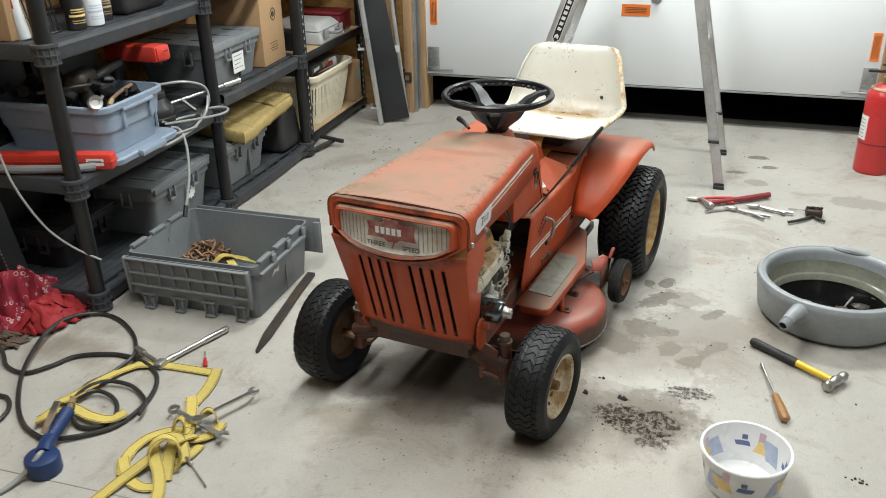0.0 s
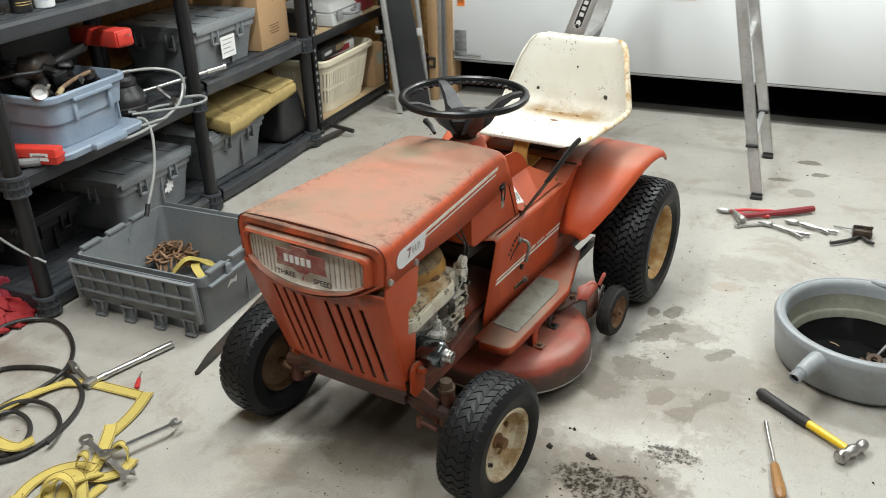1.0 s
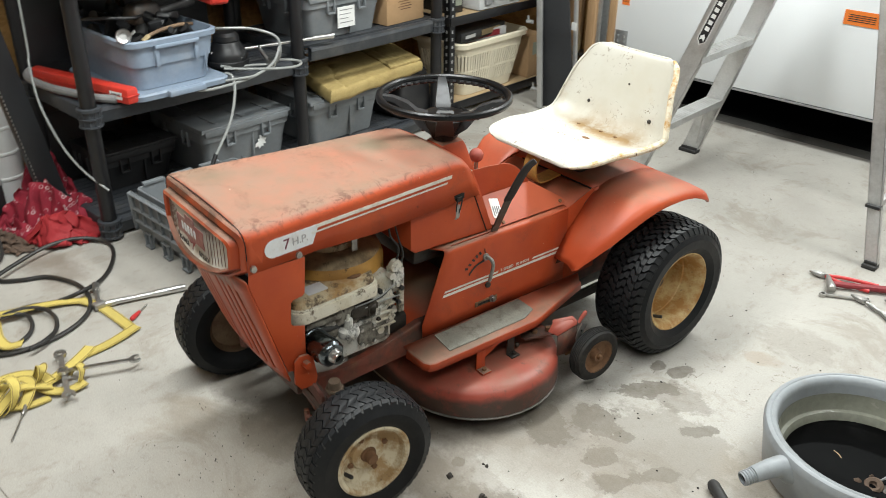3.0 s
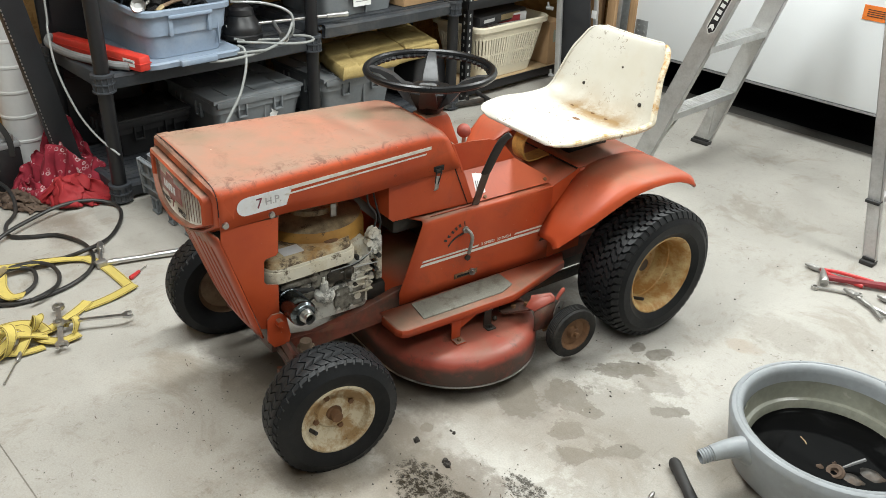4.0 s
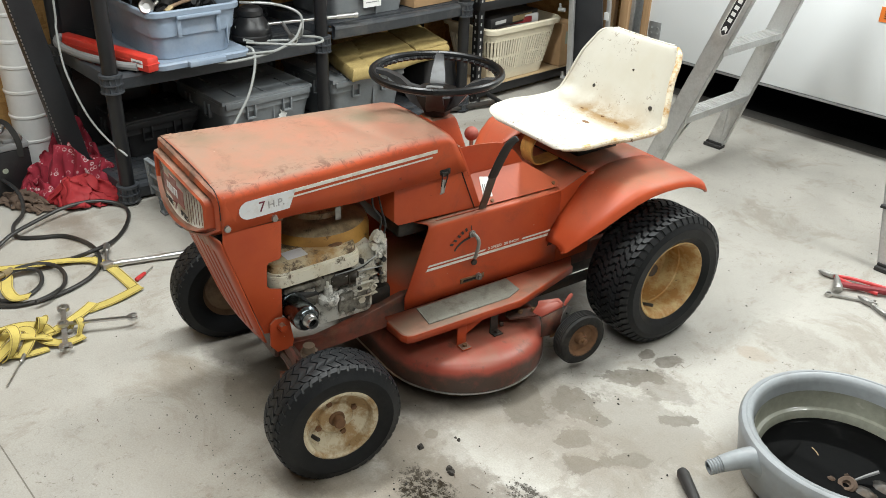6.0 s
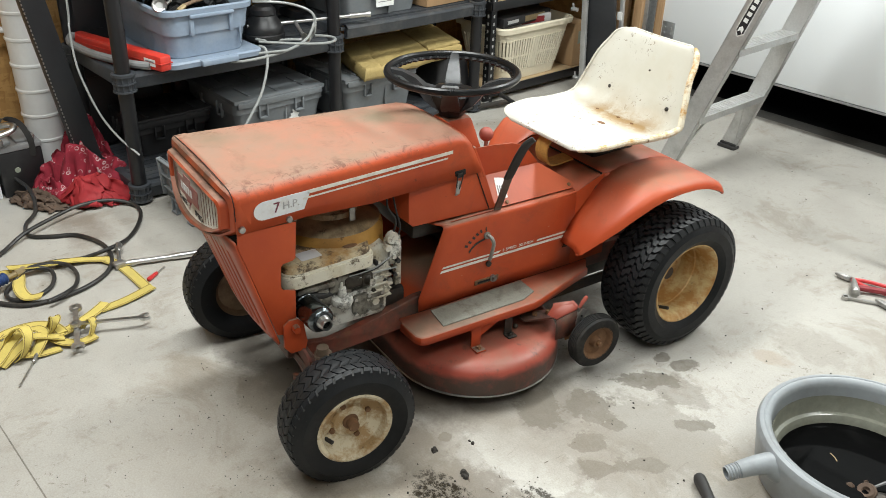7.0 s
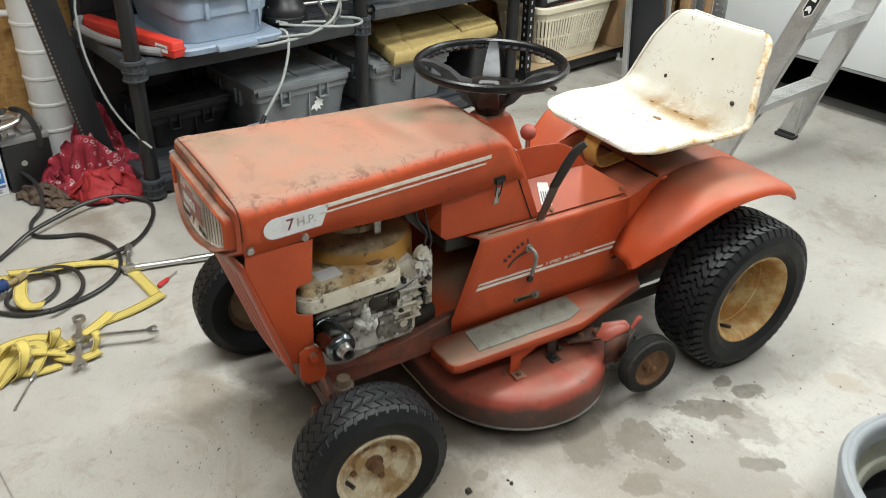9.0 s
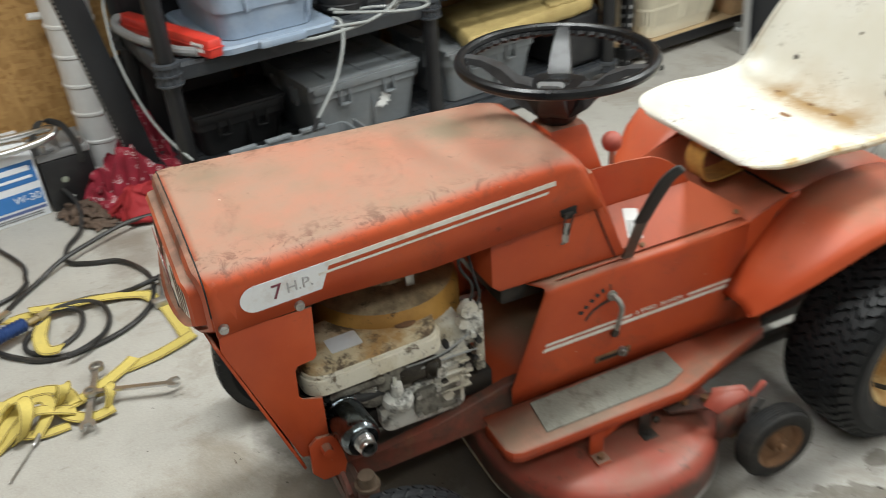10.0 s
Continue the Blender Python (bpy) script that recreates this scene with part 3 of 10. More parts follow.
def shroud_paint():
    """Blower shroud: amber varnish of old oil on the sides, pale dusty tan caked on top."""
    k = Nodes("amber_varnished_shroud")
    col = k.mix(k.ramp(k.noise(7, 6, 0.65), 0.40, 0.62), (0.46, 0.245, 0.055), (0.30, 0.150, 0.035))
    up = k.ramp(k.upward(), 0.35, 0.85)
    dust = k.mix(k.ramp(k.noise(12, 8, 0.72), 0.40, 0.60), (0.36, 0.29, 0.18), (0.15, 0.105, 0.060))
    col = k.mix(k.math("MULTIPLY", up, k.ramp(k.noise(6, 6), 0.3, 0.55, 0.55, 1.0)), col, dust)
    soot = k.ramp(k.noise(40, 9, 0.8, 0.5), 0.58, 0.63)
    col = k.mix(k.math("MULTIPLY", soot, 0.85), col, (0.035, 0.024, 0.014))
    return k.done(col, k.ramp(k.noise(9, 5), 0.3, 0.7, 0.30, 0.6), 0.0, k.bump(k.noise(90, 6), 0.25, 0.001))


def osb():
    """Strand board: flakes of many tones lying every way."""
    k = Nodes("strand_board")
    n = k.add("ShaderNodeTexVoronoi", Vector=k.scaled(22, 64, 26), Scale=1.0)
    n2 = k.add("ShaderNodeTexVoronoi", Vector=k.scaled(22, 26, 74), Scale=1.0)
    f = k.add("ShaderNodeSeparateColor", Color=n.outputs["Color"]).outputs[0]
    g = k.add("ShaderNodeSeparateColor", Color=n2.outputs["Color"]).outputs[1]
    col = k.mix(f, (0.29, 0.150, 0.045), (0.44, 0.255, 0.090))
    col = k.mix(k.math("MULTIPLY", k.ramp(g, 0.55, 0.75), 0.55), col, (0.47, 0.275, 0.096))
    col = k.mix(k.math("MULTIPLY", k.ramp(k.noise(45, 6), 0.58, 0.7), 0.5), col, (0.20, 0.095, 0.03))
    return k.done(col, 0.65, 0.0, k.bump(k.noise(90, 5), 0.25, 0.001))


def lumber(name="rough_lumber", a=(0.33, 0.20, 0.10), b=(0.46, 0.30, 0.16)):
    k = Nodes(name)
    g = k.noise(1.0, 6, 0.6, 0.5, k.scaled(40, 40, 3))
    col = k.mix(k.ramp(g, 0.35, 0.65), a, b)
    return k.done(col, 0.65, 0.0, k.bump(g, 0.2, 0.001))


def bandana(name, a, b):
    """Printed cotton: light dots and curls on red."""
    k = Nodes(name)
    v = k.voronoi(44)
    ring = k.math("MULTIPLY", k.ramp(v, 0.24, 0.28), k.ramp(v, 0.36, 0.40, 1.0, 0.0))
    m = k.math("MULTIPLY", ring, k.ramp(k.noise(9, 4), 0.44, 0.52))
    col = k.mix(k.ramp(k.noise(9, 6), 0.35, 0.65), a, b)
    col = k.mix(k.math("MULTIPLY", m, 0.8), col, (0.62, 0.50, 0.50))
    return k.done(col, 0.85, 0.0, k.bump(k.noise(220, 4), 0.2, 0.001))


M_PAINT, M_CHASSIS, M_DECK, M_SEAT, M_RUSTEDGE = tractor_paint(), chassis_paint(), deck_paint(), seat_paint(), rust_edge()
M_RIM_F = rim_paint("cream_rim_paint", (0.57, 0.50, 0.36), (0.33, 0.21, 0.095), 0.43, 0.56)
M_RIM_R = rim_paint("rusty_yellow_rim_paint", (0.54, 0.40, 0.19), (0.38, 0.19, 0.05), 0.41, 0.57)
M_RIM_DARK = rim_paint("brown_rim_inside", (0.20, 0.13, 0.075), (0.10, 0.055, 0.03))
M_TYRE = tyre_rubber("old_tyre_rubber", (0.0055, 0.0062, 0.0074), (0.0125, 0.0132, 0.0140), 0.40, 0.62, 0.26)
M_LUG = tyre_rubber("worn_lug_rubber", (0.0065, 0.0070, 0.0080), (0.017, 0.0175, 0.018), 0.42, 0.62, 0.32)
M_GAUGETYRE = tyre_rubber("dusty_gauge_rubber", (0.013, 0.013, 0.013), (0.042, 0.038, 0.033), 0.6, 0.8, 0.2)
M_GROOVE = tyre_rubber("dusty_groove_rubber", (0.040, 0.041, 0.042), (0.075, 0.073, 0.068), 0.7, 0.9, 0.2)
M_GROOVE_R = tyre_rubber("dark_groove_rubber", (0.005, 0.0052, 0.0056), (0.012, 0.012, 0.012), 0.6, 0.8, 0.2)
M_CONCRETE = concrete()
M_OSB, M_LUMBER = osb(), lumber()
M_BLACK = surface("black_plastic", (0.014, 0.014, 0.015), 0.25, 0.42, bump=0.1, dirt=(0.05, 0.048, 0.045), dirt_amount=0.35)
M_POST = surface("black_shelf_post", (0.010, 0.010, 0.011), 0.2, 0.38, bump=0.08)
M_SHELF = surface("dark_grey_shelf_plastic", (0.036, 0.040, 0.046), 0.2, 0.48, bump=0.12, dirt=(0.12, 0.115, 0.105), dirt_amount=0.4)
M_WHEELBLACK = surface("steering_wheel_plastic", (0.005, 0.0052, 0.006), 0.3, 0.34, spec=0.34, bump=0.06, dirt=(0.030, 0.033, 0.03), dirt_amount=0.3, dirt_from=0.56)
# greyer than the rim: dust, plus the light on the spokes painted in
M_SPOKE = surface("dusty_lit_spoke_plastic", (0.030, 0.031, 0.033), 0.3, 0.4, bump=0.06, blotch=12, dirt=(0.010, 0.010, 0.011), dirt_amount=0.8, dirt_from=0.46)
M_TOTE = surface("grey_tote_plastic", (0.172, 0.186, 0.196), 0.12, 0.5, bump=0.1, dirt=(0.24, 0.235, 0.22), dirt_amount=0.35)
M_SHELFSHADE = surface("shade_black_plastic", (0.006, 0.006, 0.0068), 0.2, 0.5, bump=0.1)
M_BLUE = surface("dusty_blue_plastic", (0.225, 0.280, 0.355), 0.12, 0.5, bump=0.1, dirt=(0.32, 0.34, 0.37), dirt_amount=0.4)
M_REDBOX = surface("red_case_plastic", (0.52, 0.035, 0.022), 0.15, 0.42, bump=0.05, dirt=(0.25, 0.05, 0.04), dirt_amount=0.4)
M_OILFILM = surface("oil_filmed_plastic", (0.210, 0.212, 0.172), 0.2, 0.16, bump=0.05, blotch=9, dirt=(0.15, 0.145, 0.11), dirt_amount=0.5)
M_PAN = surface("grey_drain_pan_plastic", (0.27, 0.29, 0.305), 0.1, 0.42, bump=0.06, dirt=(0.16, 0.155, 0.145), dirt_amount=0.35)
M_OIL = surface("black_engine_oil", (0.003, 0.003, 0.003), 0.2, 0.05, bump=0.0, rough_vary=0.02, spec=0.02)
M_ALU = surface("ladder_aluminium", (0.60, 0.60, 0.59), 0.12, 0.42, 0.75, grain=120, bump=0.08, dirt=(0.30, 0.29, 0.27), dirt_amount=0.4)
M_STEEL = surface("galvanised_steel", (0.42, 0.43, 0.43), 0.25, 0.45, 0.8, bump=0.1)
M_CHROME = surface("chrome_tool_steel", (0.62, 0.62, 0.61), 0.15, 0.32, 1.0, bump=0.02, dirt=(0.25, 0.23, 0.2), dirt_amount=0.3, rough_vary=0.08)
M_TOOL = surface("dull_tool_steel", (0.44, 0.43, 0.41), 0.25, 0.36, 0.9, bump=0.1, dirt=(0.10, 0.08, 0.06), dirt_amount=0.5)
M_DARKSTEEL = surface("oily_dark_steel", (0.055, 0.050, 0.045), 0.4, 0.5, 0.6, bump=0.2, dirt=(0.13, 0.075, 0.04), dirt_amount=0.5)
M_LEVER = surface("dull_brown_lever_steel", (0.115, 0.105, 0.090), 0.3, 0.5, 0.2, bump=0.15, dirt=(0.06, 0.045, 0.03), dirt_amount=0.6)
M_LEVERPALE = surface("greyed_zinc_steel", (0.26, 0.26, 0.235), 0.25, 0.45, 0.35, bump=0.15, dirt=(0.09, 0.08, 0.06), dirt_amount=0.5)
M_CAPSTEEL = surface("dusty_tan_steel", (0.15, 0.105, 0.070), 0.3, 0.7, bump=0.2, dirt=(0.07, 0.05, 0.035), dirt_amount=0.6)
M_RUST = surface("brown_rust", (0.17, 0.085, 0.038), 0.4, 0.8, bump=0.3, dirt=(0.07, 0.04, 0.025), dirt_amount=0.6)
M_DOOR = surface("white_door_steel", (0.72, 0.74, 0.75), 0.03, 0.5, bump=0.04, grain=200, blotch=1.2, tint=False)
M_WALL = surface("white_drywall", (0.66, 0.65, 0.62), 0.05, 0.8, bump=0.1, tint=False)
M_SILL = surface("dusty_sill_concrete", (0.15, 0.143, 0.13), 0.25, 0.8, bump=0.2, blotch=6, tint=False)
M_DIMWALL = surface("dim_unseen_wall", (0.34, 0.33, 0.31), 0.08, 0.85, bump=0.1, tint=False)
M_NIGHT = surface("dark_asphalt", (0.012, 0.012, 0.013), 0.3, 0.9, bump=0.2, tint=False)
M_BLACKPANEL = surface("black_hardboard", (0.016, 0.017, 0.019), 0.2, 0.45, bump=0.06)
M_CARD = surface("brown_cardboard", (0.36, 0.225, 0.115), 0.1, 0.8, bump=0.12, grain=40)
M_CARD2 = surface("pale_cardboard", (0.42, 0.30, 0.17), 0.1, 0.8, bump=0.12, grain=40)
M_TARP = surface("mustard_canvas", (0.37, 0.275, 0.105), 0.2, 0.75, bump=0.3, grain=130, dirt=(0.22, 0.15, 0.05), dirt_amount=0.5)
M_CREAM = surface("cream_basket_plastic", (0.66, 0.60, 0.46), 0.07, 0.45, bump=0.05)
M_PAPER = surface("white_label_paper", (0.72, 0.72, 0.70), 0.06, 0.6, bump=0.05)
M_ORANGE = surface("orange_sticker", (0.80, 0.20, 0.03), 0.08, 0.5, bump=0.0)
M_EXT = surface("red_extinguisher_enamel", (0.48, 0.030, 0.030), 0.10, 0.36, bump=0.02)
M_YSTRAP = surface("yellow_webbing", (0.52, 0.41, 0.105), 0.15, 0.7, bump=0.3, grain=180, dirt=(0.40, 0.32, 0.10), dirt_amount=0.6)
M_YSTRAPEDGE = surface("brown_strap_stitching", (0.22, 0.16, 0.05), 0.2, 0.8)
M_HOSE = surface("black_air_hose", (0.020, 0.019, 0.018), 0.25, 0.4, bump=0.1, dirt=(0.08, 0.07, 0.06), dirt_amount=0.5)
M_CLEARHOSE = surface("cloudy_clear_tubing", (0.29, 0.30, 0.29), 0.12, 0.25, bump=0.0)
M_BLUEGUN = surface("navy_gun_rubber", (0.012, 0.035, 0.12), 0.25, 0.45, bump=0.1)
M_BRASS = surface("tarnished_brass", (0.38, 0.30, 0.17), 0.25, 0.5, 0.7)
M_BANDANA = bandana("red_bandana_cotton", (0.20, 0.009, 0.022), (0.32, 0.016, 0.036))
M_REDCLOTH = surface("bright_red_cloth", (0.29, 0.014, 0.018), 0.15, 0.8, bump=0.15)
M_RAG = surface("oily_brown_rag", (0.10, 0.065, 0.045), 0.35, 0.85, bump=0.3)
M_WHITEPIPE = surface("white_drum_plastic", (0.66, 0.66, 0.65), 0.05, 0.45, bump=0.05)
M_BLUEPRINT = surface("blue_carton_print", (0.035, 0.16, 0.42), 0.08, 0.45, bump=0.0)
M_CARTON = surface("white_carton", (0.70, 0.72, 0.74), 0.04, 0.5, bump=0.03)
M_HAMMERY = surface("yellow_fibreglass", (0.72, 0.47, 0.02), 0.08, 0.35, bump=0.03)
M_GRIP = surface("black_rubber_grip", (0.022, 0.021, 0.020), 0.25, 0.6, bump=0.25)
M_ORWOOD = surface("amber_handle_plastic", (0.30, 0.15, 0.05), 0.3, 0.4, bump=0.08)
M_REDGRIP = surface("red_dipped_grip", (0.48, 0.03, 0.03), 0.15, 0.4, bump=0.05)
M_TUBWHITE = surface("milky_tub_plastic", (0.74, 0.74, 0.74), 0.04, 0.3, bump=0.0)
M_TUBBLUE = surface("pale_blue_tub_print", (0.42, 0.48, 0.62), 0.2, 0.4, bump=0.0)
M_TUBYEL = surface("yellow_tub_print", (0.76, 0.55, 0.20), 0.15, 0.4, bump=0.0)
M_TUBPINK = surface("pink_tub_print", (0.60, 0.40, 0.46), 0.15, 0.4, bump=0.0)
M_NAVY = surface("navy_print", (0.10, 0.13, 0.27), 0.1, 0.5, bump=0.0)
M_ENGWHITE = caked("oily_white_engine_paint", (0.58, 0.57, 0.50), (0.42, 0.36, 0.26), (0.05, 0.038, 0.026), 0.56, 0.64, 26)
M_OILBLACK = surface("black_oil_caked_casting", (0.030, 0.024, 0.017), 0.5, 0.38, 0.2, bump=0.5, grain=120, blotch=22, dirt=(0.16, 0.13, 0.09), dirt_amount=0.7, dirt_from=0.54)
M_CLEANER = caked("cream_cleaner_enamel", (0.62, 0.58, 0.48), (0.50, 0.43, 0.30), (0.09, 0.060, 0.033), 0.55, 0.61, 34)
M_ENGTAN = caked("oil_stained_lid", (0.52, 0.43, 0.28), (0.36, 0.21, 0.080), (0.065, 0.040, 0.022), 0.50, 0.60, 22, 13)
M_ENGORANGE = shroud_paint()
M_ALUCAST = surface("oily_cast_aluminium", (0.25, 0.235, 0.20), 0.45, 0.5, 0.3, bump=0.4, blotch=16, dirt=(0.045, 0.036, 0.028), dirt_amount=0.8, dirt_from=0.42)
M_TREAD = surface("worn_grey_tread_mat", (0.172, 0.170, 0.140), 0.35, 0.7, bump=0.5, grain=260, blotch=9, dirt=(0.060, 0.044, 0.031), dirt_amount=0.75, dirt_from=0.50)
M_DECALWHITE = surface("yellowed_white_decal", (0.68, 0.65, 0.58), 0.08, 0.45, bump=0.0, blotch=9, dirt=(0.42, 0.30, 0.20), dirt_amount=0.55)
M_DECALPLAQ = surface("white_decal", (0.66, 0.67, 0.68), 0.06, 0.4, bump=0.0, blotch=16, dirt=(0.45, 0.36, 0.30), dirt_amount=0.35)
M_DECALRED = surface("maroon_decal_print", (0.24, 0.050, 0.044), 0.2, 0.5, bump=0.0, dirt=(0.46, 0.36, 0.29), dirt_amount=0.55)
M_DECALBLACK = surface("black_decal_print", (0.030, 0.026, 0.024), 0.2, 0.5, bump=0.0)
M_PLUM = surface("plum_decal_print", (0.16, 0.03, 0.05), 0.15, 0.45, bump=0.0)
M_GREYPRINT = surface("grey_decal_print", (0.36, 0.35, 0.35), 0.15, 0.5, bump=0.0)
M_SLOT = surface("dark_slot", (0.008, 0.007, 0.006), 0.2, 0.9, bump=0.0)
M_MUFFLER = surface("tarnished_muffler_chrome", (0.20, 0.23, 0.25), 0.3, 0.26, 1.0, bump=0.10, blotch=18, dirt=(0.04, 0.035, 0.03), dirt_amount=0.7, dirt_from=0.50)
M_EMBLEMBAR = surface("faded_emblem_bar", (0.17, 0.085, 0.06), 0.3, 0.5, bump=0.0, dirt=(0.5, 0.45, 0.38), dirt_amount=0.6, dirt_from=0.5)
M_ENGGRIME = caked("grimy_white_engine_casting", (0.66, 0.65, 0.60), (0.48, 0.43, 0.34), (0.020, 0.017, 0.013), 0.50, 0.62, 26)
M_JOINT = surface("dusty_joint_filler", (0.20, 0.182, 0.155), 0.3, 0.9, bump=0.3, tint=False)
M_SHADETOTE = surface("shade_black_plastic", (0.012, 0.012, 0.013), 0.2, 0.6, bump=0.1)
M_KNOB = surface("red_knob_plastic", (0.36, 0.085, 0.06), 0.2, 0.6, bump=0.03)
M_STRAPTAN = surface("tan_rusty_spring_steel", (0.52, 0.30, 0.075), 0.3, 0.55, bump=0.15, dirt=(0.15, 0.07, 0.03), dirt_amount=0.7)
M_CRUMB = surface("dark_dirt", (0.035, 0.030, 0.025), 0.4, 0.9, bump=0.3)
M_PRINTGREY = surface("grey_print", (0.20, 0.20, 0.20), 0.1, 0.6, bump=0.0)
M_GREYCASE = surface("light_grey_case_plastic", (0.40, 0.40, 0.39), 0.08, 0.45, bump=0.05)
M_DKRED = surface("dark_red_plastic", (0.20, 0.02, 0.025), 0.15, 0.5, bump=0.05)
M_SILVERCAN = surface("silver_can", (0.55, 0.56, 0.57), 0.08, 0.3, 0.6, bump=0.0)
M_GREENGREY = surface("grey_green_rag", (0.25, 0.27, 0.21), 0.2, 0.8, bump=0.3)
M_CHAINRUST = surface("rusty_chain", (0.26, 0.15, 0.085), 0.35, 0.65, 0.3, bump=0.25)

# ---- the garage ----
def slab_box(name, lo, hi, material, label="", bevel=0.0):
    bm = bmesh.new()
    box(bm, [(a + b) / 2 for a, b in zip(lo, hi)], [b - a for a, b in zip(lo, hi)], bevel)
    ob = link_mesh(name, bm, material, None, 30)
    return tagged(ob, label, name.split("_")[0], kind="structure")


X0, X1, Y0, Y1, TOP = -2.66, 2.6, -2.4, 5.10, 2.62
DOOR_L, DOOR_R, DOOR_LIFT = -1.665, 0.90, 0.222

# the slab, with a saw cut across it
CUT_Y = 1.472
slab_box("floor_back", (X0, CUT_Y + 0.0018, -0.15), (X1, 5.215, 0.0), M_CONCRETE, "mottled grey concrete slab with oil stains and shade painted under the tractor")
slab_box("floor_front", (X0, Y0, -0.15), (X1, CUT_Y - 0.0018, 0.0), M_CONCRETE, "mottled grey concrete slab")
slab_box("threshold", (-4, 5.215, -0.15), (4, 5.375, -0.018), M_SILL, "dusty grey concrete sill under the door")
slab_box("ground", (-30, 5.375, -0.4), (30, 60, -0.06), M_NIGHT, "dark driveway outside at night")
slab_box("floor_joint", (X0, CUT_Y - 0.0018, -0.15), (X1, CUT_Y + 0.0018, -0.0007), M_JOINT, "dusty saw-cut joint in the slab")
slab_box("wall_west", (X0 - 0.12, Y0, 0), (X0, Y1 + 0.12, TOP), M_OSB, "wall sheathed in amber strand board")
# unseen closing walls, kept mid-grey so that they bounce less light
slab_box("wall_east", (X1, Y0, 0), (X1 + 0.12, Y1 + 0.12, TOP), M_DIMWALL, "unseen plain wall, mid-grey to cut bounced light")
slab_box("wall_south", (X0, Y0 - 0.12, 0), (X1, Y0, TOP), M_DIMWALL, "unseen plain wall, mid-grey to cut bounced light")
slab_box("wall_north_left", (X0, Y1, 0), (DOOR_L - 0.11, Y1 + 0.12, TOP), M_OSB, "strand board beside the door")
slab_box("wall_north_right", (DOOR_R + 0.11, Y1, 0), (X1, Y1 + 0.12, TOP), M_WALL, "plain white drywall")
slab_box("wall_north_top", (DOOR_L - 0.11, Y1, 2.25), (DOOR_R + 0.11, Y1 + 0.12, TOP), M_WALL, "drywall over the door")
slab_box("ceiling", (X0, Y0, TOP), (X1, Y1 + 0.12, TOP + 0.1), M_WALL, "white ceiling")
for n, x in (("trim_left", DOOR_L - 0.055), ("trim_right", DOOR_R + 0.055)):
    slab_box(n, (x - 0.055, Y1 - 0.005, 0), (x + 0.055, Y1 + 0.125, 2.25), M_LUMBER, "bare lumber door jamb", 0.002)
for y in (1.52,):
    bm = bmesh.new()
    box(bm, (X0 + 0.02, y, TOP / 2), (0.04, 0.09, TOP - 0.004), 0.003)
    tagged(link_mesh("trim_stud", bm, M_LUMBER), "bare wooden stud on the strand board wall", "stud", kind="structure")


def garage_door():
    door = thing("garage_door", "white sectional steel garage door raised a hand's width", "garage door", pose(0, Y1 + 0.012, 0), kind="structure")
    mid, w = (DOOR_L + DOOR_R) / 2, DOOR_R - DOOR_L
    z = DOOR_LIFT
    for i in range(4):
        h = 0.53
        bm = bmesh.new()
        box(bm, (mid, 0.022, z + h / 2), (w + 0.04, 0.044, h - 0.004), 0.004)
        part("door_panel", bm, M_DOOR, door)
        z += h
    bm = bmesh.new()
    box(bm, (mid, 0.018, DOOR_LIFT - 0.006), (w + 0.04, 0.04, 0.012), 0.004)
    part("bottom_rail", bm, M_STEEL, door, "grey aluminium bottom rail")
    for x, zz in ((DOOR_L + 0.05, 0.60), (0.86, 0.50), (-0.411, 0.652)):
        bm = bmesh.new()
        tall = x < -1 or x > 0.5
        box(bm, (x, -0.001, zz), (0.045 if tall else 0.158, 0.002, 0.15 if tall else 0.064))
        st = part("warning_sticker", bm, M_ORANGE, door, "orange warning sticker with small print")
        for j in range(4):
            bm = bmesh.new()
            if tall:
                box(bm, (x - 0.014 + j * 0.009, -0.0025, zz), (0.003, 0.001, 0.12))
            else:
                box(bm, (x, -0.0025, zz - 0.014 + j * 0.009), (0.12, 0.001, 0.003))
            part("print_line", bm, M_DECALBLACK, st)
    for x in (DOOR_L + 0.045, DOOR_R - 0.045):
        bm = bmesh.new()
        box(bm, (x, -0.003, 0.315), (0.075, 0.005, 0.15), 0.001)
        box(bm, (x, -0.012, 0.26), (0.075, 0.02, 0.02), 0.002)
        for dz in (0.36, 0.33, 0.29):
            rod(bm, (x - 0.02, -0.004, dz), (x - 0.02, -0.012, dz), 0.006, n=6)
            rod(bm, (x + 0.02, -0.004, dz), (x + 0.02, -0.012, dz), 0.006, n=6)
        rod(bm, (x, -0.02, 0.255), (x - math.copysign(0.13, 0.3 + x), -0.02, 0.255), 0.006, n=8)
        part("bottom_bracket", bm, M_STEEL, door, "galvanised corner bracket with bolts")
    bm = bmesh.new()
    turned(bm, [(0.001, 0.0), (0.03, 0.0), (0.03, 0.004), (0.012, 0.006), (0.012, 0.03), (0.0, 0.03)], (-0.30, 0, 0.72), (0, -1, 0), 16)
    part("door_lock", bm, M_STEEL, door)
    return door


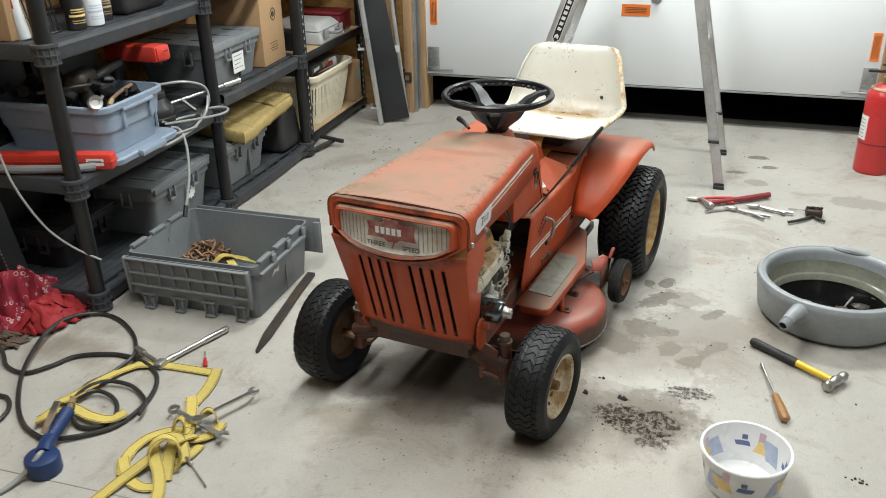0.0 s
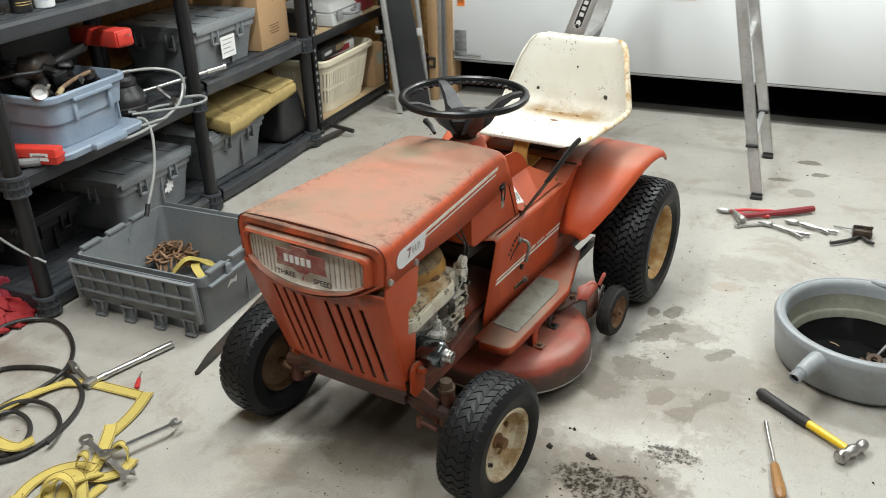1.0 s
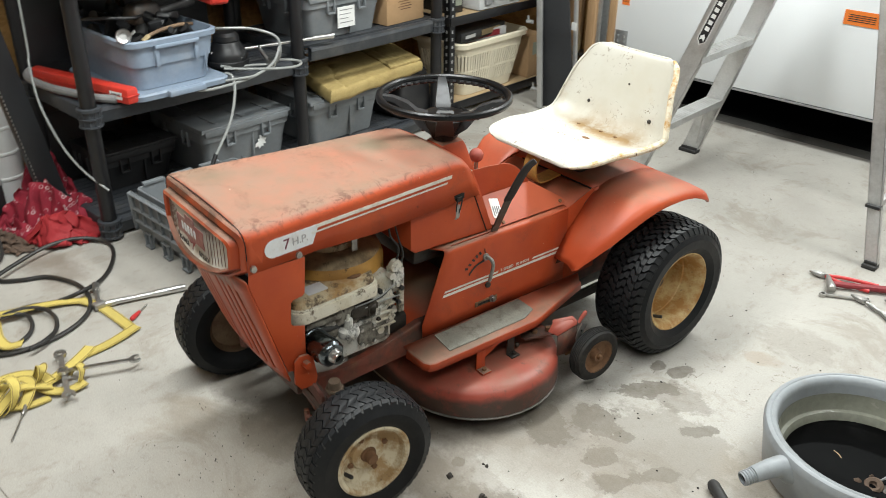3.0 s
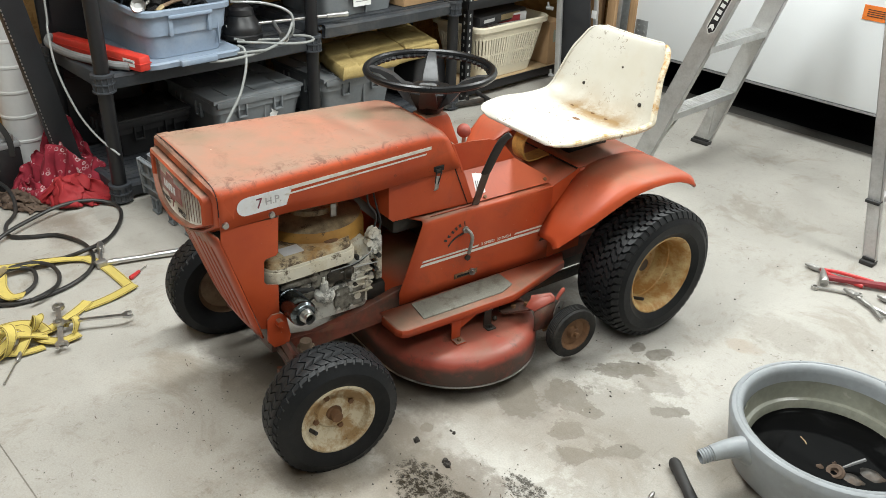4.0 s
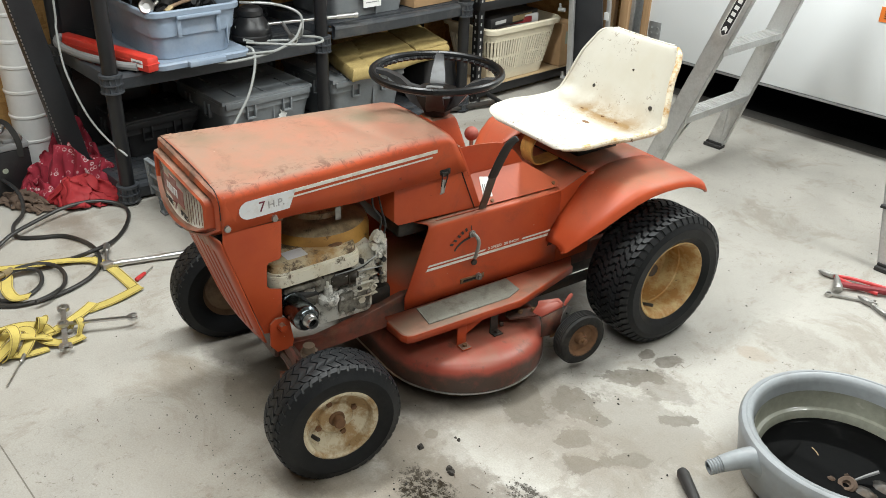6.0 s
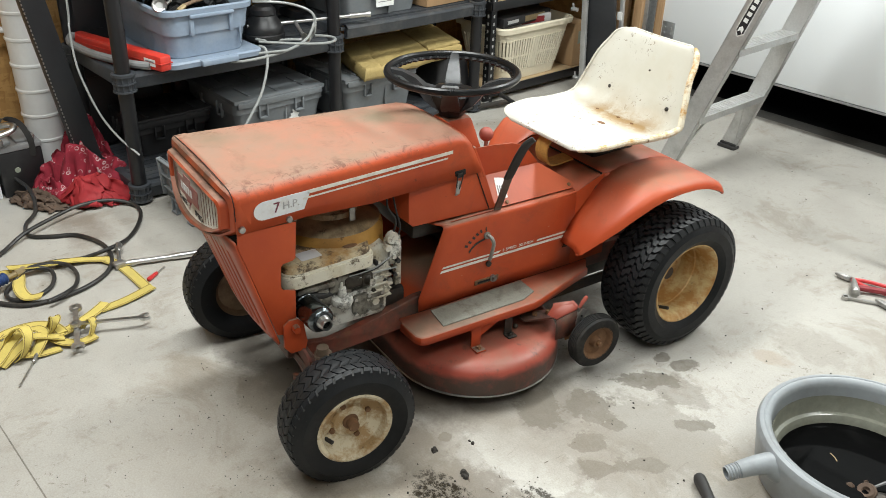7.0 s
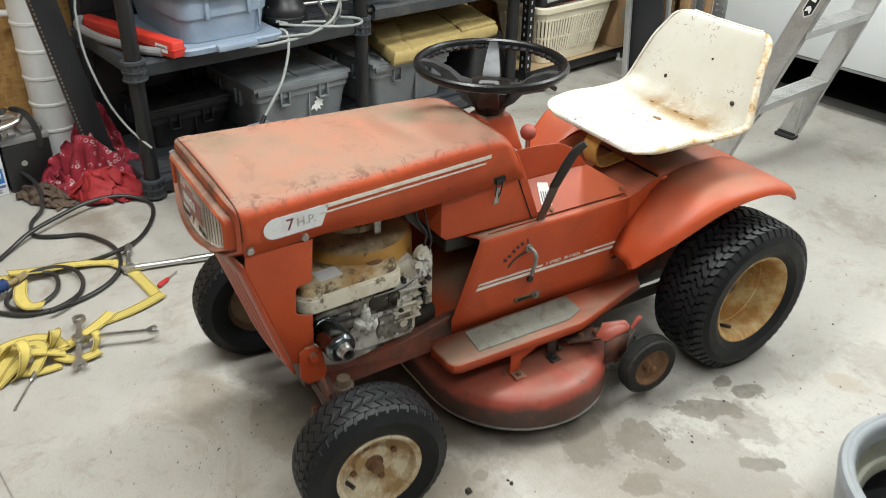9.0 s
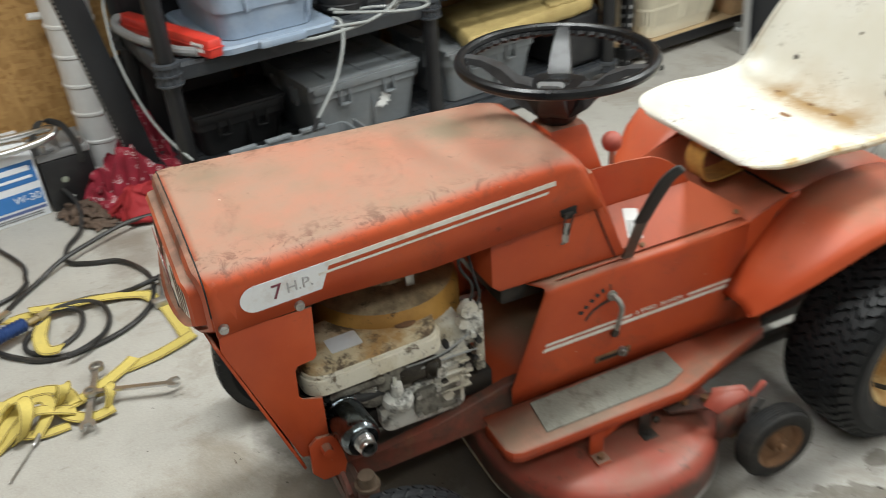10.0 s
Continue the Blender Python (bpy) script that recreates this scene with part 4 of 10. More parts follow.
garage_door()
for x, s in ((DOOR_L - 0.075, 1), (DOOR_R + 0.075, -1)):
    tr = thing("door_track", "galvanised vertical door track with a bolted floor angle", "door track", pose(x, Y1 - 0.05, 0), kind="structure")
    bm = bmesh.new()
    box(bm, (0, 0, 1.1), (0.006, 0.07, 2.2), 0.001)
    box(bm, (0.02 * s, 0.035, 1.1), (0.045, 0.005, 2.2), 0.001)
    box(bm, (0.02 * s, -0.035, 1.1), (0.045, 0.005, 2.2), 0.001)
    part("track_channel", bm, M_STEEL, tr)
    bm = bmesh.new()
    box(bm, (-0.045 * s, 0.03, 1.1), (0.04, 0.006, 2.2), 0.001)
    for z in (0.12, 0.5, 0.9):
        rod(bm, (-0.045 * s, 0.028, z), (-0.045 * s, 0.015, z), 0.009, n=6)
    part("mounting_angle", bm, M_STEEL, tr)

# latch with a spring beside the track
latch = thing("track_latch", "dark steel side latch with a coiled spring", "latch", pose(-1.780, 4.985, 0.20))
bm = bmesh.new()
box(bm, (0, 0, 0.0), (0.11, 0.03, 0.012), 0.003)
box(bm, (0, 0.03, 0.05), (0.11, 0.09, 0.012), 0.003)
box(bm, (0.05, 0, 0.025), (0.012, 0.03, 0.06), 0.003)
part("latch_body", bm, M_DARKSTEEL, latch)
bm = bmesh.new()
tube(bm, [(-0.03 + 0.008 * math.cos(i * 0.9), 0.008 * math.sin(i * 0.9), 0.055 + i * 0.0016) for i in range(70)], 0.0018, 5)
part("spring", bm, M_BRASS, latch)

# ---- the lawn tractor: x to its left side, y to its rear, z up, from under the front axle ----
T_YAW = -8.4
tractor = thing("lawn_tractor", "faded red riding lawn mower with a rusty white steel seat", "lawn tractor", pose(-0.684, 2.092, 0, 0, 0, T_YAW))


def hood_half(y):
    """Half the hood's width at y."""
    return 0.206 - 0.052 * (y + 0.14) / 0.62


def hood_section(hw, low, top, r=0.030, crown=0.006):
    """Cross-section of the hood from low right side over the top to low left: (x, z)."""
    pts = [(-hw, low), (-hw, (low + top) / 2)]
    for i in range(7):
        a = math.pi - i * (math.pi / 2) / 6
        pts.append((-hw + r + r * math.cos(a), top - r + r * math.sin(a)))
    for i in range(1, 8):
        u = -1 + 2 * i / 8
        pts.append((u * (hw - r), top + crown * (1 - u * u)))
    for i in range(7):
        a = math.pi / 2 - i * (math.pi / 2) / 6
        pts.append((hw - r + r * math.cos(a), top - r + r * math.sin(a)))
    return pts + [(hw, (low + top) / 2), (hw, low)]


def build_hood():
    rows = []
    for s in (0.0, 0.02, 0.25, 0.5, 0.75, 0.93, 0.97, 1.0):
        row = []
        y_mid = -0.142 + s * 0.648
        top = 0.703 + 0.004 * s
        low = 0.606 if s < 0.3 else 0.592
        for x, z in hood_section(hood_half(y_mid), low, top, 0.028 if s else 0.034):
            end = 0.490 + (0.709 - z) * 0.42
            y = -0.142 + s * (end + 0.142)
            zz = z - 0.012 * max(0.0, (s - 0.9) / 0.1) ** 2 * max(0.0, min(1.0, (z - 0.62) / 0.08))
            row.append((x, y, zz + 0.0015 * noise.noise(Vector((x * 9, y * 7, 0)))))
        rows.append(row)
    bm = bmesh.new()
    sheet(bm, rows)
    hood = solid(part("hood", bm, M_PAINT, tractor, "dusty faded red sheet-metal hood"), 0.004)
    bm = bmesh.new()
    tube(bm, [(x, -0.1435, z + 0.0003) for x, z in hood_section(hood_half(-0.142), 0.640, 0.7035, 0.034)], 0.0011, 6)
    part("hood_seam", bm, M_SLOT, hood, "black gap along the hood front")
    # slanting closing panel at the rear
    bm = bmesh.new()
    sec = hood_section(0.1505, 0.575, 0.688, 0.028)
    front = [(x, 0.480 + (0.709 - z) * 0.42, z) for x, z in sec]
    sheet(bm, [front, [(x * 0.995, y + 0.01, z * 1.0 - 0.002) for x, y, z in front]])
    vs = [bm.verts.new((x * 0.99, y + 0.012, z - 0.004)) for x, y, z in front]
    bm.faces.new(vs)
    part("dash_panel", bm, M_PAINT, tractor)
    # fuel box under the rear of the hood
    bm = bmesh.new()
    out = [(0.322, 0.610), (0.322, 0.492), (0.336, 0.4785), (0.597, 0.4715), (0.548, 0.592), (0.520, 0.660), (0.46, 0.660)]
    plate(bm, out, 0.292, basis((-0.146, 0, 0), (0, 1, 0), (0, 0, 1)), 0.005)
    box_ = part("dash_box", bm, M_PAINT, tractor, "red fuel tank housing under the dash")
    bm = bmesh.new()
    plate(bm, [(0.5705, 0.4745), (0.5735, 0.4745), (0.5245, 0.594), (0.5215, 0.594)], 0.0012, basis((0.1462, 0, 0), (0, 1, 0), (0, 0, 1)))
    part("housing_seam", bm, M_SLOT, box_)
    return hood


hood = build_hood()


def on_side(y, z, off=0.0015):
    """Placing on the left side of the hood: text runs towards the rear."""
    slope = -0.052 / 0.62
    return basis((hood_half(y) + off, y, z), (slope, 1, 0), (0, 0, 1))


# side decal: plaque with a rounded front end and two stripes
bm = bmesh.new()
pl = [(0.097, 0.022), (-0.02, 0.022)] + [(-0.02 - 0.0235 * math.sin(a), 0.0005 + 0.0215 * math.cos(a)) for a in [i * math.pi / 10 for i in range(1, 10)]] + [(-0.02, -0.021), (0.078, -0.021)]
plate(bm, pl, 0.0008, on_side(-0.058, 0.648))
plaque = part("plaque_decal", bm, M_DECALPLAQ, tractor, "white horsepower decal with worn lettering")
words("7", 0.034, on_side(-0.047, 0.648, 0.0028), M_PLUM, plaque, "numeral")
words("H.P.", 0.025, on_side(-0.012, 0.648, 0.0028), M_GREYPRINT, plaque, "lettering")
for z0, hgt in ((0.6655, 0.0085), (0.6545, 0.0040)):
    bm = bmesh.new()
    plate(bm, [(0.0, 0.0), (0.412 - (0.67 - z0) * 0.35, 0.002), (0.412 - (0.67 - z0) * 0.2, 0.002 + hgt), (0.0, hgt)], 0.0008, on_side(0.030 if z0 > 0.66 else 0.018, z0 - 0.004))
    part("side_stripe", bm, M_DECALWHITE, tractor)
for y, z in ((-0.131, 0.618), (-0.018, 0.612)):
    bm = bmesh.new()
    rod(bm, (hood_half(y), y, z), (hood_half(y) + 0.006, y, z), 0.0085, 0.007, 10)
    box(bm, (hood_half(y) + 0.006, y, z), (0.002, 0.013, 0.002))
    part("slotted_screw", bm, M_TOOL, tractor)
# over-centre latch
bm = bmesh.new()
box(bm, (0.1572, 0.465, 0.6055), (0.003, 0.034, 0.015), 0.001)
latch_p = part("hood_latch", bm, M_SLOT, tractor, "black slot with a rusty over-centre latch")
bm = bmesh.new()
box(bm, (0.160, 0.464, 0.600), (0.006, 0.018, 0.012), 0.002)
tube(bm, smooth_path([(0.163, 0.472, 0.606), (0.167, 0.466, 0.590), (0.168, 0.459, 0.572), (0.166, 0.456, 0.566), (0.165, 0.451, 0.574), (0.163, 0.456, 0.602)], 4), 0.0018, 6)
part("latch_loop", bm, M_DARKSTEEL, latch_p)
bm = bmesh.new()
oval(bm, [(0.160, 0.461, 0.586), (0.165, 0.457, 0.570), (0.166, 0.454, 0.554), (0.162, 0.451, 0.548)], [0.012, 0.015, 0.013, 0.008], [0.004, 0.006, 0.005, 0.003], (0, 1, 0))
part("latch_hook", bm, M_TOOL, latch_p, "tarnished latch hook")


def bezel_outline(w, zt, zs, zb, r=0.03, n=4):
    """Front shape: straight top, short sides, bottom drawn down to the middle. (x, z), clockwise from top right."""
    pts = []
    for i in range(n + 1):
        a = math.pi / 2 - i * math.pi / 2 / n
        pts.append((w - r + r * math.cos(a), zt - r + r * math.sin(a)))
    pts.append((w * 0.985, zs))
    for i in range(1, 10):
        u = 1 - 2 * i / 10
        pts.append((u * w * 0.93, zb + (zs - 0.012 - zb) * abs(u) ** 2.0))
    pts.append((-w * 0.985, zs))
    for i in range(n + 1):
        a = math.pi - i * math.pi / 2 / n
        pts.append((-w + r + r * math.cos(a), zt - r + r * math.sin(a)))
    return pts


def ring_of(pts, y):
    return [(x, y + 0.030 * (x / 0.2) ** 2, z) for x, z in pts]


def build_nose():
    # rolled bezel: outer lip, face, recess
    steps = [(0.206, 0.7045, 0.612, 0.548, -0.140), (0.205, 0.704, 0.612, 0.548, -0.166), (0.201, 0.700, 0.614, 0.551, -0.174), (0.190, 0.690, 0.612, 0.558, -0.176),
             (0.184, 0.685, 0.612, 0.562, -0.170), (0.178, 0.682, 0.612, 0.565, -0.170), (0.174, 0.680, 0.612, 0.567, -0.186), (0.168, 0.676, 0.611, 0.570, -0.189), (0.162, 0.672, 0.610, 0.576, -0.184), (0.160, 0.671, 0.610, 0.577, -0.172)]
    bm = bmesh.new()
    sheet(bm, [ring_of(bezel_outline(w, zt, zs, zb, 0.03 if w > 0.18 else 0.02), y) for w, zt, zs, zb, y in steps], True)
    part("nose_bezel", bm, M_PAINT, tractor, "red rolled nose bezel with grime along its lip")
    bm = bmesh.new()
    bm.faces.new([bm.verts.new(p) for p in ring_of(bezel_outline(0.161, 0.672, 0.610, 0.576, 0.02), -0.176)])
    bmesh.ops.triangulate(bm, faces=bm.faces[:])
    emblem = part("emblem_panel", bm, M_DECALWHITE, tractor, "cream emblem panel with a maroon centre badge")

    def at_front(x, z, off=0.0):
        return basis((x, -0.1775 + 0.030 * (x / 0.2) ** 2 - off, z), (1, 0, 0), (0, 0, 1))

    # upright bars on both ends
    for i in range(14):
        x = (-0.150 + i * 0.0120) if i < 7 else (0.080 + (i - 7) * 0.0120)
        u = abs(x) / 0.161
        lo = 0.582 + 0.030 * u ** 2
        bm = bmesh.new()
        plate(bm, [(-0.0008, lo - 0.625), (0.0008, lo - 0.625), (0.0008, 0.043), (-0.0008, 0.043)], 0.0012, at_front(x, 0.625))
        part("emblem_bar", bm, M_EMBLEMBAR, emblem)
    # badge: broad maroon field with a small head above and a pale row of marks across it
    bm = bmesh.new()
    sh = [(-0.070, 0.024), (-0.024, 0.024), (-0.024, 0.036), (0.022, 0.036), (0.022, 0.024), (0.070, 0.024), (0.066, 0.003), (0.070, -0.018), (0.026, -0.018), (0.010, -0.026), (-0.012, -0.026), (-0.024, -0.018), (-0.070, -0.018), (-0.066, 0.003)]
    plate(bm, sh, 0.0012, at_front(0.004, 0.637))
    badge = part("badge", bm, M_DECALRED, emblem, "maroon badge with a pale name bar")
    for q in range(8):
        bm = bmesh.new()
        plate(bm, [(-0.0054, -0.0095), (0.0054, -0.0095), (0.0054, 0.0095), (-0.0054, 0.0095)], 0.0008, at_front(-0.053 + q * 0.0160, 0.6400, 0.0015))
        part("name_mark", bm, M_DECALPLAQ, badge)
    words("THREE", 0.0185, at_front(-0.043, 0.5990, 0.001), M_DECALBLACK, emblem, "lettering")
    words("SPEED", 0.0185, at_front(0.058, 0.5965, 0.001), M_DECALBLACK, emblem, "lettering")
    words("7", 0.030, at_front(0.008, 0.6025, 0.0012), M_DECALRED, emblem, "numeral")
    words("H.      P.", 0.009, at_front(0.008, 0.6115, 0.0012), M_DECALRED, emblem, "lettering")
    # grille panel, leaning back towards its foot, with eight slots cut through
    top, bot = (-0.146, 0.588), (-0.052, 0.292)

    def gp(u, v, d=0.0):
        """Point on the grille: u across, v up from the foot (0 to 1), d outwards."""
        y, z = bot[0] + (top[0] - bot[0]) * v, bot[1] + (top[1] - bot[1]) * v
        wide = 0.178 + (0.198 - 0.178) * v
        bow = 0.014 * (1 - u * u)
        return (u * wide, y - bow - 0.95 * d, z + 0.3 * d - (1 - v) * (0.006 + 0.007 * u))

    cuts = [(u, 0.0) for u in (-0.67, -0.50, -0.33, -0.17, 0.20, 0.38, 0.56, 0.74)]
    us = sorted({-1.0, 1.0, *[c + s * 0.030 for c, _ in cuts for s in (-1, 1)]})
    vs = [0.0, 0.065, 0.83, 0.92, 1.0]
    bm = bmesh.new()
    grid = [[bm.verts.new(gp(u * (1 if v < 0.5 else 0.90) if abs(u) < 1 else u, v)) for u in us] for v in vs]
    for j in range(len(vs) - 1):
        for i in range(len(us) - 1):
            mid = (us[i] + us[i + 1]) / 2
            if j == 1 and any(abs(mid - c) < 0.02 for c, _ in cuts):
                continue
            bm.faces.new((grid[j][i], grid[j][i + 1], grid[j + 1][i + 1], grid[j + 1][i]))
    grille = solid(part("grille", bm, M_PAINT, tractor, "red grille with eight upright slots"), 0.005)
    # added near-black sheet: its colour gives the shade seen through the slots
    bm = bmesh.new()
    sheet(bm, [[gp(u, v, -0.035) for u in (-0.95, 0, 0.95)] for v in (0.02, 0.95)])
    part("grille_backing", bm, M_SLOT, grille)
    # side aprons
    for s in (1, -1):
        bm = bmesh.new()
        out = [(-0.140, 0.606), (0.000, 0.600), (-0.004, 0.506), (-0.010, 0.499), (-0.036, 0.499), (-0.042, 0.492), (-0.044, 0.436), (-0.038, 0.427), (-0.006, 0.416), (-0.006, 0.326), (-0.014, 0.306), (-0.034, 0.297), (-0.056, 0.303), (-0.142, 0.575)]
        plate(bm, out, 0.004, Matrix(((-0.06 * s, 0.068 * s, s, s * 0.1475), (1, 0, 0, 0), (0, 1, 0, 0), (0, 0, 0, 1))), 0.001)
        part("apron", bm, M_PAINT, tractor, "bright red side apron")
        bm = bmesh.new()
        bm2 = [(-0.044, 0.330), (-0.030, 0.342), (-0.008, 0.340), (0.006, 0.326), (0.014, 0.27), (0.008, 0.248), (-0.030, 0.248), (-0.046, 0.27)]
        plate(bm, bm2, 0.006, basis((s * 0.182, 0, 0), (0, 1, 0), (0, 0, 1)), 0.001)
        rod(bm, (s * 0.186 + 0.006, -0.018, 0.322), (s * 0.186 + 0.016 * s + 0.006, -0.018, 0.322), 0.010, 0.009, 8)
        part("axle_hanger", bm, M_PAINT, tractor)


build_nose()


def build_chassis():
    for s in (1, -1):
        bm = bmesh.new()
        out = [(0.02, 0.187), (0.09, 0.180), (0.33, 0.188), (1.22, 0.19), (1.22, 0.25), (0.50, 0.27), (0.345, 0.272), (0.20, 0.238), (0.09, 0.222), (0.02, 0.235)]
        plate(bm, out, 0.02, basis((s * 0.14 - 0.01, 0, 0), (0, 1, 0), (0, 0, 1)), 0.004)
        part("frame_rail", bm, M_CHASSIS, tractor, "oily red frame rail")
    bm = bmesh.new()
    box(bm, (0, 0.000, 0.242), (0.30, 0.05, 0.080), 0.008)
    box(bm, (0, -0.030, 0.272), (0.33, 0.016, 0.055), 0.004)
    part("front_crossmember", bm, M_DECK, tractor, "soot-dark crossmember")
    bm = bmesh.new()
    tube(bm, smooth_path([(-0.25, 0.02, 0.185), (-0.12, 0.01, 0.215), (0.12, 0.01, 0.215), (0.25, 0.02, 0.185)], 5), 0.022, 10)
    part("front_axle", bm, M_DECK, tractor)
    for s in (1, -1):
        bm = bmesh.new()
        rod(bm, (s * 0.243, 0.03, 0.12), (s * 0.237, 0.03, 0.252), 0.0185, n=14)
        king = part("kingpin", bm, M_CHASSIS, tractor)
        bm = bmesh.new()
        rod(bm, (s * 0.237, 0.03, 0.252), (s * 0.237, 0.03, 0.258), 0.022, n=14)
        rod(bm, (s * 0.237, 0.03, 0.258), (s * 0.237, 0.03, 0.276), 0.0165, 0.0145, 12)
        part("kingpin_cap", bm, M_CAPSTEEL, king, "dusty tan kingpin cap")
        bm = bmesh.new()
        rod(bm, (s * 0.243, 0.03, 0.15), (s * 0.35, 0.03, 0.152), 0.013, n=10)
        box(bm, (s * 0.225, 0.075, 0.135), (0.03, 0.09, 0.014), 0.004)
        part("spindle", bm, M_RUST, tractor)
        bm = bmesh.new()
        plate(bm, [(0.150, 0.188), (0.228, 0.160), (0.228, 0.236), (0.150, 0.268)], 0.008, basis((0, 0.006, 0), (s, 0, 0), (0, 0, 1)), 0.002)
        part("axle_gusset", bm, M_CHASSIS, tractor)
    bm = bmesh.new()
    rod(bm, (0.186, -0.022, 0.172), (0.240, -0.022, 0.164), 0.0055, n=10)
    rod(bm, (0.188, -0.022, 0.154), (0.188, -0.022, 0.184), 0.0075, n=6)
    part("steering_link", bm, M_CHASSIS, tractor)
    bm = bmesh.new()
    rod(bm, (-0.31, 1.116, 0.21), (0.33, 1.116, 0.21), 0.02, n=12)
    box(bm, (0.02, 1.09, 0.22), (0.19, 0.26, 0.20), 0.02)
    part("rear_axle", bm, M_DARKSTEEL, tractor, "dark oily transaxle")
    for s in (1, -1):
        bm = bmesh.new()
        plate(bm, [(0.70, 0.128), (1.15, 0.132), (1.15, 0.162), (0.70, 0.158)], 0.012, basis((s * 0.165 - 0.006, 0, 0), (0, 1, 0), (0, 0, 1)), 0.003)
        part("lower_rail", bm, M_DARKSTEEL, tractor, "oily dark lower rail")


build_chassis()


def tyre_profile(r, w, rim):
    """(radius, offset) round one tyre section, from the inner bead over the tread to the outer bead."""
    h = w / 2
    return [(rim - 0.004, -h * 0.72), (rim + 0.004, -h * 0.86), (rim + (r - rim) * 0.30, -h * 1.02), (rim + (r - rim) * 0.62, -h * 1.04), (r - 0.020, -h * 0.98), (r - 0.007, -h * 0.86), (r - 0.0015, -h * 0.6),
            (r, -h * 0.3), (r + 0.0005, 0), (r, h * 0.3), (r - 0.0015, h * 0.6), (r - 0.007, h * 0.86), (r - 0.020, h * 0.98), (rim + (r - rim) * 0.62, h * 1.04), (rim + (r - rim) * 0.30, h * 1.02), (rim + 0.004, h * 0.86), (rim - 0.004, h * 0.72)]


def crown(r, w, t):
    """Radius of the tread at t (-1 to 1) across the tyre, and its offset."""
    a = abs(t)
    drop = 0.0015 * a + 0.0055 * max(0, a - 0.55) / 0.3 if a < 0.85 else 0.0070 + (a - 0.85) * 0.14
    return r - drop, t * w / 2


def bar_mesh(r, w, count, stations, height, gap, phase, rubber=None):
    """One raised zigzag tread bar at the top of the tyre. stations: (t across, shift along in bar pitches)."""
    pitch = 2 * math.pi / count
    bm = bmesh.new()
    top, low = [], []
    for side in (-1, 1):
        for t, sh in stations:
            rr, off = crown(r, w, t)
            for lst, q, g in ((top, rr + height, gap + 0.035), (low, rr - 0.003, gap)):
                a = (phase + sh + side * (0.5 - g)) * pitch
                lst.append(bm.verts.new((off, q * math.cos(a), q * math.sin(a))))
    n = len(stations)
    for i in range(n - 1):
        bm.faces.new((top[i], top[i + 1], top[n + i + 1], top[n + i]))
        bm.faces.new((low[i], low[i + 1], top[i + 1], top[i]))
        bm.faces.new((low[n + i + 1], low[n + i], top[n + i], top[n + i + 1]))
    for e in (0, n - 1):
        bm.faces.new((low[e], top[e], top[n + e], low[n + e]))
    bmesh.ops.recalc_face_normals(bm, faces=bm.faces[:])
    me = bpy.data.meshes.new("tread_bar")
    bm.to_mesh(me)
    bm.free()
    me.materials.append(rubber or M_LUG)
    return me


TREADS = {}


def tread_bars(wh, r, w, rear):
    """All bars of one tyre, on shared meshes."""
    if rear not in TREADS:
        if rear:
            rowset = []
            for k, a in enumerate((-0.98, -0.655, -0.33, -0.005, 0.32, 0.645)):
                wave = [(a, 0.0), (a + 0.10, 0.04), (a + 0.18, 0.46), (a + 0.31, 0.50)]
                rowset.append((wave if k % 2 == 0 else [(t, 0.5 - sh) for t, sh in wave], 0.12, (0.0, 0.3, 0.55, 0.1, 0.65, 0.25)[k]))
            TREADS[rear] = (50, [bar_mesh(r, w, 50, st, 0.009, g, ph) for st, g, ph in rowset])
        else:
            rowset = [([(-0.97, 0.16), (-0.82, 0.06), (-0.63, -0.10)], 0.10, 0.0), ([(-0.61, 0.36), (-0.47, 0.60), (-0.31, 0.84)], 0.05, 0.0), ([(-0.295, 0.78), (0.0, 0.22), (0.295, 0.78)], 0.05, 0.2),
                      ([(0.31, 0.84), (0.47, 0.60), (0.61, 0.36)], 0.05, 0.0), ([(0.63, -0.10), (0.82, 0.06), (0.97, 0.16)], 0.10, 0.0)]
            TREADS[rear] = (42, [bar_mesh(r, w, 42, st, 0.0045, g, ph, M_TYRE) for st, g, ph in rowset])
    count, meshes = TREADS[rear]
    for me in meshes:
        for i in range(count):
            o = new("tread_bar", me)
            o.parent = wh
            o.matrix_local = Matrix.Rotation(2 * math.pi * i / count, 4, "X")


def tyre_mesh(r, w, rim, rear):
    bm = bmesh.new()
    turned(bm, tyre_profile(r - (0.009 if rear else 0.006), w, rim), (0, 0, 0), (1, 0, 0), 64)
    return bm


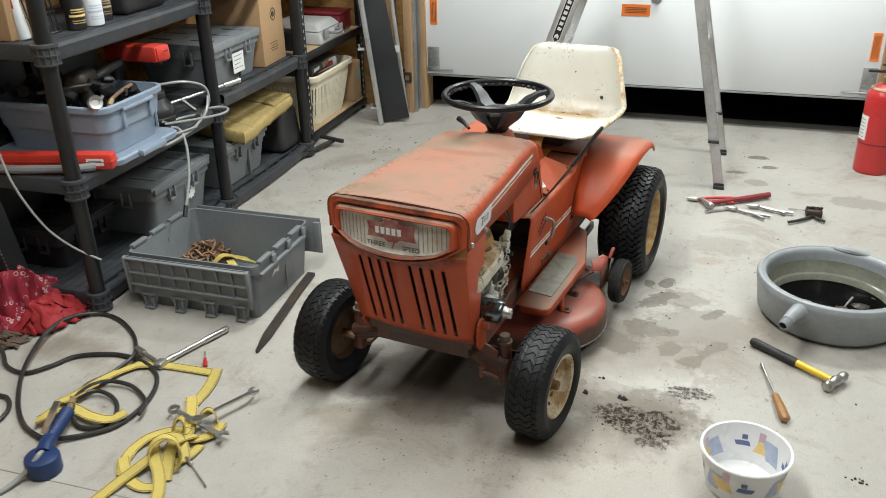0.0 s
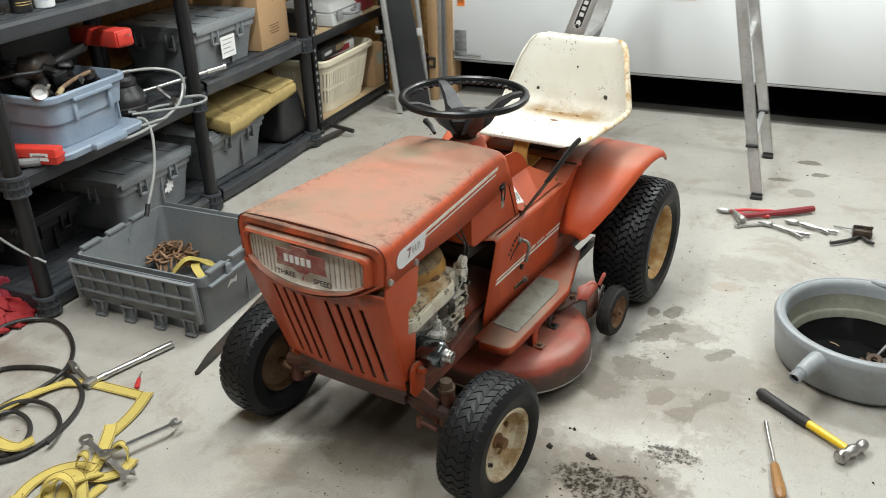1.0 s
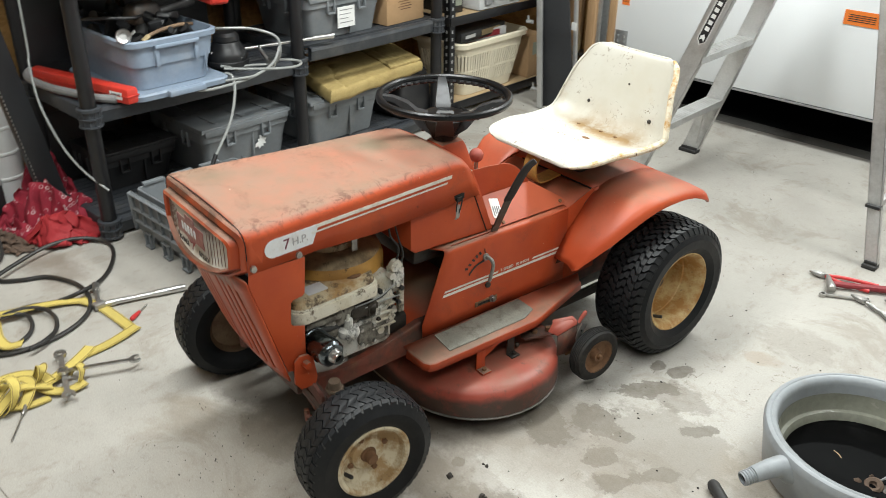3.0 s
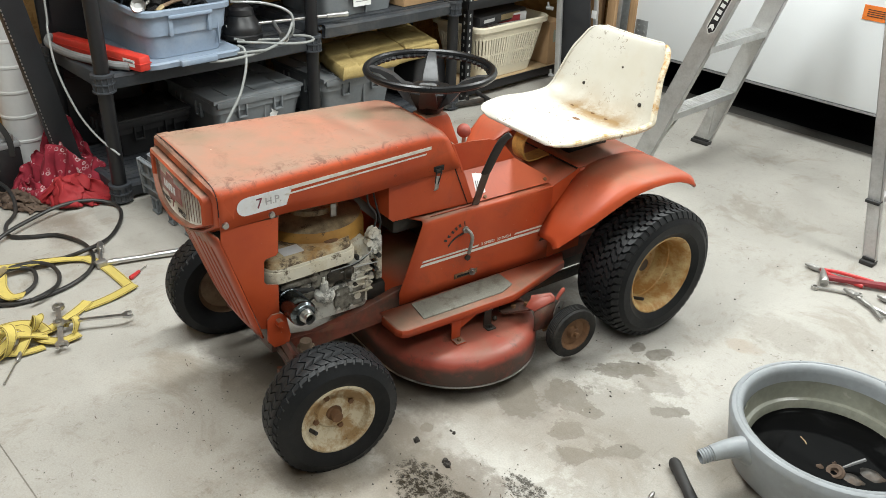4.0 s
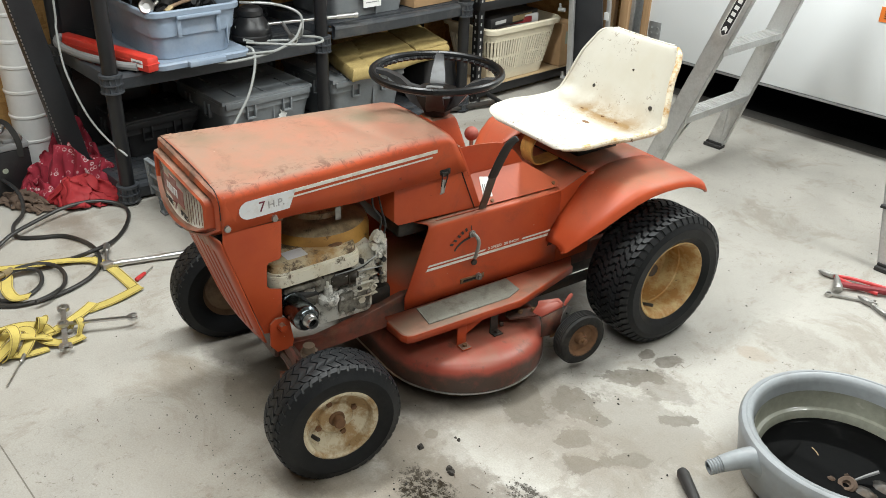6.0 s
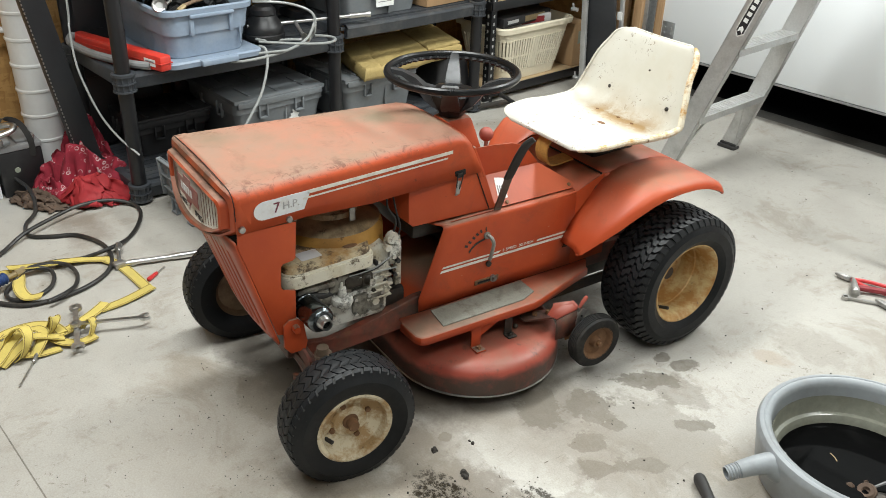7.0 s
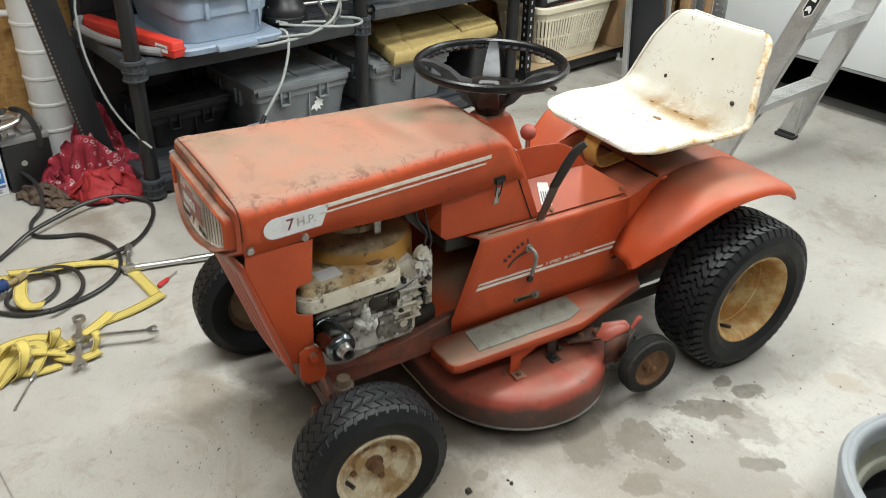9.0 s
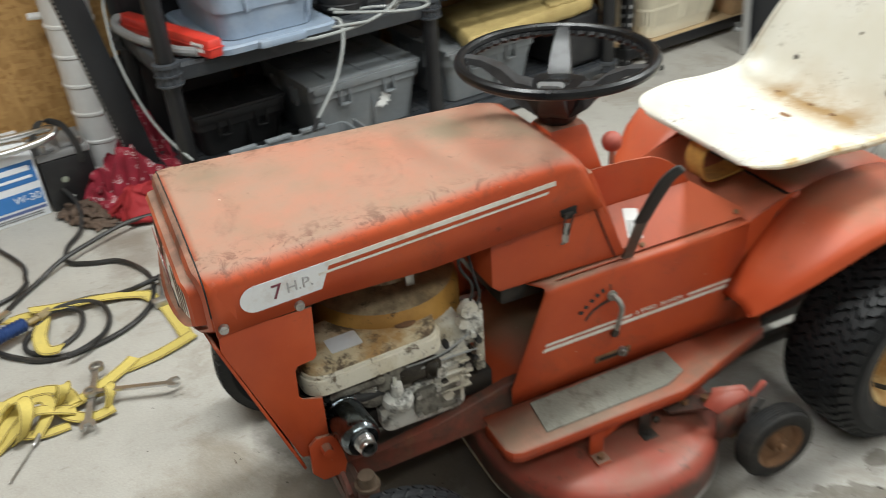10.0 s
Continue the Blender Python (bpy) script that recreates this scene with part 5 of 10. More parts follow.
def wheel(centre, steer, r, w, rim, rear, s):
    """Rim with its tyre and hub; s: the side that faces outwards."""
    h = w / 2 * s
    m = pose(*centre, 0, 0, steer)
    bm = bmesh.new()
    if rear:
        prof = [(rim + 0.006, 0.80), (rim + 0.008, 0.86), (rim + 0.002, 0.88), (rim - 0.006, 0.80), (rim - 0.014, 0.55), (rim - 0.016, 0.10), (rim - 0.019, 0.06), (rim - 0.022, -0.50), (rim - 0.034, -0.62), (0.060, -0.66), (0.055, -0.60), (0.030, -0.57), (0.028, -0.62)]
    else:
        prof = [(rim + 0.004, 0.80), (rim + 0.007, 0.90), (rim + 0.002, 0.93), (rim - 0.005, 0.86), (rim - 0.010, 0.50), (rim - 0.022, 0.32), (0.046, 0.24), (0.040, 0.34), (0.020, 0.36), (0.020, 0.2)]
    turned(bm, [(a, b * h) for a, b in prof], (0, 0, 0), (1, 0, 0), 48)
    wh = part("wheel", bm, M_RIM_R if rear else M_RIM_F, tractor, "rusty yellow rear wheel" if rear else "cream painted front wheel with rust")
    wh.matrix_local = m
    bm = bmesh.new()
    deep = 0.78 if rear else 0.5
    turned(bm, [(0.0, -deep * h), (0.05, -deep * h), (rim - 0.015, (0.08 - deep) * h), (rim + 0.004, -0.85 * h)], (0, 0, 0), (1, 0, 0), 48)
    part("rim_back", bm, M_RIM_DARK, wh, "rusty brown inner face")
    part("tyre", tyre_mesh(r, w, rim, rear), M_TYRE, wh, "black turf-tread tyre", 28)
    bm = bmesh.new()
    q = r - (0.009 if rear else 0.006)
    turned(bm, [(crown(q, w, t)[0] + 0.0008, t * w / 2) for t in (-0.96, -0.85, -0.7, -0.55, -0.3, 0.0, 0.3, 0.55, 0.7, 0.85, 0.96)], (0, 0, 0), (1, 0, 0), 64)
    part("tread_groove", bm, M_GROOVE_R if rear else M_GROOVE, wh, "dusty tread grooves")
    tread_bars(wh, r - (0.009 if rear else 0.006), w, rear)
    bm = bmesh.new()
    if rear:
        turned(bm, [(0.0, -0.30 * h), (0.012, -0.30 * h), (0.014, -0.34 * h), (0.016, -0.46 * h), (0.026, -0.48 * h), (0.028, -0.72 * h)], (0, 0, 0), (1, 0, 0), 16)
    else:
        turned(bm, [(0.0, 0.80 * h), (0.012, 0.80 * h), (0.014, 0.74 * h), (0.014, 0.46 * h), (0.019, 0.44 * h), (0.021, 0.30 * h)], (0, 0, 0), (1, 0, 0), 20)
    part("hub", bm, M_RIM_R if rear else M_RUST, wh)
    for i in range(4):
        a = radians(20 + i * 90)
        q = 0.048 if not rear else 0.062
        bm = bmesh.new()
        rod(bm, (0.20 * h if not rear else -0.68 * h, q * math.cos(a), q * math.sin(a)), (0.36 * h if not rear else -0.54 * h, q * math.cos(a), q * math.sin(a)), 0.0075, n=6)
        part("wheel_nut", bm, M_RUST, wh)
    bm = bmesh.new()
    a = radians(205 if not rear else 230)
    q = rim - 0.016
    rod(bm, (0.30 * h, q * math.cos(a), q * math.sin(a)), (0.78 * h, q * 0.86 * math.cos(a), q * 0.86 * math.sin(a)), 0.005, n=8)
    part("valve_stem", bm, M_GRIP, wh)
    return wh


STEER = -5.0
for s, fx, fy, rx in ((1, 0.357, 0.030, 0.331), (-1, -0.334, 0.036, -0.306)):
    wheel((fx, fy, 0.1515), STEER, 0.1630, 0.114, 0.087, False, s)
    wheel((rx, 1.116, 0.2110), 0.0, 0.2110, 0.171, 0.120, True, s)


def build_body():
    # side panels of the centre tunnel: upright sheet bent over into a flange, the left one slotted for the lever
    for s in (1, -1):
        sec = [(0.170, 0.236), (0.170, 0.272), (0.170, 0.340), (0.170, 0.420), (0.170, 0.456)]
        sec += [(0.157 + 0.013 * math.cos(a), 0.457 + 0.013 * math.sin(a)) for a in (0.4, 0.8, 1.2)]
        sec += [(0.157, 0.470), (0.1560, 0.470), (0.1508, 0.470), (0.128, 0.470)]

        def front(x, z):
            y = 0.342 if z < 0.272 else 0.342 + (z - 0.272) * 0.37
            return y - max(0.0, 0.160 - x) * 0.75

        stations = [None, 0.444, 0.48, 0.52, 0.555, 0.583, 0.62, 0.70, 0.78, 0.862]
        bm = bmesh.new()
        grid = [[bm.verts.new((s * x + 0.0012 * noise.noise(Vector((y0 * 9, z * 9, s))) if (y0 := (front(x, z) if st is None else st)) else 0, y0, z)) for x, z in sec] for st in stations]
        for i in range(len(stations) - 1):
            for k in range(len(sec) - 1):
                if s > 0 and sec[k][0] == 0.1560 and 1 <= i <= 4:
                    continue
                bm.faces.new((grid[i][k], grid[i][k + 1], grid[i + 1][k + 1], grid[i + 1][k]))
        solid(part("side_panel", bm, M_PAINT, tractor, "scuffed red tunnel side panel"), 0.003)
        bm = bmesh.new()
        plate(bm, [(0.862, 0.236), (0.862, 0.470), (0.955, 0.505), (0.99, 0.505), (0.99, 0.24)], 0.003, basis((s * 0.1685 - 0.0015, 0, 0), (0, 1, 0), (0, 0, 1)))
        part("panel_tail", bm, M_PAINT, tractor)
        bm = bmesh.new()
        rod(bm, (s * 0.170, 0.846, 0.352), (s * 0.176, 0.846, 0.352), 0.006, n=8)
        part("bolt", bm, M_RUST, tractor)
    # floor pan deep inside the tunnel, seen past the engine
    bm = bmesh.new()
    sheet(bm, [[(-0.13, 0.33, 0.235), (0.13, 0.33, 0.235)], [(-0.13, 0.46, 0.290), (0.13, 0.46, 0.290)], [(-0.13, 0.56, 0.30), (0.13, 0.56, 0.30)]])
    solid(part("tunnel_floor", bm, M_PAINT, tractor), 0.003)
    # added dark panels that give the black shade high in the tunnel
    bm = bmesh.new()
    box(bm, (0, 0.545, 0.38), (0.27, 0.02, 0.16), 0.004)
    box(bm, (0, 0.45, 0.445), (0.24, 0.20, 0.04), 0.01)
    part("gearbox", bm, M_DARKSTEEL, tractor, "dark panels added for the shade inside the tunnel")
    # gear cover: a plate sloping up from the flange, with a rounded rear corner, and a fin standing on its upper edge
    near, apex = Vector((0.150, 0.0, 0.4725)), Vector((0.077, 0.0, 0.5370))
    up = (apex - near).normalized()
    cover_m = basis((near.x, 0, near.z), (0, 1, 0), (up.x, 0, up.z))
    wide = (apex - near).length
    bm = bmesh.new()
    out = [(0.520, 0.030), (0.598, 0.012), (0.604, 0.0), (0.852, 0.0), (0.862, 0.002), (0.868, 0.009), (0.866, 0.018), (0.786, wide), (0.520, wide)]
    plate(bm, out, 0.004, cover_m)
    cover = part("gear_cover", bm, M_PAINT, tractor, "glossy red gear cover plate")
    bm = bmesh.new()
    fin = [(0.520, 0.520), (0.790, 0.520), (0.786, 0.540), (0.770, 0.560), (0.752, 0.580), (0.733, 0.596), (0.712, 0.608), (0.690, 0.616), (0.634, 0.621), (0.577, 0.623), (0.520, 0.623)]
    plate(bm, fin, 0.003, basis((0.0745, 0, 0), (0, 1, 0), (0, 0, 1)), 0.001)
    part("gear_cover_fin", bm, M_PAINT, tractor, "upright red fin with a rounded end")
    bm = bmesh.new()
    sheet(bm, [[(0.074, y, 0.534), (-0.02, y, 0.500), (-0.13, y, 0.472)] for y in (0.56, 0.68, 0.79)])
    solid(part("tunnel_cover", bm, M_PAINT, tractor), 0.003)
    for y, v in ((0.631, 0.008), (0.850, 0.012)):
        bm = bmesh.new()
        p = cover_m @ Vector((y, v, 0.004))
        n = cover_m.to_3x3() @ Vector((0, 0, 1))
        rod(bm, p - n * 0.004, p + n * 0.004, 0.0060, 0.0050, 8)
        part("bolt", bm, M_RUST, cover)
    # rear of the tunnel, rising to the seat deck
    bm = bmesh.new()
    sheet(bm, [[(-0.168, y, z), (0.05, y, z), (0.168, y, z)] for y, z in ((0.740, 0.4640), (0.860, 0.4685), (0.87, 0.474), (0.940, 0.4945), (0.99, 0.5035))])
    solid(part("tunnel_tail", bm, M_PAINT, tractor), 0.004)
    bm = bmesh.new()
    box(bm, (0.02, 0.958, 0.5008), (0.30, 0.003, 0.004))
    part("deck_seam", bm, M_SLOT, tractor)
    bm = bmesh.new()
    plate(bm, round_rect(0.030, 0.060, 0.003, 2), 0.0008, cover_m @ Matrix.Translation((0.632, 0.052, 0.0042)) @ Matrix.Rotation(radians(-14), 4, "Z"))
    st = part("paper_sticker", bm, M_PAPER, cover, "white instruction sticker")
    for j in range(4):
        bm = bmesh.new()
        plate(bm, [(-0.0016, -0.022 + 0.006 * (j % 2)), (0.0016, -0.022 + 0.006 * (j % 2)), (0.0016, 0.006), (-0.0016, 0.006)], 0.0005, cover_m @ Matrix.Translation((0.632, 0.052, 0.0051)) @ Matrix.Rotation(radians(-14), 4, "Z") @ Matrix.Translation((-0.0095 + j * 0.0062, 0, 0)))
        part("print_line", bm, M_PRINTGREY, st)
    # seat deck joining the fenders
    bm = bmesh.new()
    rows = [(0.960, 0.499), (1.000, 0.508), (1.10, 0.514), (1.17, 0.513), (1.215, 0.505), (1.240, 0.490), (1.250, 0.468)]
    sheet(bm, [[(x, y, z) for x in (-0.176, -0.09, 0.0, 0.09, 0.176)] for y, z in rows])
    solid(part("seat_deck", bm, M_PAINT, tractor), 0.004)

    # decal stripes and scale on the left panel
    def left(y, z, off=0.001):
        return basis((0.170 + off, y, z), (0, 1, 0), (0, 0, 1))
    for a, b, z0, hh in ((0.410, 0.596, 0.3465, 0.0050), (0.727, 0.840, 0.3475, 0.0050), (0.405, 0.829, 0.3345, 0.0072)):
        bm = bmesh.new()
        plate(bm, [(a, 0), (b, 0.0), (b + 0.005, hh), (a + 0.005, hh)], 0.0008, left(0, z0))
        part("panel_stripe", bm, M_DECALWHITE, tractor)
    words("3 SPEED  30 INCH", 0.0135, left(0.662, 0.350, 0.001) @ Matrix.Diagonal((1.02, 0.85, 1, 1)), M_DECALWHITE, tractor, "lettering")
    cy, cz = 0.5555, 0.372
    for y, z, ln, wd in ((0.486, 0.395, 0.010, 0.0064), (0.497, 0.404, 0.010, 0.0064), (0.509, 0.414, 0.010, 0.0064), (0.520, 0.422, 0.010, 0.0064), (0.532, 0.428, 0.010, 0.0064), (0.548, 0.431, 0.014, 0.0026)):
        d = Vector((y - cy, z - cz)).normalized()
        n = Vector((-d.y, d.x))
        q = Vector((y, z))
        bm = bmesh.new()
        plate(bm, [tuple(q + d * (a * ln / 2) + n * (b * wd / 2)) for a, b in ((-1, -1), (1, -1), (1, 1), (-1, 1))], 0.0008, left(0, 0))
        part("scale_mark", bm, M_DECALBLACK, tractor)
    bm = bmesh.new()
    arc = [(0.494, 0.3765), (0.503, 0.3870), (0.514, 0.3955), (0.527, 0.4010), (0.545, 0.4050)]
    plate(bm, arc + [(y + 0.002, z - 0.0055) for y, z in arc[::-1]], 0.0008, left(0, 0))
    part("scale_arc", bm, M_DECALBLACK, tractor)
    # height handle: bent rod in a slot
    bm = bmesh.new()
    tube(bm, smooth_path([(0.166, 0.551, 0.412), (0.182, 0.551, 0.414), (0.193, 0.553, 0.410), (0.198, 0.556, 0.396), (0.194, 0.555, 0.370), (0.190, 0.552, 0.346)], 5), 0.0052, 8)
    rod(bm, (0.170, 0.551, 0.412), (0.176, 0.551, 0.4125), 0.010, n=12)
    part("height_handle", bm, M_LEVERPALE, tractor, "bent steel height handle")
    bm = bmesh.new()
    rod(bm, (0.170, 0.562, 0.322), (0.176, 0.562, 0.322), 0.0085, n=10)
    part("bolt", bm, M_DARKSTEEL, tractor)
    bm = bmesh.new()
    box(bm, (0.171, 0.560, 0.2705), (0.003, 0.080, 0.015), 0.001, None)
    sl = part("slotted_plate", bm, M_RUST, tractor)
    bm = bmesh.new()
    box(bm, (0.1732, 0.556, 0.2705), (0.001, 0.055, 0.006))
    part("plate_slot", bm, M_SLOT, sl)
    bm = bmesh.new()
    rod(bm, (0.17, 0.580, 0.2715), (0.183, 0.580, 0.2715), 0.0065, n=6)
    rod(bm, (0.17, 0.580, 0.2715), (0.176, 0.580, 0.2715), 0.0105, n=12)
    part("plate_bolt", bm, M_TOOL, sl)
    # clutch lever rising out of the slot
    across = (0.18, 0.97, 0.1)
    bm = bmesh.new()
    pts = smooth_path([(0.1530, 0.596, 0.430), (0.1540, 0.594, 0.470), (0.184, 0.579, 0.512), (0.224, 0.559, 0.568), (0.264, 0.540, 0.625)], 4)
    ribbon(bm, pts, 0.020, 0.0050, across=across)
    lever = part("clutch_lever", bm, M_LEVER, tractor, "flat steel lever with a black rubber grip")
    bm = bmesh.new()
    pts = smooth_path([(0.256, 0.5435, 0.615), (0.262, 0.541, 0.623), (0.300, 0.532, 0.682), (0.324, 0.529, 0.719), (0.336, 0.533, 0.737), (0.343, 0.541, 0.746)], 3)
    n = len(pts)
    oval(bm, pts, [0.022 if i in (0, n - 1) else 0.0285 - 0.004 * abs(i / n - 0.4) for i in range(n)], [0.009 if i in (0, n - 1) else 0.0125 for i in range(n)], across)
    part("lever_grip", bm, M_GRIP, lever)
    # shift lever with a round knob
    bm = bmesh.new()
    tube(bm, smooth_path([(-0.06, 0.70, 0.49), (-0.045, 0.692, 0.55), (-0.036, 0.686, 0.592)], 4), 0.006, 8)
    shift = part("shift_lever", bm, M_TOOL, tractor)
    bm = bmesh.new()
    bmesh.ops.create_uvsphere(bm, u_segments=20, v_segments=14, radius=0.0205, matrix=Matrix.Translation((-0.036, 0.685, 0.604)))
    part("knob", bm, M_KNOB, shift, "dull red round knob")
    # brake pedal and linkage on the far side
    bm = bmesh.new()
    tube(bm, [(-0.17, 0.40, 0.42), (-0.24, 0.36, 0.40), (-0.27, 0.33, 0.39)], 0.008, 8)
    box(bm, (-0.285, 0.325, 0.39), (0.05, 0.06, 0.012), 0.004)
    part("pedal", bm, M_DARKSTEEL, tractor)


build_body()


def build_fender(s):
    """Rear fender: sloping front, flat top, outer skirt turned down, lipped rear. Stations: y and z of the skirt's lower edge, its reach, and the drop below the top."""
    edge = [(0.812, 0.316, 0.250, 0.006), (0.820, 0.321, 0.260, 0.020), (0.850, 0.357, 0.287, 0.030), (0.894, 0.397, 0.314, 0.036), (0.936, 0.439, 0.338, 0.040), (0.980, 0.470, 0.353, 0.037), (1.019, 0.486, 0.360, 0.030), (1.071, 0.493, 0.363, 0.026),
            (1.129, 0.494, 0.365, 0.024), (1.176, 0.487, 0.366, 0.024), (1.211, 0.475, 0.366, 0.026), (1.236, 0.463, 0.365, 0.024), (1.251, 0.452, 0.362, 0.016)]
    rows = []
    for y, z, out, drop in edge:
        yt = y + 0.006
        top = z + drop
        rows.append([(s * 0.172, yt, top), (s * 0.215, yt, top + 0.001), (s * (0.215 + (out - 0.235) * 0.7), yt, top), (s * (out - 0.020), yt, top - 0.003), (s * (out - 0.008), yt - 0.001, top - 0.009), (s * (out - 0.002), yt - 0.003, top - 0.018 if drop > 0.02 else top - 0.012), (s * out, y, z), (s * (out - 0.006), y, z - 0.002)])
    bm = bmesh.new()
    sheet(bm, rows)
    solid(part("fender", bm, M_PAINT, tractor, "faded red rear fender"), 0.003, 0.0)
    bm = bmesh.new()
    sheet(bm, [[(s * 0.172, 0.826, 0.300), (s * 0.172, 0.99, 0.30)], [(s * 0.172, 0.93, 0.47), (s * 0.172, 0.99, 0.49)], [(s * 0.172, 0.97, 0.500), (s * 0.172, 1.0, 0.505)]])
    solid(part("fender_gusset", bm, M_CHASSIS, tractor), 0.003)


def build_footrest(s):
    top = 0.236
    outl = [(0.192, 0.279), (0.261, 0.282), (0.271, 0.288), (0.276, 0.299), (0.281, 0.640), (0.275, 0.666), (0.211, 0.892), (0.172, 0.925), (0.172, 0.279)]
    bm = bmesh.new()
    rim = outl[:7]
    rings = [[bm.verts.new((s * x, y, top)) for x, y in outl]]
    bm.faces.new(rings[0])
    for grow, drop in ((0.0030, 0.0008), (0.0055, 0.0030), (0.0066, 0.0080), (0.0070, 0.0235)):
        row = []
        for i, (x, y) in enumerate(rim):
            a, b = Vector(rim[max(i - 1, 0)]), Vector(rim[min(i + 1, len(rim) - 1)])
            d = (b - a).normalized()
            row.append(bm.verts.new((s * (x + d.y * grow), y - d.x * grow, top - drop)))
        rings.append(row)
    for a, b in zip(rings, rings[1:]):
        for i in range(len(rim) - 1):
            bm.faces.new((a[i], a[i + 1], b[i + 1], b[i]))
    fr = solid(part("footrest", bm, M_PAINT, tractor, "red footrest with a worn grey pad"), 0.004)
    bm = bmesh.new()
    plate(bm, [(0.182, 0.371), (0.262, 0.360), (0.264, 0.620), (0.244, 0.672), (0.178, 0.676)], 0.0025, basis((0, 0, top + 0.0005), (s, 0, 0), (0, 1, 0)) if s > 0 else Matrix.Translation((0, 0, top + 0.0005)) @ Matrix.Diagonal((-1, 1, 1, 1)), 0.001)
    part("foot_pad", bm, M_TREAD, fr, "worn grey grit pad")
    bm = bmesh.new()
    box(bm, (s * 0.215, 0.50, 0.19), (0.03, 0.03, 0.06), 0.004)
    box(bm, (s * 0.16, 0.50, 0.215), (0.10, 0.03, 0.02), 0.004)
    part("footrest_bracket", bm, M_CHASSIS, fr)


for s in (1, -1):
    build_fender(s)
    build_footrest(s)


def build_seat():
    """Pressed steel bucket: pan, fold, leaning back, rolled edge."""
    prof = [(0.824, 0.598), (0.827, 0.605), (0.838, 0.611), (0.87, 0.613), (0.94, 0.606), (1.02, 0.598), (1.10, 0.594), (1.145, 0.598), (1.172, 0.614), (1.188, 0.640), (1.202, 0.68), (1.222, 0.74), (1.237, 0.782), (1.245, 0.803), (1.251, 0.815), (1.257, 0.822), (1.264, 0.824), (1.270, 0.818)]
    half = [0.132, 0.162, 0.186, 0.204, 0.212, 0.216, 0.222, 0.226, 0.226, 0.222, 0.212, 0.194, 0.179, 0.168, 0.155, 0.138, 0.118, 0.108]
    lip = [0, 0.001, 0.002, 0.004, 0.007, 0.011, 0.018, 0.025, 0.030, 0.032, 0.030, 0.026, 0.020, 0.014, 0.008, 0.003, 0, 0]
    us = [-1, -0.985, -0.95, -0.9, -0.8, -0.5, -0.2, 0.2, 0.5, 0.8, 0.9, 0.95, 0.985, 1]
    cx = 0.032
    rows = []
    for i, (y, z) in enumerate(prof):
        a, b = prof[max(i - 1, 0)], prof[min(i + 1, len(prof) - 1)]
        d = Vector((0, b[0] - a[0], b[1] - a[1])).normalized()
        n = Vector((0, -d.z, d.y))
        row = []
        for u in us:
            e = max(0, (abs(u) - 0.80) / 0.20)
            p = Vector((cx + u * half[i], y, z)) + n * (lip[i] * (1.0 if u > 0 else 0.45) * e ** 1.6 + 0.012 * abs(u) ** 3 * (1 if 3 < i < 12 else 0.2))
            row.append(p)
        rows.append(row)
    bm = bmesh.new()
    sheet(bm, rows)
    seat = part("seat", bm, M_SEAT, tractor, "cream-white steel bucket seat with rust spots")
    solid(seat, 0.004, 0.0)
    for k in (0, -1):
        bm = bmesh.new()
        pts = smooth_path([r[k] for r in rows[1:-2]], 3)
        n = len(pts)
        tube(bm, pts, [(0.0092 if k else 0.0045) * (0.45 + 0.55 * min(1.0, i / 8, (n - 1 - i) / 5)) for i in range(n)], 10)
        part("rolled_edge", bm, M_RUSTEDGE if k else M_SEAT, seat, "rusty rolled seat edge" if k else "white rolled seat edge")
    bm = bmesh.new()
    tube(bm, [r for r in rows[-2]], 0.0045, 8)
    part("top_edge", bm, M_SEAT, seat)
    for x, y, z, ny in ((-0.085, 1.186, 0.655, 1), (0.160, 1.181, 0.655, 1), (0.045, 1.222, 0.735, 1)):
        bm = bmesh.new()
        q = 0.0062 if z < 0.66 else 0.0032
        turned(bm, [(0.0, 0.004), (q * 0.55, 0.004), (q, 0.0005), (q, -0.003)], (x, y + (0.004 if z < 0.66 else -0.004), z), (0, -0.93, 0.36), 12)
        part("seat_bolt", bm, M_DARKSTEEL, seat)
    for x, y in ((0.04, 1.05), (0.09, 1.125), (0.03, 1.128), (-0.06, 1.125)):
        bm = bmesh.new()
        q = 0.015 if y < 1.08 else 0.007
        plate(bm, [(q * math.cos(a * 0.5236), 0.55 * q * math.sin(a * 0.5236)) for a in range(12)], 0.0012, Matrix.Translation((x, y, 0.5985 if y > 1.1 else 0.598)))
        part("drain_hole", bm, M_RUST, seat)
    # spring bracket below
    bm = bmesh.new()
    # base block whose dark steel carries the shade under the seat
    box(bm, (0.02, 1.08, 0.535), (0.11, 0.16, 0.06), 0.008)
    box(bm, (0.02, 1.08, 0.574), (0.13, 0.17, 0.03), 0.006)
    part("seat_base", bm, M_DARKSTEEL, tractor, "rusty seat base darkened for the shade under the seat")
    bm = bmesh.new()
    ribbon(bm, smooth_path([(0.020, 0.96, 0.590), (0.020, 0.88, 0.588), (0.020, 0.850, 0.565), (0.020, 0.848, 0.528), (0.020, 0.872, 0.500), (0.020, 0.95, 0.505)], 5), 0.050, 0.005, across=(1, 0, 0))
    part("seat_spring", bm, M_STRAPTAN, tractor, "tan rusty leaf spring")
    return seat


build_seat()


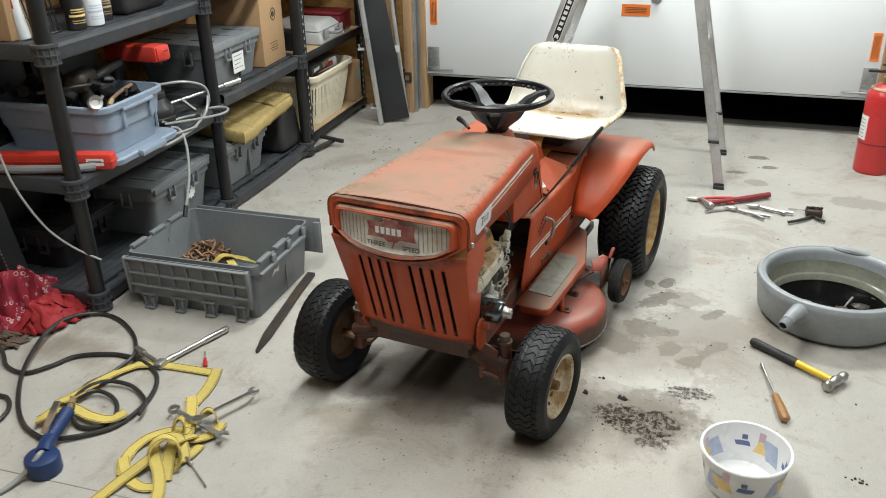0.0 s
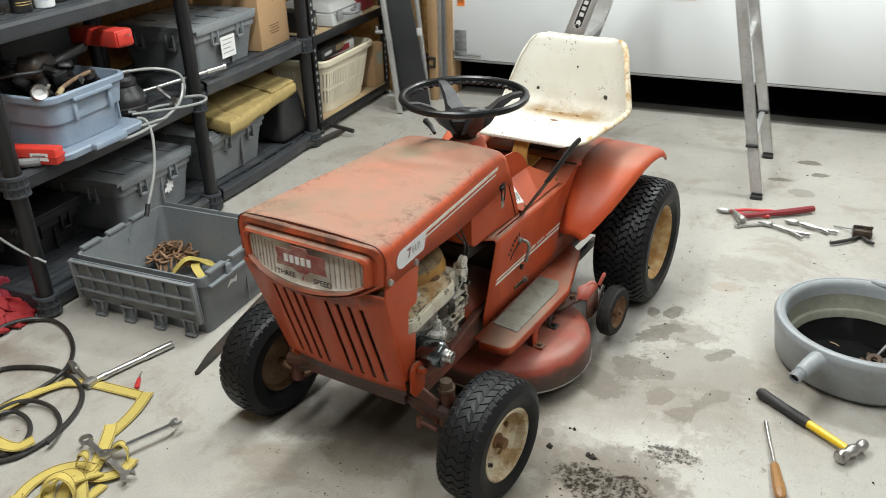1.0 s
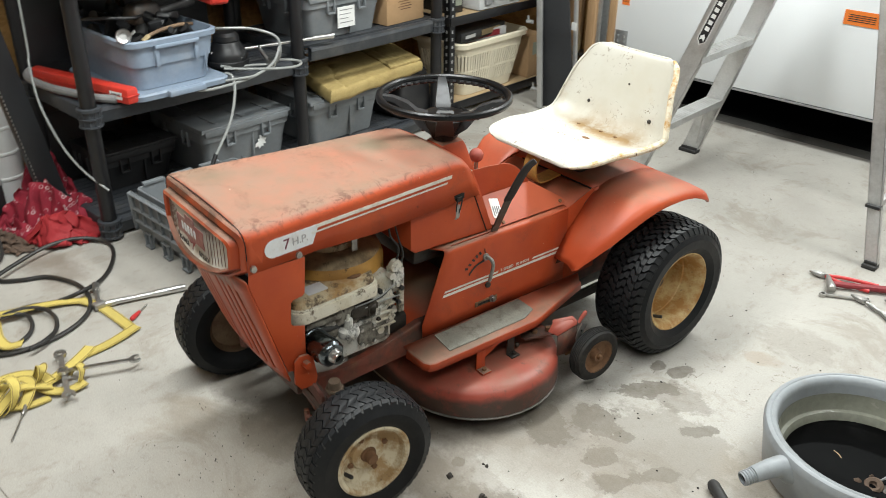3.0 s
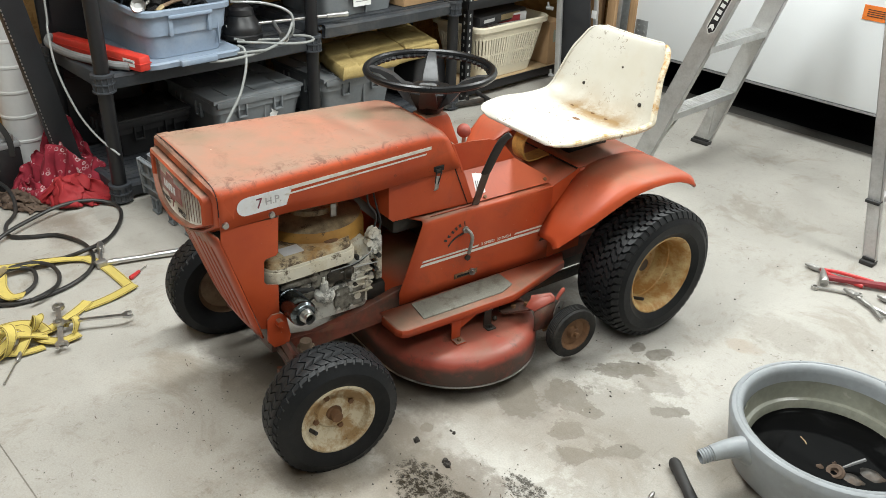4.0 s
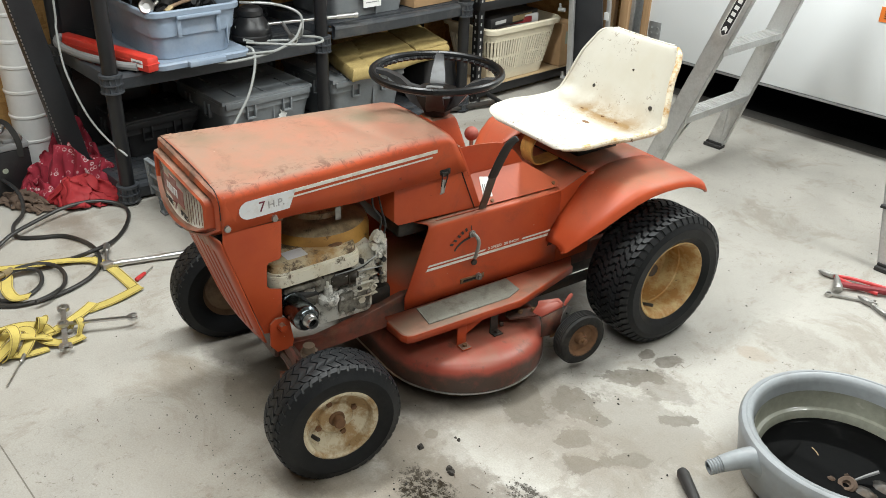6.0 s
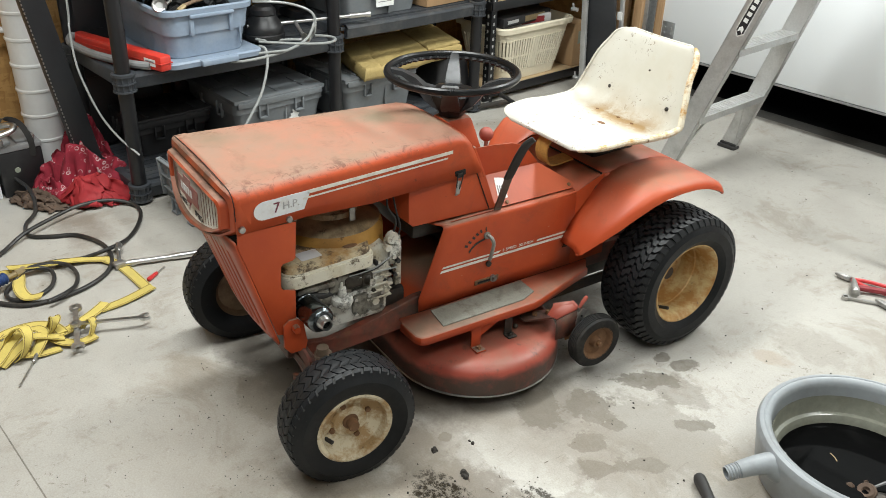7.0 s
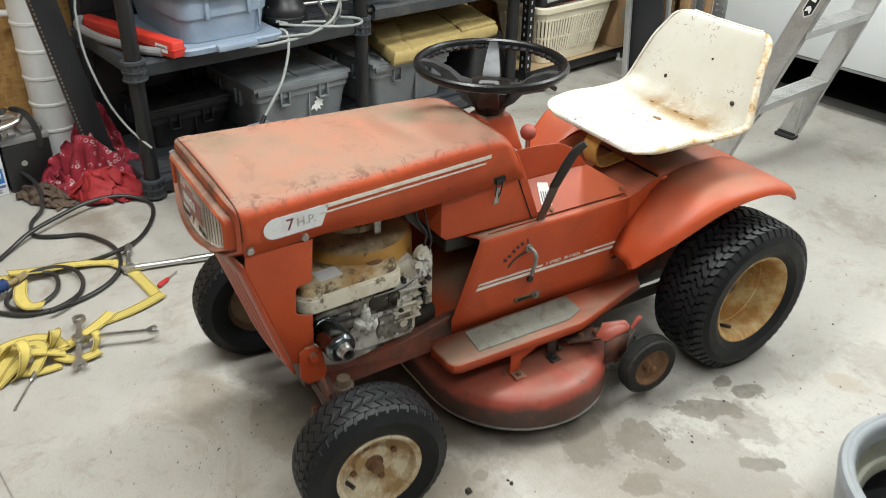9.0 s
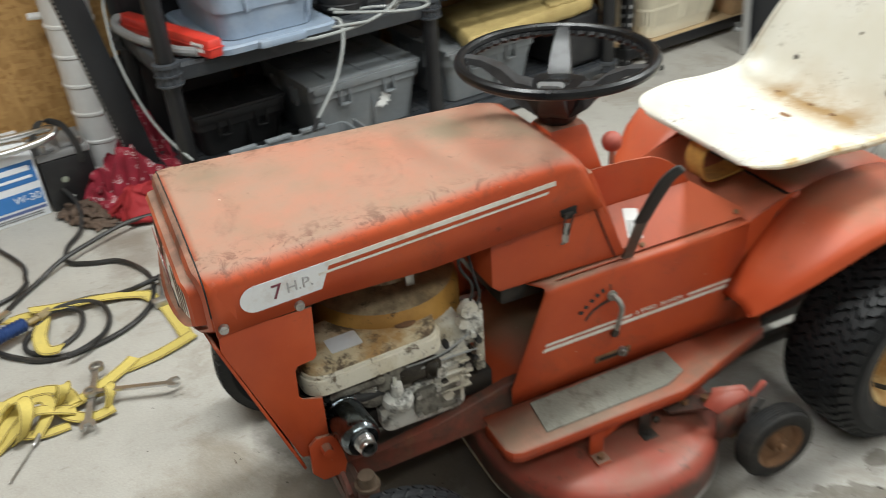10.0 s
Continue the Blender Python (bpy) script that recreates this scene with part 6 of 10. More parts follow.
def build_steering():
    c = Vector((0.004, 0.535, 0.815))
    bm = bmesh.new()
    ring = [c + Vector((0.168 * math.cos(2 * math.pi * i / 72), 0.168 * math.sin(2 * math.pi * i / 72), 0)) for i in range(72)]
    tube(bm, ring, 0.0098, 10, True)
    sw = part("steering_wheel", bm, M_WHEELBLACK, tractor, "black plastic three-spoke steering wheel")
    bm = bmesh.new()
    wave = [c + Vector(((0.1585 + 0.0028 * math.sin(i * math.pi / 2)) * math.cos(2 * math.pi * i / 192), (0.1585 + 0.0028 * math.sin(i * math.pi / 2)) * math.sin(2 * math.pi * i / 192), -0.007)) for i in range(192)]
    tube(bm, wave, 0.006, 6, True)
    part("finger_grip", bm, M_WHEELBLACK, sw)
    for ang in (144, 234, 36, -37):
        a = radians(ang)
        d, t = Vector((math.cos(a), math.sin(a), 0)), Vector((-math.sin(a), math.cos(a), 0))
        rows = []
        for q, z, w, h in ((0.166, 0.0, 0.012, 0.005), (0.13, -0.006, 0.015, 0.006), (0.095, -0.026, 0.020, 0.011), (0.068, -0.056, 0.025, 0.018), (0.034, -0.072, 0.024, 0.026)):
            o = c + d * q + Vector((0, 0, z))
            rows.append([o - t * w + Vector((0, 0, -h)), o + t * w + Vector((0, 0, -h)), o + t * w * 0.8 + Vector((0, 0, h)), o - t * w * 0.8 + Vector((0, 0, h))])
        bm = bmesh.new()
        vs = sheet(bm, rows, True)
        bm.faces.new(vs[0])
        bm.faces.new(vs[-1][::-1])
        part("spoke", bm, M_SPOKE, sw)
    bm = bmesh.new()
    turned(bm, [(0.0, -0.044), (0.046, -0.044), (0.060, -0.047), (0.064, -0.053), (0.058, -0.068), (0.042, -0.094), (0.035, -0.110), (0.031, -0.114), (0.0, -0.115)], c, (0.0, 0.0, 1), 8)
    part("wheel_hub", bm, M_WHEELBLACK, sw)
    bm = bmesh.new()
    turned(bm, [(0.0, -0.040), (0.020, -0.041), (0.026, -0.045), (0.026, -0.050)], c, (0, 0, 1), 20)
    part("hub_cap", bm, M_WHEELBLACK, sw)
    bm = bmesh.new()
    a = radians(-37)
    plate(bm, round_rect(0.044, 0.012, 0.005, 3), 0.002, basis(c + Vector((0.092 * math.cos(a), 0.092 * math.sin(a), -0.014)), (-math.sin(a), math.cos(a), 0), (-math.cos(a) * 0.5, -math.sin(a) * 0.5, 1)))
    part("hub_badge", bm, M_PRINTGREY, sw, "small silver badge on the wheel spoke")
    # column and its red collar
    bm = bmesh.new()
    rod(bm, c + Vector((0, 0, -0.115)), (0.004, 0.535, 0.55), 0.016, n=12)
    part("steering_column", bm, M_DARKSTEEL, tractor)
    bm = bmesh.new()
    frustum(bm, (0.004, 0.540, 0.60), (0.13, 0.13), (0.072, 0.080), 0.100, 0.014)
    part("column_collar", bm, M_PAINT, tractor)
    bm = bmesh.new()
    tube(bm, smooth_path([(-0.03, 0.550, 0.605), (-0.03, 0.585, 0.615), (-0.03, 0.605, 0.618)], 3), 0.006, 8)
    rod(bm, (-0.03, 0.600, 0.617), (-0.03, 0.622, 0.620), 0.012, n=10)
    part("choke_control", bm, M_KNOB, tractor)
    bm = bmesh.new()
    tube(bm, [(-0.10, 0.545, 0.69), (-0.13, 0.57, 0.70), (-0.155, 0.585, 0.706)], [0.005, 0.008, 0.010], 8)
    part("throttle_lever", bm, M_BLACK, tractor)


build_steering()


def build_engine():
    # dark core block: the black shade between the white castings, put in as colour
    eng = part("engine", (lambda b: (box(b, (0.01, 0.17, 0.325), (0.20, 0.22, 0.16), 0.02), b)[1])(bmesh.new()), M_DARKSTEEL, tractor, "oily white single-cylinder engine")
    # blower shroud: low drum, amber towards the rear
    bm = bmesh.new()
    turned(bm, [(0.0, 0.115), (0.05, 0.114), (0.105, 0.108), (0.132, 0.092), (0.140, 0.07), (0.140, 0.0), (0.0, 0.0)], (-0.01, 0.175, 0.395), (0, 0, 1), 40)
    part("blower_shroud", bm, M_ENGORANGE, eng, "amber oil-varnished blower shroud")
    bm = bmesh.new()
    turned(bm, [(0.0, 0.012), (0.07, 0.012), (0.075, 0.0)], (-0.01, 0.175, 0.506), (0, 0, 1), 28)
    part("starter_screen", bm, M_ENGTAN, eng)
    bm = bmesh.new()
    box(bm, (0.0, 0.075, 0.552), (0.03, 0.006, 0.10), 0.002)
    box(bm, (0.03, 0.145, 0.54), (0.012, 0.03, 0.07), 0.003)
    part("shroud_bracket", bm, M_ENGWHITE, eng)
    # air cleaner cover
    bm = bmesh.new()
    base = Matrix.Translation((0.105, 0.095, 0)) @ Matrix.Rotation(radians(3), 4, "Z")
    plate(bm, round_rect(0.130, 0.252, 0.035), 0.030, base @ Matrix.Translation((0, 0, 0.412)), 0.003)
    plate(bm, round_rect(0.124, 0.246, 0.034), 0.006, base @ Matrix.Translation((0, 0, 0.442)), 0.003)
    ac = part("air_cleaner", bm, M_CLEANER, eng, "dirty white air cleaner housing")
    bm = bmesh.new()
    plate(bm, round_rect(0.118, 0.240, 0.034), 0.016, base @ Matrix.Translation((0, 0, 0.448)), 0.010)
    part("cleaner_lid", bm, M_ENGTAN, ac, "tan oil-stained lid")
    bm = bmesh.new()
    turned(bm, [(0.0, 0.006), (0.010, 0.006), (0.022, 0.003), (0.024, 0.0)], (0.115, 0.165, 0.464), (0, 0, 1), 16)
    part("wing_nut", bm, M_RUST, ac)
    bm = bmesh.new()
    plate(bm, round_rect(0.040, 0.055, 0.003, 2), 0.001, base @ Matrix.Translation((0.015, -0.04, 0.4645)))
    part("foil_label", bm, M_DECALPLAQ, ac, "silver label")
    # carburettor and governor side clutter
    bm = bmesh.new()
    box(bm, (0.125, 0.125, 0.375), (0.05, 0.06, 0.045), 0.008)
    box(bm, (0.125, 0.06, 0.385), (0.06, 0.10, 0.018), 0.006)
    turned(bm, [(0.0, 0.0), (0.022, 0.002), (0.024, 0.02), (0.024, 0.035), (0.0, 0.035)], (0.125, 0.09, 0.325), (0, 0, 1), 16)
    rod(bm, (0.118, 0.075, 0.36), (0.15, 0.075, 0.36), 0.016, n=12)
    rod(bm, (0.118, 0.150, 0.355), (0.146, 0.150, 0.355), 0.013, n=6)
    part("carburettor", bm, M_ALUCAST, eng, "grimy cast carburettor")
    bm = bmesh.new()
    box(bm, (0.118, 0.235, 0.345), (0.05, 0.07, 0.11), 0.01)
    rod(bm, (0.12, 0.21, 0.36), (0.158, 0.21, 0.36), 0.012, n=6)
    rod(bm, (0.12, 0.255, 0.325), (0.155, 0.255, 0.325), 0.009, n=6)
    rod(bm, (0.12, 0.225, 0.295), (0.15, 0.225, 0.295), 0.011, n=6)
    part("cylinder", bm, M_ENGGRIME, eng, "oily white cylinder")
    for i in range(5):
        bm = bmesh.new()
        box(bm, (0.122, 0.235, 0.305 + i * 0.019), (0.058, 0.070, 0.0045), 0.001)
        part("cooling_fin", bm, M_ENGGRIME, eng)
    bm = bmesh.new()
    box(bm, (0.128, 0.284, 0.420), (0.010, 0.046, 0.080), 0.003)
    box(bm, (0.134, 0.296, 0.385), (0.014, 0.018, 0.130), 0.003)
    plate(bm, [(0.0, 0.0), (0.030, 0.006), (0.036, 0.030), (0.020, 0.048), (0.004, 0.040)], 0.004, basis((0.140, 0.268, 0.400), (0, 1, 0), (0, 0, 1)), 0.001)
    rod(bm, (0.132, 0.262, 0.44), (0.152, 0.262, 0.44), 0.010, n=6)
    rod(bm, (0.132, 0.280, 0.41), (0.150, 0.280, 0.41), 0.007, n=6)
    turned(bm, [(0.0, 0.012), (0.016, 0.012), (0.018, 0.0)], (0.138, 0.275, 0.465), (1, 0, 0), 12)
    part("control_plate", bm, M_ENGGRIME, eng, "greasy control plate")
    bm = bmesh.new()
    box(bm, (0.108, 0.236, 0.405), (0.050, 0.058, 0.085), 0.006)
    part("cylinder_shield", bm, M_ENGWHITE, eng, "grey-white sheet shield")
    bm = bmesh.new()
    box(bm, (0.132, 0.166, 0.372), (0.046, 0.060, 0.034), 0.008)
    turned(bm, [(0.0, 0.0), (0.019, 0.002), (0.021, 0.012), (0.021, 0.026), (0.0, 0.028)], (0.134, 0.188, 0.372), (0.5, 0.85, -0.1), 14)
    plate(bm, round_rect(0.030, 0.036, 0.006, 3), 0.007, basis((0.150, 0.198, 0.372), (0, 1, 0), (0, 0, 1)), 0.002)
    part("carburettor_throat", bm, M_OILBLACK, eng, "black oily carburettor throat")
    bm = bmesh.new()
    turned(bm, [(0.0, 0.0), (0.026, 0.003), (0.029, 0.012), (0.026, 0.022), (0.012, 0.026), (0.010, 0.050), (0.0, 0.052)], (0.148, 0.128, 0.318), (0.1, 0.0, 1), 20)
    part("fuel_bowl", bm, M_ENGGRIME, eng, "pale round fuel bowl")
    bm = bmesh.new()
    oval(bm, [(0.152, 0.122, 0.352), (0.156, 0.124, 0.368), (0.156, 0.125, 0.384)], [0.007, 0.009, 0.008], [0.005, 0.006, 0.005], (0, 1, 0))
    part("fuel_nut", bm, M_ENGWHITE, eng, "white plastic fitting")
    # crankcase with its side cover and bolts
    bm = bmesh.new()
    plate(bm, round_rect(0.165, 0.088, 0.022, 4), 0.060, basis((0.078, 0.180, 0.292), (0, 1, 0), (0, 0, 1)), 0.006)
    case = part("crankcase", bm, M_ENGGRIME, eng, "oil-streaked white crankcase")
    bm = bmesh.new()
    plate(bm, round_rect(0.090, 0.060, 0.014, 4), 0.010, basis((0.137, 0.205, 0.296), (0, 1, 0), (0, 0, 1)), 0.003)
    part("side_cover", bm, M_ALUCAST, case)
    for dy, dz in ((-0.038, 0.022), (0.0, 0.024), (0.038, 0.022), (-0.038, -0.022), (0.0, -0.024), (0.038, -0.022), (-0.105, 0.020), (-0.100, -0.018)):
        bm = bmesh.new()
        x0 = 0.146 if dy > -0.09 else 0.136
        rod(bm, (x0, 0.205 + dy, 0.296 + dz), (x0 + 0.007, 0.205 + dy, 0.296 + dz), 0.0055, n=6)
        part("case_bolt", bm, M_TOOL, case)
    # intake pipe and throttle rods
    bm = bmesh.new()
    tube(bm, smooth_path([(0.130, 0.120, 0.385), (0.140, 0.165, 0.380), (0.132, 0.205, 0.372)], 5), 0.015, 12)
    part("intake_pipe", bm, M_DARKSTEEL, eng)
    for pts in ([(0.150, 0.150, 0.392), (0.152, 0.215, 0.396), (0.148, 0.270, 0.415)], [(0.152, 0.140, 0.378), (0.154, 0.220, 0.384), (0.150, 0.285, 0.380)]):
        bm = bmesh.new()
        tube(bm, smooth_path(pts, 4), 0.0018, 6)
        part("throttle_rod", bm, M_STEEL, eng)
    rr = random.Random(3)
    for _ in range(46):
        bm = bmesh.new()
        y, z = rr.uniform(0.08, 0.30), rr.uniform(0.325, 0.41)
        x = 0.118 + rr.uniform(0, 0.02)
        if rr.random() < 0.5:
            rod(bm, (x - 0.02, y, z), (x + rr.uniform(0.005, 0.02), y, z), rr.uniform(0.003, 0.007), n=6)
        else:
            box(bm, (x, y, z), (rr.uniform(0.012, 0.03), rr.uniform(0.006, 0.024), rr.uniform(0.004, 0.014)), 0.002)
        part("engine_fitting", bm, rr.choice((M_ENGGRIME, M_BLACK, M_DARKSTEEL, M_DARKSTEEL, M_BLACK, M_TOOL)), eng)
    bm = bmesh.new()
    tube(bm, smooth_path([(0.135, 0.13, 0.405), (0.15, 0.17, 0.39), (0.148, 0.23, 0.392), (0.142, 0.27, 0.41)], 5), 0.0016, 5)
    part("cable", bm, M_BLACK, eng)
    bm = bmesh.new()
    tube(bm, smooth_path([(0.14, 0.275, 0.46), (0.145, 0.285, 0.51), (0.13, 0.270, 0.545), (0.12, 0.275, 0.59)], 5), 0.0030, 6)
    part("cable", bm, M_BLACK, eng)
    bm = bmesh.new()
    tube(bm, smooth_path([(0.14, 0.285, 0.45), (0.15, 0.295, 0.49), (0.14, 0.290, 0.53), (0.12, 0.29, 0.57)], 5), 0.0026, 6)
    part("cable", bm, M_BLACK, eng)
    bm = bmesh.new()
    box(bm, (0.080, 0.198, 0.508), (0.004, 0.016, 0.062), 0.001)
    box(bm, (0.074, 0.198, 0.478), (0.016, 0.016, 0.004), 0.001)
    part("tank_bracket", bm, M_TOOL, eng, "grey steel bracket strip")
    # breather hose and chrome muffler
    bm = bmesh.new()
    tube(bm, smooth_path([(0.10, -0.02, 0.378), (0.140, 0.012, 0.376), (0.148, 0.060, 0.362), (0.138, 0.105, 0.352)], 4), 0.0095, 10)
    part("breather_hose", bm, M_GRIP, eng)
    ax = Vector((1.0, 0.11, -0.05)).normalized()
    o = Vector((0.138, 0.026, 0.348))
    bm = bmesh.new()
    turned(bm, [(0.0, 0.0), (0.029, 0.002), (0.0335, 0.008), (0.0340, 0.020), (0.0332, 0.021), (0.0332, 0.062), (0.0340, 0.063), (0.0342, 0.080), (0.0322, 0.089), (0.0270, 0.094), (0.0, 0.095)], o, ax, 40)
    part("muffler", bm, M_MUFFLER, eng, "tarnished dark chrome muffler")
    bm = bmesh.new()
    turned(bm, [(0.0180, 0.0935), (0.0175, 0.098), (0.0160, 0.101), (0.0165, 0.104), (0.0150, 0.107), (0.0155, 0.110), (0.0145, 0.115), (0.0118, 0.115), (0.0105, 0.100), (0.0, 0.0995)], o, ax, 32)
    part("muffler_outlet", bm, M_CHROME, eng, "bright chrome outlet")
    bm = bmesh.new()
    turned(bm, [(0.0, 0.1005), (0.0100, 0.1005), (0.0105, 0.108)], o, ax, 20)
    part("muffler_bore", bm, M_SLOT, eng)
    bm = bmesh.new()
    box(bm, (-0.10, 0.13, 0.36), (0.05, 0.20, 0.16), 0.02)
    box(bm, (0.0, 0.19, 0.27), (0.24, 0.28, 0.05), 0.01)
    part("engine_far_side", bm, M_DARKSTEEL, eng)


build_engine()


def build_mower_deck():
    n, rows = 22, []
    def ring(scale, z):
        pts = []
        for s in (1, -1):
            for i in range(n + 1):
                a = radians(-90 + 180 * i / n)
                r = 0.241 * scale
                pts.append((s * (0.149 + r * math.cos(a)), 0.541 + s * r * math.sin(a) * 1.0, z))
        return pts
    for sc, z in ((1.0, 0.050), (1.006, 0.054), (1.006, 0.078), (0.999, 0.098), (0.980, 0.115), (0.945, 0.127), (0.895, 0.134), (0.78, 0.139), (0.4, 0.142)):
        rows.append(ring(sc, z))
    bm = bmesh.new()
    vs = sheet(bm, rows, True)
    bm.faces.new(vs[-1])
    deck = solid(part("mower_deck", bm, M_DECK, tractor, "dusty rounded red mower deck"), 0.004)
    bm = bmesh.new()
    tube(bm, [Vector(p) + Vector((0, 0, -0.001)) for p in ring(1.003, 0.050)], 0.0030, 6, True)
    part("deck_rim", bm, M_TOOL, deck, "worn bare metal rim")
    for x, y in ((0.268, 0.462), (-0.262, 0.55)):
        bm = bmesh.new()
        box(bm, (x, y, 0.184), (0.005, 0.030, 0.092), 0.002)
        box(bm, (x + 0.014, y, 0.1425), (0.032, 0.030, 0.005), 0.002)
        plate(bm, [(-0.015, 0.190), (0.015, 0.168), (0.060, 0.190), (0.10, 0.214), (-0.015, 0.214)], 0.004, basis((x - 0.006, y, 0), (0, 1, 0), (0, 0, 1)))
        hang = part("deck_hanger", bm, M_PAINT, deck, "red folded deck hanger")
        bm = bmesh.new()
        rod(bm, (x + 0.016, y, 0.144), (x + 0.016, y, 0.152), 0.0065, n=6)
        part("bolt", bm, M_RUST, hang)
    # lift link: dark bracket, slotted arm and a bright nut beside it
    bm = bmesh.new()
    box(bm, (0.262, 0.575, 0.170), (0.005, 0.026, 0.062), 0.002)
    box(bm, (0.274, 0.575, 0.1425), (0.026, 0.030, 0.005), 0.002)
    rod(bm, (0.276, 0.575, 0.144), (0.276, 0.575, 0.152), 0.006, n=6)
    part("link_bracket", bm, M_DARKSTEEL, deck)
    bm = bmesh.new()
    bmesh.ops.create_uvsphere(bm, u_segments=10, v_segments=6, radius=0.0075, matrix=Matrix.Translation((0.258, 0.604, 0.154)))
    part("grease_cap", bm, M_DARKSTEEL, deck, "dark grease cap")
    bm = bmesh.new()
    plate(bm, [(0.0, -0.016), (0.090, -0.020), (0.104, -0.010), (0.104, 0.016), (0.0, 0.018), (-0.008, 0.0)], 0.005, basis((0.252, 0.632, 0.166), (0.36, 1, 0.06), (-1, 0.3, 0.15)))
    arm = part("lift_arm", bm, M_CHASSIS, deck, "rusty slotted lift arm")
    for q in (0.035, 0.075):
        bm = bmesh.new()
        p = Vector((0.252, 0.632, 0.171)) + Vector((0.36, 1, 0.06)).normalized() * q
        rod(bm, p, p + Vector((0, 0, 0.009)), 0.0075, n=6)
        part("bolt", bm, M_RUST, arm)
    # gauge-wheel carrier: folded red guard, hanging face, grey quadrant and a red-tipped lever
    bm = bmesh.new()
    top_f = [Vector((0.300, 0.680, 0.188)), Vector((0.292, 0.703, 0.202)), Vector((0.318, 0.754, 0.209)), Vector((0.336, 0.756, 0.202)), Vector((0.330, 0.688, 0.187))]
    low_f = [Vector((0.337, 0.760, 0.140)), Vector((0.331, 0.692, 0.122))]
    vs = [bm.verts.new(p) for p in top_f]
    bm.faces.new(vs[:5])
    back = [bm.verts.new(p + Vector((-0.004, 0.004, 0.010))) for p in top_f[1:4]]
    bm.faces.new((vs[1], vs[2], back[1], back[0]))
    bm.faces.new((vs[2], vs[3], back[2], back[1]))
    solid(part("gauge_guard", bm, M_DECK, deck, "red folded gauge wheel guard"), 0.003)
    bm = bmesh.new()
    hang = [bm.verts.new(p + Vector((0, 0, -0.002))) for p in (top_f[4], top_f[3], low_f[0], (low_f[0] + low_f[1]) / 2 + Vector((0, 0, -0.012)), low_f[1])]
    bm.faces.new(hang)
    solid(part("guard_face", bm, M_CHASSIS, deck, "grimy hanging face of the guard"), 0.003)
    bm = bmesh.new()
    ribbon(bm, smooth_path([(0.348, 0.772, 0.205), (0.346, 0.762, 0.185), (0.345, 0.758, 0.160), (0.347, 0.768, 0.138)], 4), 0.020, 0.004, across=(0.1, 0.9, 0.3))
    quad = part("quadrant", bm, M_TOOL, deck, "pale worn steel quadrant")
    for q in (0.150, 0.168, 0.186):
        bm = bmesh.new()
        rod(bm, (0.347, 0.762, q), (0.3505, 0.762, q), 0.003, n=8)
        part("quadrant_hole", bm, M_SLOT, quad)
    bm = bmesh.new()
    oval(bm, [(0.338, 0.760, 0.208), (0.342, 0.765, 0.224), (0.347, 0.771, 0.240), (0.349, 0.774, 0.246)], [0.009, 0.012, 0.013, 0.007], [0.006, 0.009, 0.010, 0.005], (1, 0, 0))
    part("adjuster_tip", bm, M_KNOB, deck, "red lever tip")
    bm = bmesh.new()
    rod(bm, (0.325, 0.790, 0.108), (0.385, 0.790, 0.108), 0.008, n=10)
    box(bm, (0.326, 0.765, 0.122), (0.006, 0.07, 0.040), 0.003)
    part("gauge_axle", bm, M_RUST, deck)
    bm = bmesh.new()
    turned(bm, [(0.054, -0.022), (0.068, -0.026), (0.080, -0.022), (0.084, -0.012), (0.085, 0.0), (0.084, 0.012), (0.080, 0.022), (0.068, 0.026), (0.054, 0.022)], (0, 0, 0), (1, 0, 0), 36)
    for q in (-0.012, -0.006, 0.0, 0.006, 0.012):
        turned(bm, [(0.0835, q - 0.002), (0.0865, q - 0.0012), (0.0865, q + 0.0012), (0.0835, q + 0.002)], (0, 0, 0), (1, 0, 0), 36)
    gw = part("gauge_wheel", bm, M_GAUGETYRE, tractor, "small ribbed rubber gauge wheel on a rusty hub")
    gw.matrix_local = pose(0.374, 0.795, 0.110, 0, 0, -4) @ Matrix.Scale(0.92, 4)
    bm = bmesh.new()
    turned(bm, [(0.056, 0.023), (0.052, 0.020), (0.044, 0.006), (0.020, 0.004), (0.016, 0.022), (0.008, 0.022), (0.008, 0.034), (0.0, 0.034)], (0, 0, 0), (1, 0, 0), 28)
    turned(bm, [(0.056, -0.021), (0.0, -0.015)], (0, 0, 0), (1, 0, 0), 28)
    part("gauge_hub", bm, M_RUST, gw)


build_mower_deck()

